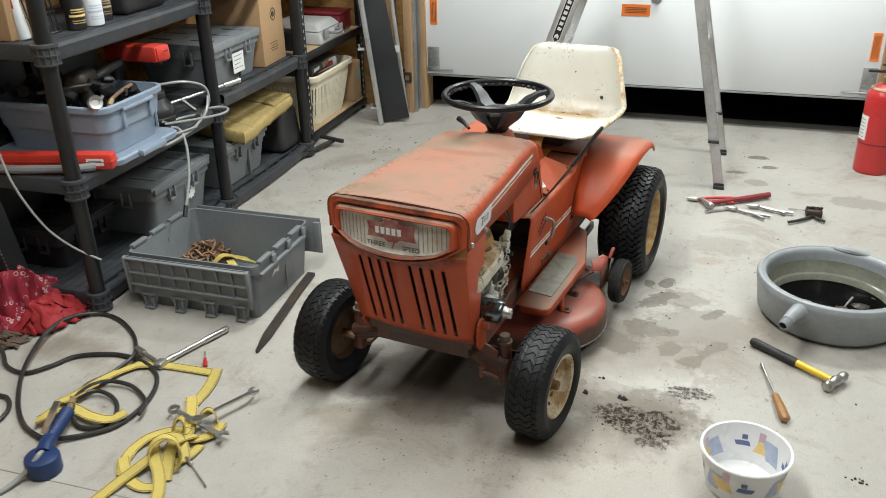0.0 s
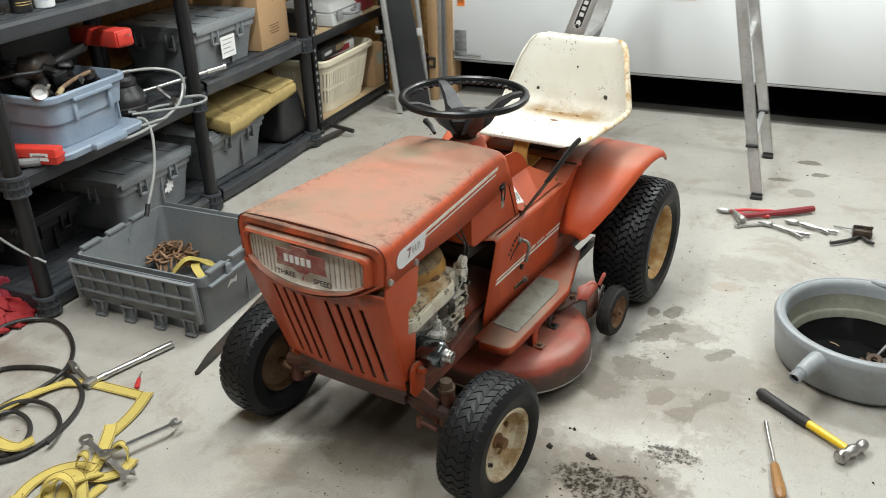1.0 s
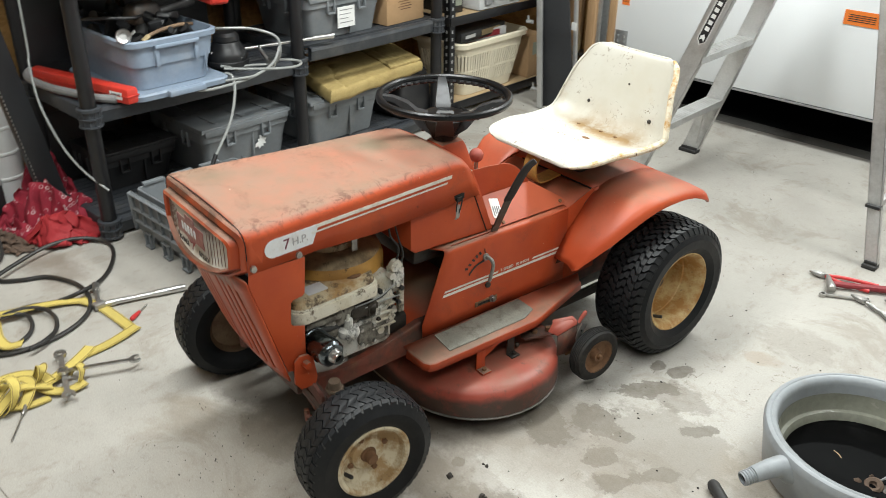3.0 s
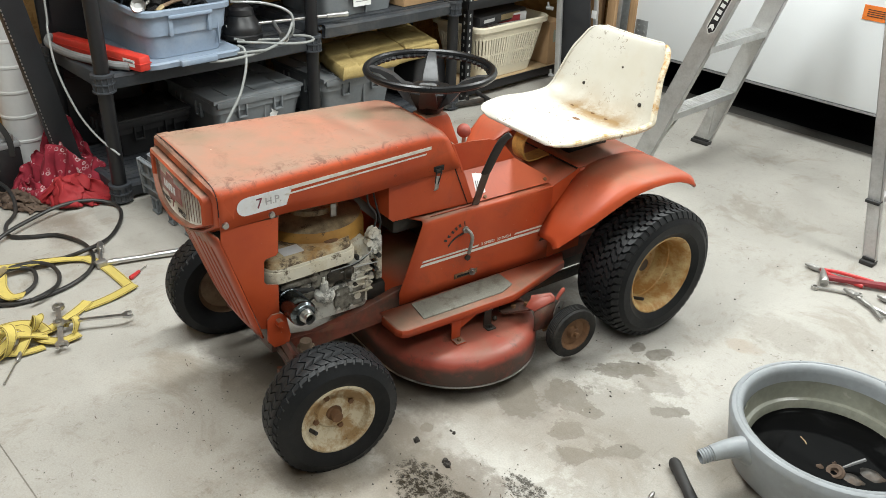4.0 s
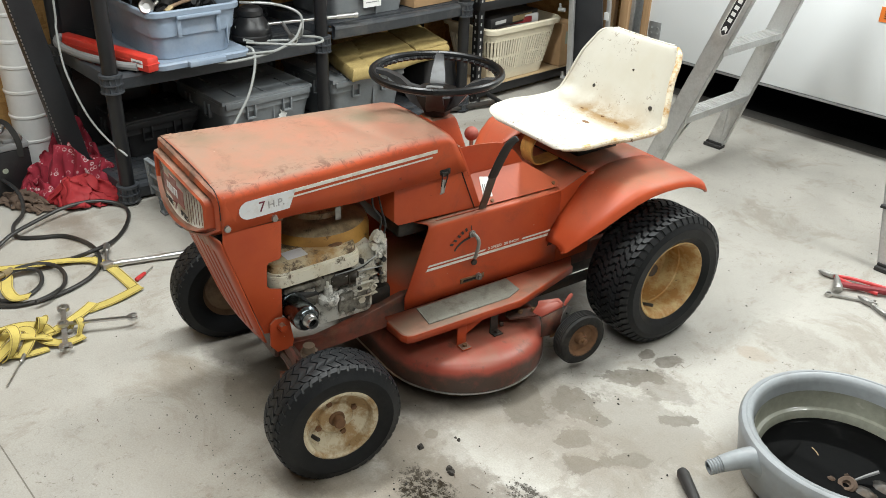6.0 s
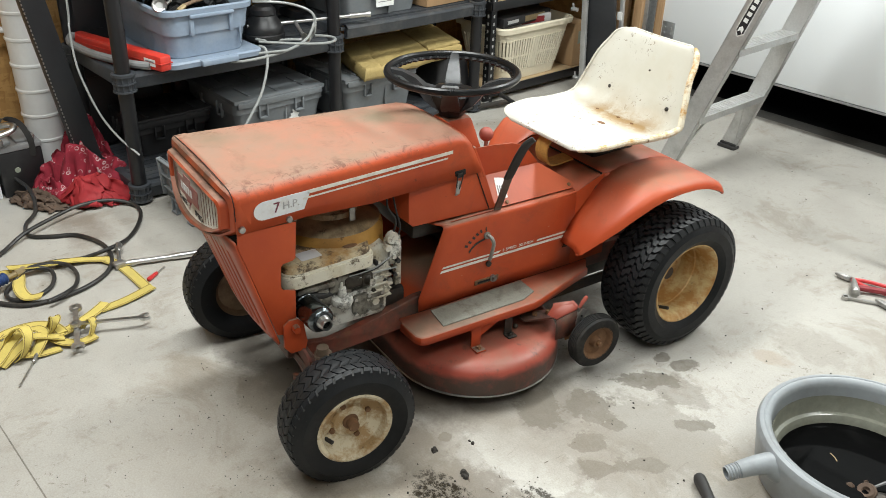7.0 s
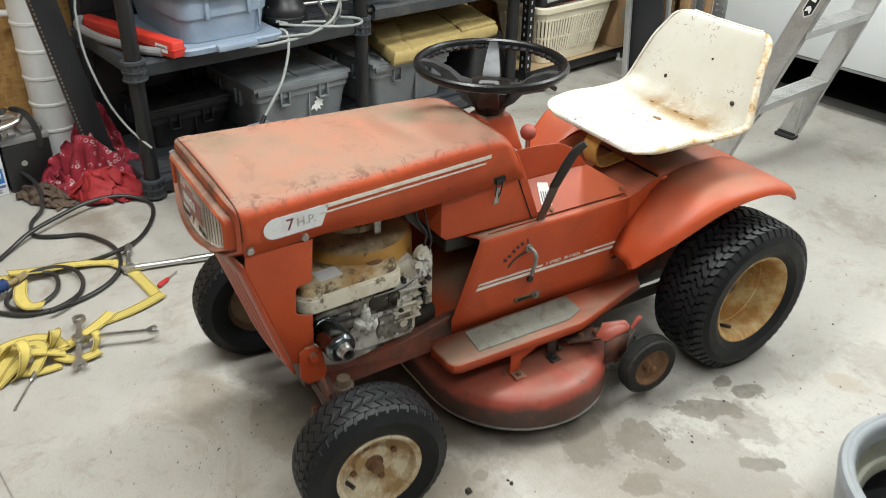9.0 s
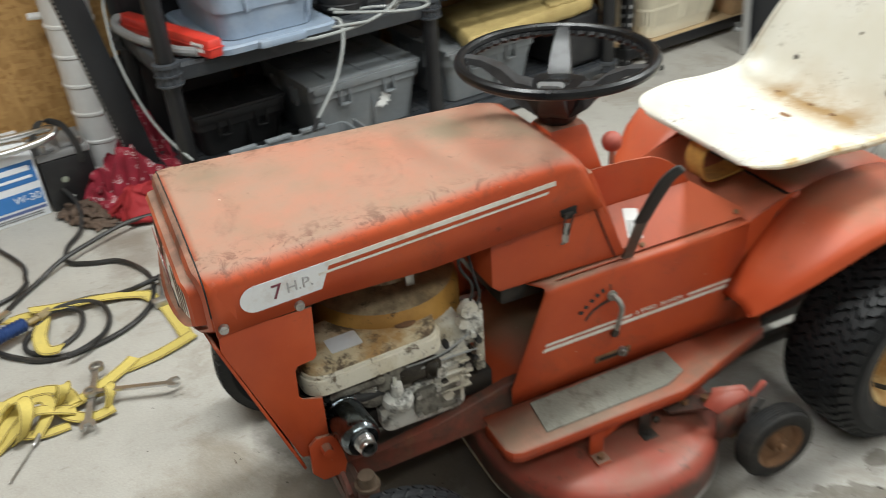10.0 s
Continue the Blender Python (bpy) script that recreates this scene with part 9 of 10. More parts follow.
def drain_pan():
    p = thing("drain_pan", "round grey oil drain pan part-filled with black oil", "drain pan", pose(0.520, 2.965, 0.0))
    R, h = 0.257, 0.155
    bm = bmesh.new()
    turned(bm, [(0.0, 0.0), (R - 0.050, 0.0), (R - 0.034, 0.006), (R - 0.016, 0.026), (R - 0.004, h - 0.045), (R, h - 0.026), (R + 0.001, h - 0.014), (R - 0.004, h - 0.004), (R - 0.012, h), (R - 0.020, h - 0.001), (R - 0.028, h - 0.005), (R - 0.033, h - 0.012), (R - 0.035, h - 0.022), (R - 0.038, h - 0.050),
                (R - 0.044, 0.066), (R - 0.046, 0.062), (R - 0.056, 0.059), (R - 0.060, 0.052), (R - 0.068, 0.008), (0.0, 0.006)], (0, 0, 0), (0, 0, 1), 80)
    part("pan_body", bm, M_PAN, p)
    bm = bmesh.new()
    rim = [(R - 0.0150 + 0.0035 * math.cos(a), h - 0.0022 + 0.0036 * math.sin(a)) for a in [k * math.pi / 4 for k in range(8)]]
    turned(bm, rim, (0, 0, 0), (0, 0, 1), 80, True)
    part("rim_bead", bm, M_PAN, p)
    bm = bmesh.new()
    turned(bm, [(R - 0.0392, h - 0.045), (R - 0.0455, 0.067), (R - 0.0475, 0.0635), (R - 0.0565, 0.0605), (R - 0.0615, 0.052), (R - 0.0665, 0.030)], (0, 0, 0), (0, 0, 1), 80)
    part("oily_lining", bm, M_OILFILM, p, "olive oil film on the inner wall")
    bm = bmesh.new()
    turned(bm, [(0.0, 0.040), (R - 0.0640, 0.040), (R - 0.065, 0.036)], (0, 0, 0), (0, 0, 1), 64)
    part("oil", bm, M_OIL, p, "glossy black used oil")
    d = Vector((0.346 - 0.520, 2.657 - 2.965, 0)).normalized()
    q = lambda r, z: Vector((d.x * r, d.y * r, z))
    bm = bmesh.new()
    tube(bm, smooth_path([q(0.238, 0.110), q(0.250, 0.114), q(0.268, 0.121), q(0.292, 0.121), q(0.318, 0.118), q(0.338, 0.114)], 3), [0.040, 0.039, 0.037, 0.034, 0.031, 0.028, 0.026, 0.025, 0.024, 0.0235, 0.0225, 0.022, 0.021, 0.0205, 0.020, 0.0195], 20)
    part("spout", bm, M_PAN, p)
    bm = bmesh.new()
    dd = (q(0.340, 0.112) - q(0.300, 0.121)).normalized()
    turned(bm, [(0.0165, 0.0), (0.0165, 0.034), (0.0130, 0.034), (0.0125, 0.002)], q(0.334, 0.115), dd, 20)
    for i in range(4):
        turned(bm, [(0.0165, 0.004 + 0.007 * i), (0.0185, 0.006 + 0.007 * i), (0.0185, 0.008 + 0.007 * i), (0.0165, 0.010 + 0.007 * i)], q(0.334, 0.115), dd, 20)
    part("spout_thread", bm, M_PAN, p)
    bm = bmesh.new()
    turned(bm, [(0.0, 0.026), (0.0128, 0.026)], q(0.334, 0.115), dd, 20)
    part("spout_bore", bm, M_SLOT, p)
    # moulded carrying grip on the far rim
    bm = bmesh.new()
    e = Vector((0.30, 0.95, 0)).normalized()
    tube(bm, [Vector((e.x * 0.236 + e.y * s, e.y * 0.236 - e.x * s, h - 0.002 - abs(s) * 0.05)) for s in (-0.07, -0.055, 0, 0.055, 0.07)], [0.006, 0.012, 0.014, 0.012, 0.006], 10)
    part("rim_grip", bm, M_PAN, p)
    # old filter, a stick and scraps half sunk in the oil
    bm = bmesh.new()
    turned(bm, [(0.0, 0.010), (0.007, 0.010), (0.010, 0.018), (0.018, 0.020), (0.023, 0.014), (0.024, -0.01)], (0.036, -0.036, 0.030), (-0.2, -0.55, 1), 22)
    part("oil_filter", bm, M_RAG, p, "oil-soaked paper filter")
    bm = bmesh.new()
    tube(bm, [(0.042, -0.020, 0.048), (0.056, 0.004, 0.056), (0.072, 0.030, 0.064)], [0.003, 0.0042, 0.0045], 6)
    part("stir_stick", bm, M_PRINTGREY, p, "oily plastic stick")
    bm = bmesh.new()
    tube(bm, [(-0.085, 0.02, 0.040), (-0.070, 0.012, 0.041), (-0.060, 0.004, 0.040)], 0.0014, 5)
    part("straw", bm, M_CARD2, p)
    for x, y, r, mt, nm in ((0.000, -0.050, 0.010, M_RAG, "paper_scrap"), (0.100, 0.020, 0.030, M_DARKSTEEL, "rag_scrap"), (0.075, -0.030, 0.026, M_DARKSTEEL, "metal_cap"), (0.02, -0.012, 0.006, M_RAG, "paper_scrap")):
        bm = bmesh.new()
        ring = [(r * (1 + 0.35 * noise.noise(Vector((math.cos(a) * 1.7, math.sin(a) * 1.7, r * 90)))), a) for a in [k * math.pi / 8 for k in range(16)]]
        lift = 0.008
        sheet(bm, [[(x + q_ * f * math.cos(a), y + q_ * f * 0.7 * math.sin(a), 0.0392 + lift * (1 - f * f) + 0.002 * (f < 0.9) * noise.noise(Vector((a, f * 4, r * 50)))) for q_, a in ring] for f in (1.0, 0.85, 0.6, 0.3, 0.02)], True)
        part(nm, bm, mt, p)
    return p


drain_pan()


def extinguisher():
    e = thing("fire_extinguisher", "red fire extinguisher standing by the garage door", "extinguisher", pose(0.852, 4.565, 0.0))
    bm = bmesh.new()
    turned(bm, [(0.0, 0.0), (0.078, 0.0), (0.082, 0.006), (0.083, 0.02), (0.083, 0.375), (0.078, 0.40), (0.062, 0.425), (0.040, 0.44), (0.024, 0.446), (0.0, 0.446)], (0, 0, 0), (0, 0, 1), 40)
    part("cylinder", bm, M_EXT, e)
    bm = bmesh.new()
    turned(bm, [(0.018, 0.446), (0.022, 0.45), (0.022, 0.475), (0.012, 0.48), (0.012, 0.50), (0.0, 0.50)], (0, 0, 0), (0, 0, 1), 18)
    part("valve", bm, M_BRASS, e)
    bm = bmesh.new()
    box(bm, (-0.04, -0.02, 0.505), (0.12, 0.022, 0.012), 0.004)
    box(bm, (-0.045, -0.02, 0.530), (0.11, 0.022, 0.010), 0.004, Matrix.Rotation(radians(6), 4, "Y"))
    part("squeeze_handle", bm, M_BLACK, e)
    bm = bmesh.new()
    tube(bm, smooth_path([(0.0, 0.02, 0.47), (0.05, 0.05, 0.46), (0.075, 0.060, 0.40), (0.074, 0.058, 0.25)], 5), 0.010, 8)
    part("hose", bm, M_GRIP, e)
    bm = bmesh.new()
    a = [radians(x) for x in range(176, 224, 5)]
    sheet(bm, [[(0.0838 * math.cos(t), 0.0838 * math.sin(t), z) for t in a] for z in (0.17, 0.29)])
    lb = part("paper_label", bm, M_PAPER, e, "white instruction label")
    for i in range(6):
        bm = bmesh.new()
        sheet(bm, [[(0.0844 * math.cos(t), 0.0844 * math.sin(t), z) for t in a[1:-2]] for z in (0.182 + i * 0.017, 0.186 + i * 0.017)])
        part("print_line", bm, M_PRINTGREY, lb)
    bm = bmesh.new()
    for z in (0.150,):
        turned(bm, [(0.0832, z), (0.0850, z), (0.0850, z + 0.006), (0.0832, z + 0.006)], (0, 0, 0), (0, 0, 1), 36)
    part("band", bm, M_DKRED, e)
    bm = bmesh.new()
    turned(bm, [(0.060, 0.428), (0.066, 0.424), (0.070, 0.418), (0.064, 0.4265)], (0, 0, 0), (0, 0, 1), 30, True)
    part("shoulder_tag", bm, M_CARD2, e)
    return e


extinguisher()


def tub():
    t = thing("plastic_tub", "empty milky plastic food tub with coloured print", "tub", pose(0.222, 1.965, 0.0))
    bm = bmesh.new()
    h = 0.118
    turned(bm, [(0.0, 0.001), (0.088, 0.0), (0.092, 0.004), (0.109, h - 0.012), (0.114, h - 0.010), (0.1155, h - 0.003), (0.113, h), (0.108, h - 0.001), (0.0905, 0.006), (0.0, 0.005)], (0, 0, 0), (0, 0, 1), 56)
    part("tub_wall", bm, M_TUBWHITE, t)

    def wrap(a0, a1, z0, z1, mat, inside, lean=0.0, name="print_patch"):
        bm = bmesh.new()
        rows = []
        for z in (z0, (z0 + z1) / 2, z1):
            r = 0.092 + 0.017 * (z / (h - 0.012)) + (-0.0032 if inside else 0.0012)
            sh = lean * (z - z0) / (z1 - z0)
            rows.append([(r * math.cos(radians(a0 + sh + (a1 - a0) * i / 8)), r * math.sin(radians(a0 + sh + (a1 - a0) * i / 8)), z) for i in range(9)])
        sheet(bm, rows)
        part(name, bm, mat, t)
    for base in (205, 25, 300, 120):
        for inside in (False, True):
            wrap(base, base + 26, 0.030, 0.085, M_TUBBLUE, inside, 12)
            wrap(base + 24, base + 50, 0.040, 0.075, M_TUBYEL, inside, -8)
            wrap(base + 34, base + 44, 0.070, 0.100, M_TUBPINK, inside, 0)
            wrap(base + 54, base + 76, 0.052, 0.066, M_NAVY, inside, 3, "name_bar")
            wrap(base + 60, base + 68, 0.070, 0.084, M_NAVY, inside, 0, "round_mark")
    return t


tub()


def hammer():
    t = thing("ball_peen_hammer", "hammer with a yellow shaft and black rubber grip", "hammer", pose(0, 0, 0))
    a, b = Vector((0.258, 2.685, 0.016)), Vector((0.498, 2.500, 0.018))
    g = a + (b - a) * 0.56
    bm = bmesh.new()
    tube(bm, [a, a + (g - a) * 0.06, a + (g - a) * 0.5, a + (g - a) * 0.94, g], [0.012, 0.0155, 0.0135, 0.0145, 0.012], 14)
    part("grip", bm, M_GRIP, t, "black rubber grip")
    bm = bmesh.new()
    tube(bm, [g, g + (b - g) * 0.5, b], [0.0115, 0.0105, 0.010], 12)
    part("shaft", bm, M_HAMMERY, t, "yellow fibreglass shaft")
    d = Vector((0.62, 0.76, 0.05)).normalized()
    bm = bmesh.new()
    turned(bm, [(0.0, -0.050), (0.015, -0.050), (0.018, -0.046), (0.018, -0.030), (0.012, -0.024), (0.014, -0.012), (0.017, 0.0), (0.014, 0.012), (0.011, 0.022), (0.014, 0.030), (0.015, 0.040), (0.011, 0.050), (0.0, 0.054)], b + Vector((0, 0, 0.004)), d, 18)
    part("head", bm, M_TOOL, t, "dull steel ball-peen head")


hammer()


def screwdriver(name, label, tip, end, handle_part, r, mat, m_blade=M_TOOL):
    t = thing(name, label, "screwdriver", pose(0, 0, 0))
    a, b = Vector(tip), Vector(end)
    h = b + (a - b) * handle_part
    bm = bmesh.new()
    tube(bm, [a, a + (h - a) * 0.08, a + (h - a) * 0.12, h], [r * 0.30, r * 0.42, r * 0.26, r * 0.26], 10)
    part("blade", bm, m_blade, t)
    bm = bmesh.new()
    tube(bm, [h, h + (b - h) * 0.08, h + (b - h) * 0.2, h + (b - h) * 0.7, h + (b - h) * 0.93, b], [r * 0.55, r * 0.8, r * 0.78, r, r * 0.95, r * 0.5], 8)
    part("handle", bm, mat, t)
    return t


screwdriver("screwdriver", "screwdriver with an amber handle lying on the slab", (0.286, 2.560, 0.010), (0.344, 2.262, 0.016), 0.42, 0.0155, M_ORWOOD)
screwdriver("small_screwdriver", "small screwdriver with a red handle", (-1.488, 2.150, 0.006), (-1.437, 2.068, 0.008), 0.55, 0.008, M_REDGRIP, M_CHROME)
screwdriver("chisel_punch", "slim steel punch lying under the strap", (-1.128, 1.562, 0.006), (-1.250, 1.655, 0.008), 0.3, 0.0075, M_TOOL)


def spanner(label, a, b, z, w=0.013, size=0.016, metal=M_TOOL):
    """Combination spanner: shank, ring end, open jaw."""
    t = thing("combination_spanner", label, "spanner", pose(0, 0, 0), "loose spanners")
    a, b = Vector((*a, z)), Vector((*b, z))
    d = (b - a).normalized()
    n = Vector((-d.y, d.x, 0))
    bm = bmesh.new()
    ribbon(bm, [a + d * size * 0.8, a + d * 0.04, a + (b - a) * 0.5, b - d * 0.04, b - d * size * 0.6], w, 0.006)
    part("shank", bm, metal, t)
    bm = bmesh.new()
    turned(bm, [(size * 0.62, -0.005), (size, -0.005), (size, 0.005), (size * 0.62, 0.005)], a, (0, 0, 1), 18, True)
    part("ring_end", bm, metal, t)
    bm = bmesh.new()
    jaw = [(-0.6, -0.5), (0.1, -1.0), (0.9, -1.0), (1.25, -0.6), (0.35, -0.45), (0.2, 0.0), (0.35, 0.45), (1.25, 0.6), (0.9, 1.0), (0.1, 1.0), (-0.6, 0.5)]
    plate(bm, [(x * size, y * size) for x, y in jaw], 0.008, basis(b - Vector((0, 0, 0.004)), d + n * 0.25, n - d * 0.25))
    part("open_jaw", bm, metal, t)
    return t


spanner("bright chrome combination spanner lying across the yellow strap", (-1.285, 1.778), (-1.196, 1.945), 0.036, 0.012, metal=M_CHROME)
spanner("dull combination spanner crossing under another spanner", (-1.386, 1.815), (-1.190, 1.745), 0.026, 0.015, 0.018)


def breaker_bar():
    t = thing("breaker_bar", "chrome breaker bar with a socket extension", "breaker bar", pose(0, 0, 0))
    a, b = Vector((-1.582, 2.035, 0.014)), Vector((-1.485, 2.296, 0.014))
    d = b - a
    bm = bmesh.new()
    tube(bm, [a, a + d * 0.12, a + d * 0.16, a + d * 0.20, a + d * 0.62, a + d * 0.64, a + d * 0.97, b], [0.008, 0.0095, 0.012, 0.009, 0.0085, 0.011, 0.011, 0.009], 14)
    part("bar", bm, M_CHROME, t)
    bm = bmesh.new()
    box(bm, tuple(a), (0.03, 0.04, 0.022), 0.006)
    part("pivot_head", bm, M_TOOL, t)
    bm = bmesh.new()
    e = Vector((-1.705, 2.085, 0.020))
    tube(bm, [a, a + (e - a) * 0.7, a + (e - a) * 0.72, e], [0.007, 0.007, 0.0125, 0.0125], 12)
    part("socket_extension", bm, M_TOOL, t)


breaker_bar()

# pry bar by the open tote
bm = bmesh.new()
ribbon(bm, [(-1.318, 2.195, 0.006), (-1.330, 2.29, 0.010), (-1.345, 2.42, 0.012), (-1.370, 2.62, 0.012), (-1.382, 2.76, 0.012)], 0.030, 0.012)
for v in bm.verts:
    if v.co.y < 2.21:
        v.co.x = -1.318 + (v.co.x + 1.318) * 0.25
tagged(link_mesh("mower_blade_bar", bm, M_DARKSTEEL), "dark pointed flat steel bar on the floor", "steel bar")


def open_tote():
    """Attached-lid tote standing open, its lid halves hanging down front and side."""
    t = thing("open_tote", "open grey attached-lid tote with its lids hanging down", "tote", pose(-1.662, 2.600, 0.0))
    w, d, h = 0.520, 0.430, 0.215
    bw, bd = 0.478, 0.392
    bm = bmesh.new()
    levels = [(0.0, bw, bd), (h * 0.6, bw + 0.022, bd + 0.020), (h - 0.032, w - 0.014, d - 0.014), (h - 0.032, w, d), (h, w, d), (h, w - 0.014, d - 0.014), (h * 0.6, bw + 0.012, bd + 0.010), (0.005, bw - 0.012, bd - 0.012)]
    vs = sheet(bm, [[(*p, z) for p in round_rect(a, b, 0.022)] for z, a, b in levels], True)
    bm.faces.new(vs[0][::-1])
    bm.faces.new(vs[-1])
    part("tote_body", bm, M_TOTE, t)
    # notched rim teeth along both ends
    for s in (1, -1):
        for k in range(3):
            bm = bmesh.new()
            y = -d * 0.33 + k * d * 0.28
            box(bm, (s * (w / 2 - 0.002), y, h + 0.006), (0.020, d * 0.20, 0.012), 0.002)
            box(bm, (s * (w / 2 + 0.004), y + d * 0.12, h - 0.026), (0.016, 0.026, 0.048), 0.003)
            part("rim_tooth", bm, M_TOTE, t)
        bm = bmesh.new()
        box(bm, (s * (w / 2 + 0.006), -0.02, h - 0.038), (0.016, d * 0.80, 0.010), 0.002)
        box(bm, (s * (w / 2 - 0.012), 0.02, h * 0.42), (0.004, 0.004, h * 0.72))
        part("end_rail", bm, M_TOTE, t)
    bm = bmesh.new()
    plate(bm, [(-0.03, -0.012), (-0.01, 0.010), (0.012, 0.004), (0.028, 0.014), (0.022, -0.012), (0.0, -0.004)], 0.001, basis((w / 2 - 0.0095, -0.06, 0.130), (0, 1, 0), (0.08, 0, 1)))
    part("torn_label", bm, M_PAPER, t, "torn white label remains")
    # front lid half, hanging: ribbed plate ending in wide teeth that reach the floor
    fy = -d / 2 - 0.024
    lean = Matrix.Translation((0, fy, h - 0.004)) @ Matrix.Rotation(radians(4), 4, "X")
    edge = [(-w / 2, 0.0), (w / 2 - 0.01, 0.0), (w / 2 - 0.01, -0.155)]
    n = 4
    tooth = (w - 0.02) / n
    for i in range(n):
        x1 = w / 2 - 0.01 - i * tooth
        edge += [(x1 - tooth * 0.18, -0.155), (x1 - tooth * 0.32, -0.205), (x1 - tooth * 0.62, -0.205), (x1 - tooth * 0.78, -0.155)]
    edge += [(-w / 2, -0.155)]
    bm = bmesh.new()
    plate(bm, edge[::-1], 0.004, lean @ basis((0, 0.004, 0), (1, 0, 0), (0, 0, 1)))
    lid_f = part("hanging_lid", bm, M_TOTE, t, "hanging lid half with broad teeth")
    bm = bmesh.new()
    for z in (-0.006, -0.062, -0.112):
        box(bm, (0, -0.006, z), (w - 0.03, 0.014, 0.007), 0.002, lean)
    for i in range(9):
        box(bm, (-w / 2 + 0.02 + i * (w - 0.04) / 8, -0.005, -0.06), (0.005, 0.010, 0.11), 0.001, lean)
    for x in (-w / 2 + 0.008, w / 2 - 0.018):
        box(bm, (x, -0.006, -0.075), (0.012, 0.016, 0.15), 0.003, lean)
    part("lid_ribs", bm, M_TOTE, lid_f)
    for i in range(n):
        x1 = w / 2 - 0.01 - i * tooth - tooth * 0.47
        bm = bmesh.new()
        box(bm, (x1, -0.006, -0.204), (tooth * 0.34, 0.018, 0.008), 0.002, lean)
        for s in (-1, 1):
            box(bm, (x1 + s * tooth * 0.13, -0.005, -0.180), (0.005, 0.012, 0.045), 0.001, lean)
        box(bm, (x1, -0.0045, -0.150), (tooth * 0.42, 0.010, 0.006), 0.001, lean)
        part("lid_tooth", bm, M_TOTE, lid_f)
    # rear lid half hanging behind, its corner showing at the end
    bm = bmesh.new()
    box(bm, (0.02, d / 2 + 0.030, h - 0.075), (w + 0.03, 0.006, 0.15), 0.002, None)
    box(bm, (w / 2 + 0.022, d / 2 + 0.026, h - 0.080), (0.026, 0.022, 0.13), 0.004)
    part("hanging_lid", bm, M_TOTE, t)
    return t


open_tote()


def chain_pile():
    rr = random.Random(11)
    for k in range(46):
        a = k * 0.62
        r = 0.085 * math.sqrt((k % 23) / 23) + 0.01
        c = Vector((-1.835 + r * math.cos(a) * 1.15, 2.735 + r * math.sin(a) * 0.8, 0.018 + 0.075 * max(0, 1 - r / 0.11) + rr.uniform(0, 0.02)))
        m = Matrix.Translation(c) @ Euler((rr.uniform(-0.9, 0.9), rr.uniform(-0.9, 0.9), rr.uniform(0, 3.1))).to_matrix().to_4x4()
        bm = bmesh.new()
        pts = [m @ Vector((0.017 * math.cos(t) + (0.008 if math.cos(t) > 0 else -0.008), 0.011 * math.sin(t), 0)) for t in [i * math.pi / 6 for i in range(12)]]
        tube(bm, pts, 0.0042, 6, True)
        part("link", bm, M_CHAINRUST, CHAIN)


CHAIN = thing("tow_chain", "rusty brown chain heaped in the tote", "chain", pose(0, 0, 0))
chain_pile()
bm = bmesh.new()
ribbon(bm, smooth_path([(-1.780, 2.650, 0.02), (-1.735, 2.700, 0.075), (-1.690, 2.745, 0.050), (-1.640, 2.715, 0.066), (-1.600, 2.765, 0.02)], 6), 0.032, 0.003)
ribbon(bm, smooth_path([(-1.745, 2.770, 0.030), (-1.690, 2.690, 0.055), (-1.630, 2.660, 0.02)], 6), 0.03, 0.003)
tagged(link_mesh("webbing_scrap", bm, M_YSTRAP), "yellow webbing bundled in the tote", "strap")


# ---- air hose, strap and the blue gun ----
Z = 0.009
hose_pts = [(-2.520, 1.900, 0.100), (-2.300, 1.980, 0.060), (-2.156, 1.960, 0.020), (-2.071, 1.894, 0.009), (-1.982, 1.877, 0.009), (-1.930, 1.933, 0.009), (-1.894, 1.999, 0.009), (-1.832, 2.034, 0.009), (-1.756, 2.052, 0.009), (-1.672, 2.043, 0.009), (-1.597, 2.011, 0.009), (-1.543, 1.956, 0.009), (-1.511, 1.879, 0.009), (-1.504, 1.796, 0.009), (-1.522, 1.717, 0.009), (-1.570, 1.665, 0.009), (-1.632, 1.622, 0.012), (-1.702, 1.612, 0.009)]
hose_pts += [(-1.702, 1.612, 0.009), (-1.775, 1.640, 0.009), (-1.851, 1.699, 0.009), (-1.926, 1.784, 0.012), (-1.972, 1.859, 0.027), (-2.023, 1.965, 0.030), (-2.057, 2.072, 0.035), (-2.065, 2.166, 0.030), (-2.037, 2.237, 0.020), (-1.983, 2.272, 0.009), (-1.900, 2.253, 0.009), (-1.810, 2.196, 0.009), (-1.744, 2.129, 0.009), (-1.683, 2.035, 0.027), (-1.708, 1.957, 0.009), (-1.738, 1.871, 0.012), (-1.719, 1.779, 0.025)]
hs = thing("air_hose", "black rubber air hose coiled loosely on the floor", "hose", pose(0, 0, 0))
bm = bmesh.new()
tube(bm, smooth_path(hose_pts, 8), 0.0072, 10)
part("hose_run", bm, M_HOSE, hs)
bm = bmesh.new()
tube(bm, smooth_path([(-1.702, 1.752, 0.030), (-1.708, 1.799, 0.026), (-1.681, 1.840, 0.020), (-1.629, 1.837, 0.015), (-1.585, 1.809, 0.009), (-1.554, 1.756, 0.009), (-1.557, 1.713, 0.009), (-1.587, 1.688, 0.009), (-1.630, 1.687, 0.009), (-1.669, 1.717, 0.012), (-1.706, 1.775, 0.030), (-1.709, 1.852, 0.026), (-1.672, 1.897, 0.020), (-1.603, 1.901, 0.015), (-1.542, 1.872, 0.012), (-1.490, 1.819, 0.025), (-1.473, 1.765, 0.027)], 8), 0.0068, 10)
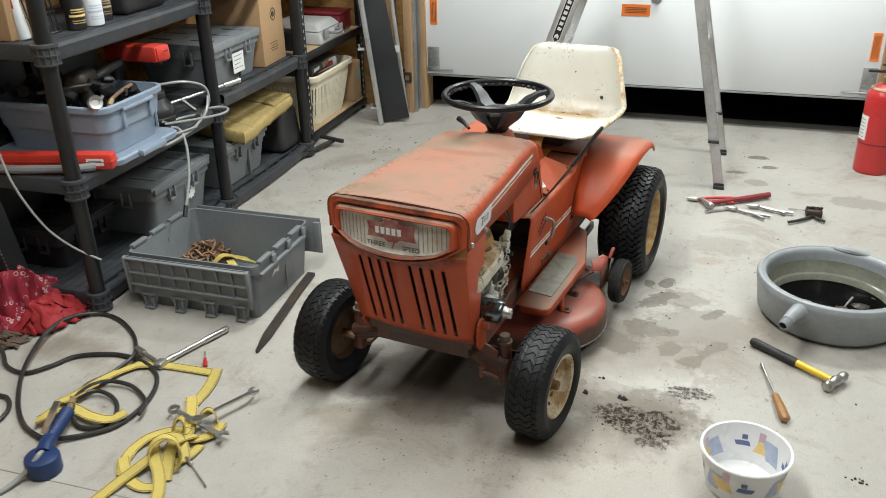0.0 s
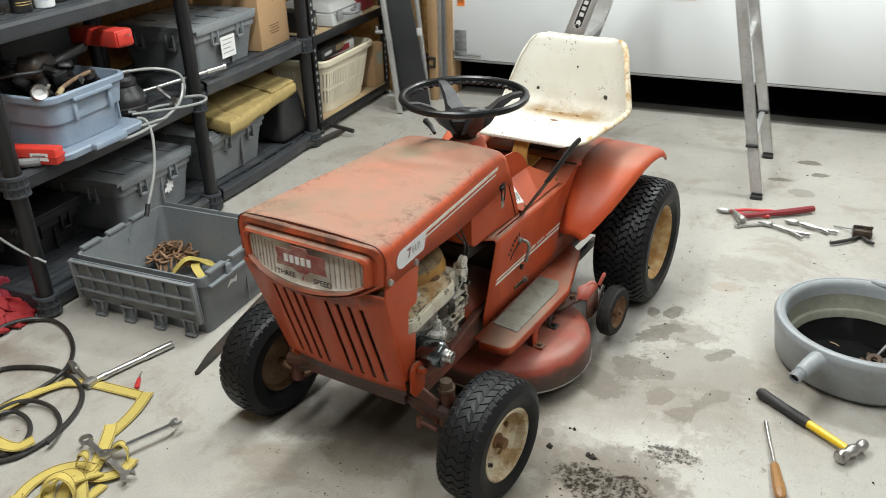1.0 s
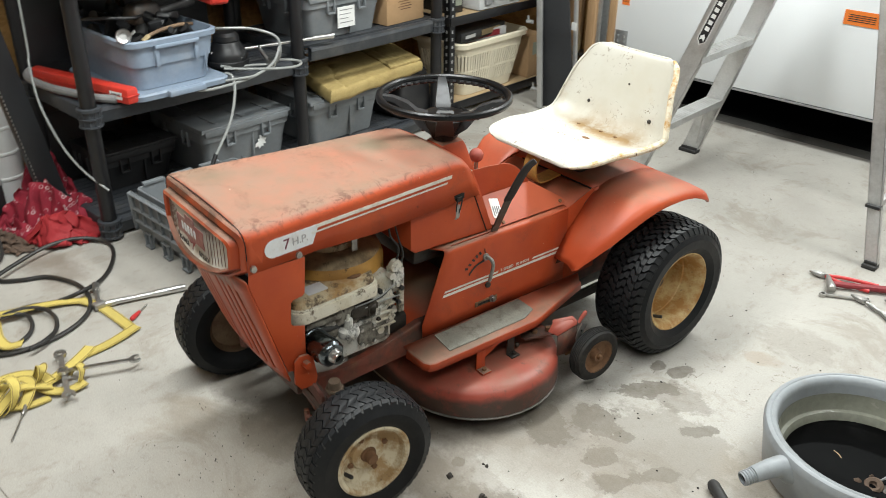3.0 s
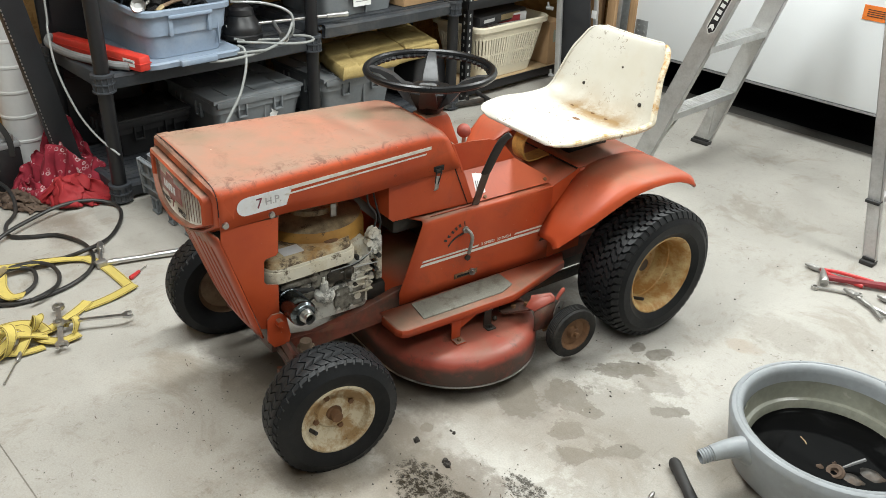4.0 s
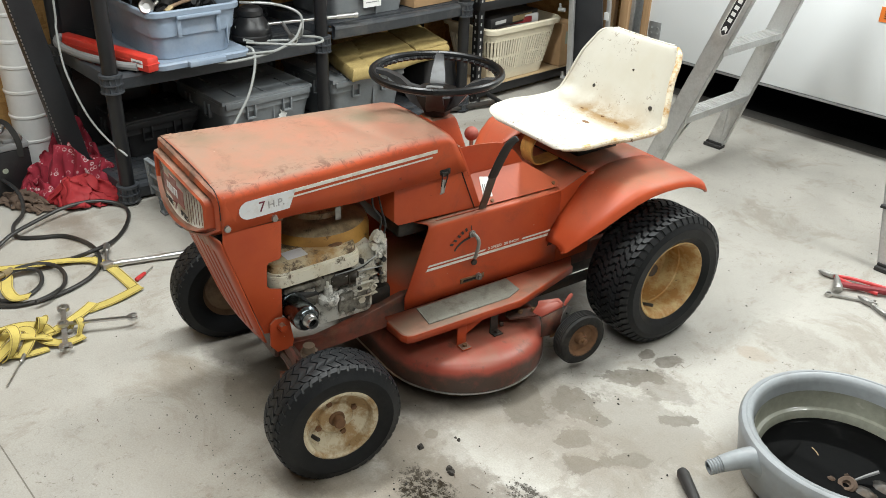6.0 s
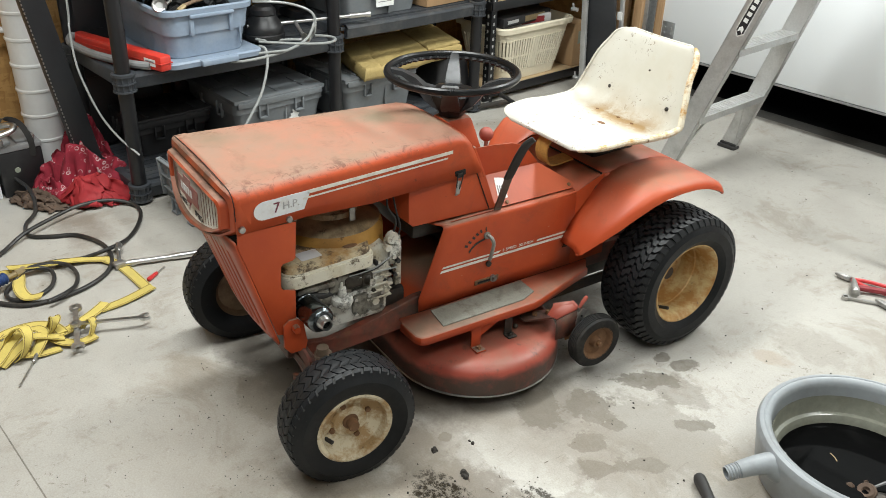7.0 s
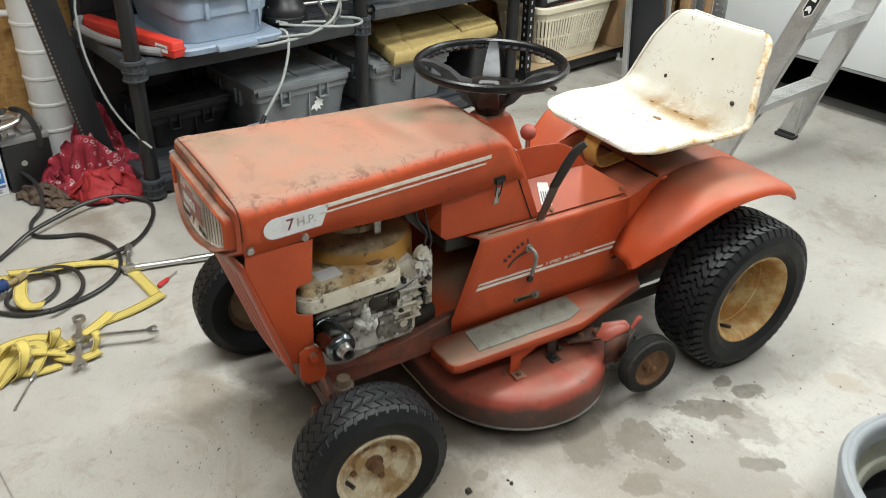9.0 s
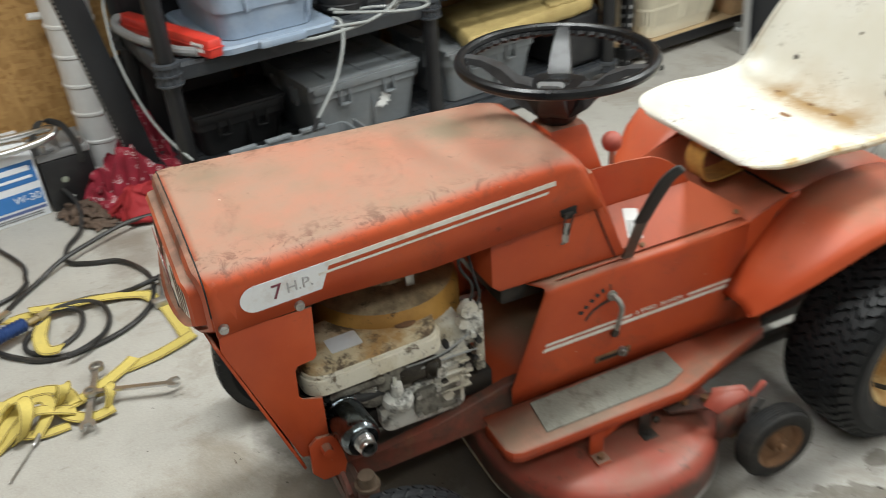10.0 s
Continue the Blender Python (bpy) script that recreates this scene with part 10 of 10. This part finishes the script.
part("hose_coil", bm, M_HOSE, hs)
bm = bmesh.new()
tube(bm, smooth_path([(-2.250, 1.700, 0.009), (-2.061, 1.757, 0.009), (-1.969, 1.751, 0.009), (-1.939, 1.747, 0.009), (-1.905, 1.720, 0.009), (-1.882, 1.679, 0.009), (-1.878, 1.628, 0.009), (-1.907, 1.551, 0.009)], 8), 0.0068, 10)
part("hose_tail", bm, M_HOSE, hs)
bm = bmesh.new()
rod(bm, (-1.712, 1.772, 0.031), (-1.690, 1.738, 0.034), 0.012, n=8)
rod(bm, (-1.690, 1.738, 0.034), (-1.672, 1.708, 0.040), 0.009, n=12)
part("brass_coupling", bm, M_BRASS, hs, "tarnished brass coupling")

gun = thing("air_gun", "navy blue inflator gun with chrome trigger", "air gun", pose(0, 0, 0))
bm = bmesh.new()
a, b = Vector((-1.670, 1.705, 0.042)), Vector((-1.625, 1.572, 0.048))
ribs = [a + (b - a) * i / 24 for i in range(25)]
tube(bm, ribs, [0.0205 if i % 2 else 0.0165 for i in range(25)], 14)
part("ribbed_grip", bm, M_BLUEGUN, gun)
bm = bmesh.new()
turned(bm, [(0.0, 0.0), (0.042, 0.0), (0.047, 0.005), (0.047, 0.046), (0.044, 0.052), (0.030, 0.057), (0.0, 0.058)], (-1.592, 1.502, 0.001), (0.03, -0.03, 1), 28)
tube(bm, smooth_path([b, (-1.610, 1.540, 0.052), (-1.595, 1.512, 0.050)], 4), [0.0205, 0.021, 0.021, 0.021, 0.021, 0.021, 0.021, 0.021, 0.021], 12)
part("gauge_head", bm, M_BLUEGUN, gun)
bm = bmesh.new()
ribbon(bm, smooth_path([(-1.678, 1.681, 0.088), (-1.655, 1.634, 0.090), (-1.640, 1.592, 0.080), (-1.638, 1.569, 0.066)], 5), 0.017, 0.007)
part("trigger", bm, M_CHROME, gun, "chrome trigger lever")
bm = bmesh.new()
tube(bm, smooth_path([(-1.596, 1.510, 0.058), (-1.588, 1.490, 0.064), (-1.595, 1.472, 0.050), (-1.619, 1.447, 0.020), (-1.637, 1.397, 0.010), (-1.679, 1.314, 0.010)], 6), 0.0068, 10)
part("inflator_hose", bm, M_CLEARHOSE, gun, "grey braided inflator hose")

strap = thing("tow_strap", "yellow tow strap lying in a loose tangle", "strap", pose(0, 0, 0))


def strap_run(pts, width=0.037, across=None):
    """One run of webbing; across: direction of its width where it stands up in an arch."""
    p = smooth_path(pts, 7)
    bm = bmesh.new()
    ribbon(bm, p, width, 0.0026, None, across)
    s = part("webbing", bm, M_YSTRAP, strap)
    for side in (-1, 1):
        q = []
        for i, c in enumerate(p):
            d = (p[min(i + 1, len(p) - 1)] - p[max(i - 1, 0)]).normalized()
            sd = Vector(across) if across is not None else d.cross(Vector((0, 0, 1)))
            sd = (sd - d * sd.dot(d)).normalized()
            q.append(c + sd * side * width * 0.41)
        bm = bmesh.new()
        ribbon(bm, q, 0.0022, 0.0042, None, across)
        part("stitched_edge", bm, M_YSTRAPEDGE, s)


ARCH = (-0.64, 0.74, -0.22)
strap_run([(-1.756, 1.664, 0.020), (-1.732, 1.682, 0.030), (-1.722, 1.723, 0.030), (-1.701, 1.749, 0.020), (-1.612, 1.724, 0.022), (-1.545, 1.726, 0.022), (-1.515, 1.761, 0.030)])
strap_run([(-1.715, 1.726, 0.050), (-1.715, 1.806, 0.030), (-1.704, 1.898, 0.020), (-1.684, 1.969, 0.012), (-1.649, 2.019, 0.010)], 0.034)
strap_run([(-1.659, 2.010, 0.012), (-1.585, 2.040, 0.006), (-1.483, 2.046, 0.005), (-1.376, 2.045, 0.007)])
strap_run([(-1.389, 2.061, 0.010), (-1.370, 1.994, 0.009), (-1.363, 1.942, 0.007), (-1.362, 1.878, 0.006)])
strap_run([(-1.385, 1.905, 0.011), (-1.368, 1.880, 0.010), (-1.344, 1.836, 0.009), (-1.304, 1.763, 0.014), (-1.285, 1.715, 0.022)])
# wide loop lying round the knot, folded over at its foot
strap_run([(-1.285, 1.738, 0.022), (-1.340, 1.731, 0.020), (-1.389, 1.696, 0.014), (-1.408, 1.640, 0.009), (-1.398, 1.580, 0.006), (-1.375, 1.545, 0.004)], 0.034)
strap_run([(-1.412, 1.600, 0.009), (-1.372, 1.556, 0.008), (-1.330, 1.524, 0.006), (-1.285, 1.514, 0.005), (-1.236, 1.532, 0.008)], 0.034)
# two tails towards the near side
strap_run([(-1.383, 1.425, 0.004), (-1.358, 1.509, 0.013), (-1.336, 1.572, 0.020), (-1.318, 1.622, 0.028)])
strap_run([(-1.218, 1.455, 0.004), (-1.235, 1.505, 0.010), (-1.262, 1.552, 0.016), (-1.305, 1.600, 0.030), (-1.335, 1.640, 0.036)], 0.034)
# arches of the loose knot
strap_run([(-1.300, 1.570, 0.010), (-1.318, 1.592, 0.026), (-1.325, 1.606, 0.046), (-1.319, 1.626, 0.064), (-1.296, 1.642, 0.074), (-1.262, 1.640, 0.068), (-1.240, 1.627, 0.048), (-1.238, 1.612, 0.022), (-1.250, 1.600, 0.006)], 0.036, ARCH)
strap_run([(-1.246, 1.552, 0.006), (-1.262, 1.588, 0.018), (-1.277, 1.628, 0.034), (-1.283, 1.655, 0.044), (-1.276, 1.690, 0.036), (-1.266, 1.735, 0.016)], 0.034)
strap_run([(-1.296, 1.694, 0.016), (-1.285, 1.712, 0.042), (-1.287, 1.722, 0.060), (-1.303, 1.730, 0.068), (-1.318, 1.726, 0.058), (-1.322, 1.716, 0.038), (-1.326, 1.706, 0.014)], 0.034, ARCH)
strap_run([(-1.345, 1.655, 0.030), (-1.322, 1.682, 0.040), (-1.290, 1.688, 0.040), (-1.262, 1.668, 0.026), (-1.240, 1.640, 0.010)], 0.032)
# short ends beyond the spanners
strap_run([(-1.290, 1.706, 0.020), (-1.250, 1.726, 0.014), (-1.225, 1.765, 0.010), (-1.226, 1.812, 0.012)], 0.034)
strap_run([(-1.262, 1.612, 0.012), (-1.240, 1.655, 0.008), (-1.236, 1.712, 0.005)], 0.030)
strap_run([(-1.232, 1.800, 0.014), (-1.246, 1.815, 0.036), (-1.270, 1.820, 0.044), (-1.290, 1.812, 0.030), (-1.288, 1.796, 0.010)], 0.028, ARCH)


# tools behind the drain pan
def pliers(label, jaw, pivot, e1, e2, mat, z=0.012):
    t = thing("pliers", label, "pliers", pose(0, 0, 0), "pliers on the slab")
    for e, s in ((e1, 1), (e2, -1)):
        p, q, j = Vector((*pivot, z)), Vector((*e, z)), Vector((*jaw, z))
        d = (q - p).normalized()
        n = Vector((-d.y, d.x, 0)) * 0.010 * s
        bm = bmesh.new()
        tube(bm, smooth_path([p + d * 0.012, p + (q - p) * 0.35 + n, p + (q - p) * 0.7 + n * 0.7, q], 4), 0.0068, 8)
        part("handle", bm, mat, t)
        bm = bmesh.new()
        tube(bm, [p - n * 0.2, p + (j - p) * 0.5 - n * 0.5, j - n * 0.1], [0.010, 0.009, 0.004], 8)
        part("jaw", bm, M_TOOL, t)
    bm = bmesh.new()
    turned(bm, [(0.0, 0.009), (0.008, 0.009), (0.010, 0.006), (0.010, -0.006)], (*pivot, z), (0, 0, 1), 12)
    part("pivot", bm, M_TOOL, t)
    return t


pliers("combination pliers with red handles", (-0.012, 3.925), (0.035, 3.925), (0.205, 3.985), (0.195, 3.925), M_REDGRIP)
pliers("bare steel slip-joint pliers", (0.16, 3.86), (0.205, 3.845), (0.325, 3.765), (0.352, 3.80), M_TOOL)
pliers("chromed locking pliers on the slab", (0.255, 3.905), (0.30, 3.90), (0.415, 3.845), (0.450, 3.86), M_CHROME)
cl = thing("claw_hammer", "old hammer with a worn red handle", "hammer", pose(0, 0, 0))
bm = bmesh.new()
tube(bm, [(0.085, 3.875, 0.018), (0.16, 3.92, 0.018), (0.27, 3.985, 0.019), (0.355, 4.045, 0.020)], [0.010, 0.011, 0.014, 0.013], 10)
part("handle", bm, M_DKRED, cl)
bm = bmesh.new()
turned(bm, [(0.0, -0.05), (0.014, -0.05), (0.017, -0.045), (0.016, -0.02), (0.012, 0.0), (0.010, 0.03), (0.005, 0.055), (0.0, 0.06)], (0.078, 3.872, 0.020), (-0.45, 0.85, 0.0), 14)
part("head", bm, M_TOOL, cl)
spanner("bare steel spanner lying by the pliers", (0.085, 3.800), (0.205, 3.865), 0.008, 0.010, 0.012)
pliers("black-handled grips with dirty jaws", (0.555, 3.90), (0.535, 3.865), (0.425, 3.752), (0.575, 3.80), M_GRIP)
bm = bmesh.new()
box(bm, (0.535, 3.875, 0.020), (0.070, 0.06, 0.036), 0.010)
for k in range(6):
    rod(bm, (0.51 + 0.01 * k, 3.86 + 0.006 * (k % 3), 0.03), (0.505 + 0.012 * k, 3.87, 0.048), 0.006, n=6)
tagged(link_mesh("carburettor_part", bm, M_DARKSTEEL), "greasy dark carburettor part on the slab", "engine part")
bm = bmesh.new()
rod(bm, (0.435, 3.935, 0.004), (0.53, 3.89, 0.02), 0.003, n=6)
tagged(link_mesh("wire_probe", bm, M_STEEL), "thin bright wire by the greasy part", "wire")

# ---- by the west wall: drum, bench leg, battery, carton, rags ----
dr = thing("ribbed_drum", "tall white plastic drum with moulded hoops", "drum", pose(-2.555, 2.165, 0.0))
bm = bmesh.new()
prof = [(0.0, 0.0), (0.072, 0.0)]
for i in range(9):
    z = 0.045 + i * 0.102
    prof += [(0.0715 + 0.0012 * i, z - 0.008), (0.0755 + 0.0012 * i, z - 0.004), (0.0755 + 0.0012 * i, z + 0.004), (0.0715 + 0.0012 * i, z + 0.008)]
turned(bm, prof + [(0.08, 0.95), (0.0, 0.95)], (0, 0, 0), (0, 0, 1), 36)
part("drum_wall", bm, M_WHITEPIPE, dr)
bm = bmesh.new()
sheet(bm, [[(0.0815 * math.cos(radians(a)), 0.0815 * math.sin(radians(a)), z) for a in range(20, 45, 5)] for z in (0.455, 0.52)])
part("warning_label", bm, M_TUBYEL, dr, "yellow warning label")
bm = bmesh.new()
rod(bm, (-0.02, -0.07, 0.585), (-0.03, -0.115, 0.587), 0.012, n=10)
part("drum_lug", bm, M_WHITEPIPE, dr)

leg = thing("bench_leg", "black slotted steel bench leg leaning by the shelf", "bench leg", pose(0, 0, 0))
a, b = Vector((-2.265, 2.232, 0.105)), Vector((-2.265, 2.075, 1.05))
d = (b - a).normalized()
bm = bmesh.new()
box(bm, (0, 0, 0), (0.004, 0.085, (b - a).length), 0.001, basis((a + b) / 2, (1, 0, 0), (0, 1, 0.166)))
box(bm, (-0.02, -0.042, 0), (0.04, 0.004, (b - a).length), 0.001, basis((a + b) / 2, (1, 0, 0), (0, 1, 0.166)))
part("leg_angle", bm, M_BLACKPANEL, leg)
bm = bmesh.new()
mm = basis((a + b) / 2, (1, 0, 0), (0, 1, 0.166))
for i in range(60):
    box(bm, (0.003, -0.0415, -0.45 + i * 0.0155), (0.003, 0.004, 0.008), 0, mm)
tagged(part("leg_holes", bm, M_TOOL, leg, "", 0), kind="stuff")
bm = bmesh.new()
box(bm, (-2.275, 2.235, 0.055), (0.07, 0.10, 0.11), 0.004)
part("leg_block", bm, M_BLACKPANEL, leg)

bat = thing("car_battery", "black car battery with a carrying strap", "battery", pose(-2.455, 2.000, 0.0))
bm = bmesh.new()
box(bm, (0, 0, 0.090), (0.19, 0.165, 0.18), 0.006)
part("battery_case", bm, M_BLACK, bat)
bm = bmesh.new()
box(bm, (0, 0, 0.193), (0.195, 0.17, 0.024), 0.005)
for y in (-0.045, 0.02):
    box(bm, (0.02, y, 0.212), (0.12, 0.05, 0.018), 0.008)
part("battery_lid", bm, M_PRINTGREY, bat, "grey dusty battery lid")
for y in (-0.055, 0.06):
    bm = bmesh.new()
    rod(bm, (0.075, y, 0.205), (0.075, y, 0.228), 0.009, n=12)
    part("terminal", bm, M_TOOL, bat)
bm = bmesh.new()
ribbon(bm, smooth_path([(0.097, 0.045, 0.15), (0.100, 0.045, 0.22), (0.075, 0.02, 0.285), (0.055, -0.035, 0.30), (0.060, -0.075, 0.25), (0.080, -0.083, 0.20)], 6), 0.022, 0.003, across=(0.3, 0.6, 0.1))
part("carry_strap", bm, M_GRIP, bat)
bm = bmesh.new()
turned(bm, [(0.0, 0.002), (0.010, 0.002), (0.011, 0.0)], (0.0952, -0.02, 0.105), (1, 0, 0), 16)
part("round_sticker", bm, M_GREENGREY, bat, "small green sticker")
bm = bmesh.new()
turned(bm, [(0.0, 0.002), (0.005, 0.002), (0.006, 0.0)], (0.0952, -0.01, 0.04), (1, 0, 0), 12)
part("stamp", bm, M_GREYCASE, bat)

oc = thing("oil_carton", "white and blue printed engine oil carton", "carton", pose(-2.455, 1.800, 0.0, 0, 0, 4))
bm = bmesh.new()
box(bm, (0, 0, 0.122), (0.19, 0.205, 0.244), 0.003)
part("carton_body", bm, M_CARTON, oc)
for z, hh, mt, n in ((0.165, 0.075, M_BLUEPRINT, "blue_panel"), (0.075, 0.055, M_BLUEPRINT, "blue_panel"), (0.035, 0.010, M_NAVY, "print_line")):
    bm = bmesh.new()
    box(bm, (0.0955, 0.0, z), (0.001, 0.190, hh))
    part(n, bm, mt, oc)
for y, z, w, hh in ((0.03, 0.180, 0.10, 0.018), (0.02, 0.150, 0.12, 0.009), (0.0, 0.022, 0.16, 0.004), (0.0, 0.014, 0.16, 0.004)):
    bm = bmesh.new()
    box(bm, (0.0965, y, z), (0.001, w, hh))
    part("name_bar", bm, M_CARTON if z > 0.03 else M_PRINTGREY, oc)

words("W-30", 0.036, basis((0.0966, 0.046, 0.078), (0, 1, 0), (0, 0, 1)), M_CARTON, oc, "grade_lettering")

# chrome tubular handle across the carton and the cloths
ch = thing("tubular_handle", "bent chrome tubular handle lying over the battery", "handle", pose(0, 0, 0))
bm = bmesh.new()
tube(bm, smooth_path([(-2.50, 1.66, 0.262), (-2.45, 1.80, 0.262), (-2.41, 1.93, 0.272), (-2.38, 1.985, 0.282), (-2.345, 1.995, 0.282), (-2.325, 1.96, 0.27), (-2.335, 1.86, 0.255), (-2.345, 1.72, 0.252), (-2.35, 1.60, 0.252)], 6), 0.011, 12)
part("chrome_tube", bm, M_CHROME, ch)


def rumpled(name, label, material, c, size, h, seed, yaw=0, folds=4.0):
    """A dropped cloth: a heap of folds that dies out to an uneven hem on the floor."""
    bm = bmesh.new()
    n = 46
    rows = []
    for i in range(n + 1):
        row = []
        for j in range(n + 1):
            u, v = -1 + 2 * i / n, -1 + 2 * j / n
            r = math.hypot(u, v)
            sq = max(abs(u), abs(v))
            k = sq / r if r > 1e-6 else 1.0
            a = math.atan2(v, u)
            edge = 1 + 0.22 * noise.noise(Vector((math.cos(a) * 1.6 + seed, math.sin(a) * 1.6, 0.5))) + 0.10 * noise.noise(Vector((math.cos(a) * 5 + seed, math.sin(a) * 5, 1.5)))
            x, y = u * k * edge * size[0] / 2, v * k * edge * size[1] / 2
            fall = max(0.0, 1 - sq ** 1.7)
            f1 = noise.noise(Vector((u * folds * 0.45 + seed, v * folds * 0.45, 0.0)))
            bend = 2.2 * noise.noise(Vector((u * folds * 0.4 + seed, v * folds * 0.4, 6.0)))
            turn = seed * 1.7 + 1.2 * noise.noise(Vector((u * 0.8 + seed, v * 0.8, 2.0)))
            pleat = math.sin((u * math.cos(turn) + v * math.sin(turn)) * folds * 2.1 + bend * 2.0)
            f3 = noise.noise(Vector((u * folds * 2 + seed, v * folds * 2, 8.0)))
            z = h * fall * (0.55 + 0.55 * f1 + 0.22 * pleat) + 0.010 * (1 + pleat) * (0.25 + 0.75 * math.sqrt(fall)) + 0.006 * f3 + 0.006
            x += 0.022 * noise.noise(Vector((u * 6, v * 6, seed + 3.0)))
            y += 0.022 * noise.noise(Vector((u * 6, v * 6, seed + 9.0)))
            row.append((x, y, max(0.003, z)))
        rows.append(row)
    sheet(bm, rows)
    ob = link_mesh(name, bm, material, None, 60)
    ob.matrix_world = pose(*c, 0, 0, yaw)
    solid(ob, 0.002, 1.0)
    return tagged(ob, label, "cloth")


rumpled("bandana", "crumpled red printed bandana on the floor", M_BANDANA, (-2.265, 2.215, 0.0), (0.36, 0.34), 0.20, 3, 20)
rumpled("red_cloth", "bright red cloth crumpled beside the bandana", M_REDCLOTH, (-2.155, 2.185, 0.0), (0.20, 0.26), 0.12, 8, -30, 2.2)
rumpled("bandana", "second red printed bandana draped over the heap", M_BANDANA, (-2.325, 2.130, 0.0), (0.26, 0.24), 0.17, 14, 60)
rumpled("bandana", "red bandana pushed behind the bench leg", M_BANDANA, (-2.42, 2.26, 0.0), (0.22, 0.22), 0.31, 19, 10)
rumpled("oily_rag", "dark brown oily rag on the floor", M_RAG, (-2.245, 1.995, 0.0), (0.26, 0.12), 0.030, 21, 20, 3.0)
rumpled("grey_rag", "grey rag dropped behind the tractor", M_GREENGREY, (-1.10, 3.05, 0.0), (0.22, 0.20), 0.07, 31, 0, 3.0)

# ---- crumbs of dirt and dried grass on the slab ----
def crumbs(name, label, spots, seed, material):
    rr = random.Random(seed)
    bm = bmesh.new()
    for cx, cy, sx, sy, n, lo, hi in spots:
        for _ in range(n):
            x, y, r = rr.gauss(cx, sx), rr.gauss(cy, sy), rr.uniform(lo, hi) * (0.5 + 0.5 * rr.random())
            base = [Vector((math.cos(a) * r * rr.uniform(0.6, 1.3), math.sin(a) * r * rr.uniform(0.5, 1.1), 0)) for a in [k * math.pi / 3 + rr.random() * 0.5 for k in range(6)]]
            lo_v = [bm.verts.new(Vector((x, y, 0.0005)) + p) for p in base]
            hi_v = [bm.verts.new(Vector((x, y, r * rr.uniform(0.5, 1.1))) + p * 0.55) for p in base]
            bm.faces.new(hi_v)
            for k in range(6):
                bm.faces.new((lo_v[k], lo_v[(k + 1) % 6], hi_v[(k + 1) % 6], hi_v[k]))
    ob = link_mesh(name, bm, material, None, 0)
    return tagged(ob, label, "dirt", kind="stuff")


crumbs("dirt_crumbs", "dark crumbs of dirt on the slab", [
    (0.05, 2.33, 0.05, 0.04, 50, 0.0008, 0.003), (-0.06, 2.16, 0.07, 0.04, 130, 0.0008, 0.0035), (-0.07, 2.16, 0.06, 0.04, 8, 0.003, 0.006), (-0.62, 1.96, 0.22, 0.10, 24, 0.001, 0.003), (-0.22, 2.02, 0.10, 0.08, 24, 0.001, 0.003), (-0.229, 2.266, 0.004, 0.004, 2, 0.010, 0.013), (-0.117, 2.263, 0.009, 0.005, 4, 0.008, 0.013), (-0.191, 2.356, 0.006, 0.004, 2, 0.006, 0.009), (-0.45, 1.87, 0.05, 0.03, 26, 0.001, 0.003), (-0.68, 1.88, 0.06, 0.03, 26, 0.001, 0.003), (-0.60, 1.80, 0.25, 0.12, 20, 0.0008, 0.002), (0.516, 2.06, 0.012, 0.008, 8, 0.003, 0.008),
    (-0.60, 2.05, 0.35, 0.20, 24, 0.0010, 0.003), (-0.10, 2.85, 0.20, 0.12, 30, 0.001, 0.004), (0.50, 2.20, 0.35, 0.30, 40, 0.0015, 0.004), (-1.7, 4.2, 0.15, 0.35, 60, 0.002, 0.006),
    (-1.5, 3.5, 0.35, 0.5, 40, 0.0015, 0.004), (0.1, 3.5, 0.5, 0.5, 70, 0.0015, 0.004), (-0.9, 1.7, 0.5, 0.3, 60, 0.001, 0.003), (0.3, 4.6, 0.6, 0.3, 40, 0.002, 0.004), (0.35, 2.0, 0.3, 0.15, 30, 0.0008, 0.002)], 5, M_CRUMB)


def grass_bits(seed):
    rr = random.Random(seed)
    bm = bmesh.new()
    for cx, cy, sx, sy, n in ((0.0, 2.95, 0.25, 0.25, 8), (0.02, 2.30, 0.12, 0.08, 16), (-0.2, 3.3, 0.10, 0.2, 12), (0.5, 2.3, 0.3, 0.3, 4), (-0.7, 1.9, 0.4, 0.2, 6)):
        for _ in range(n):
            x, y, a, l = rr.gauss(cx, sx), rr.gauss(cy, sy), rr.uniform(0, 6.28), rr.uniform(0.004, 0.012)
            d, s = Vector((math.cos(a), math.sin(a), 0)) * l, Vector((-math.sin(a), math.cos(a), 0)) * 0.0009
            p = Vector((x, y, 0.001))
            vs = [bm.verts.new(q) for q in (p - s, p + s, p + d + s + Vector((0, 0, 0.003)), p + d - s + Vector((0, 0, 0.003)))]
            bm.faces.new(vs)
    ob = link_mesh("grass_clippings", bm, M_RAG, None, 0)
    tagged(ob, "dry grass clippings scattered on the slab", "grass", kind="stuff")


grass_bits(9)
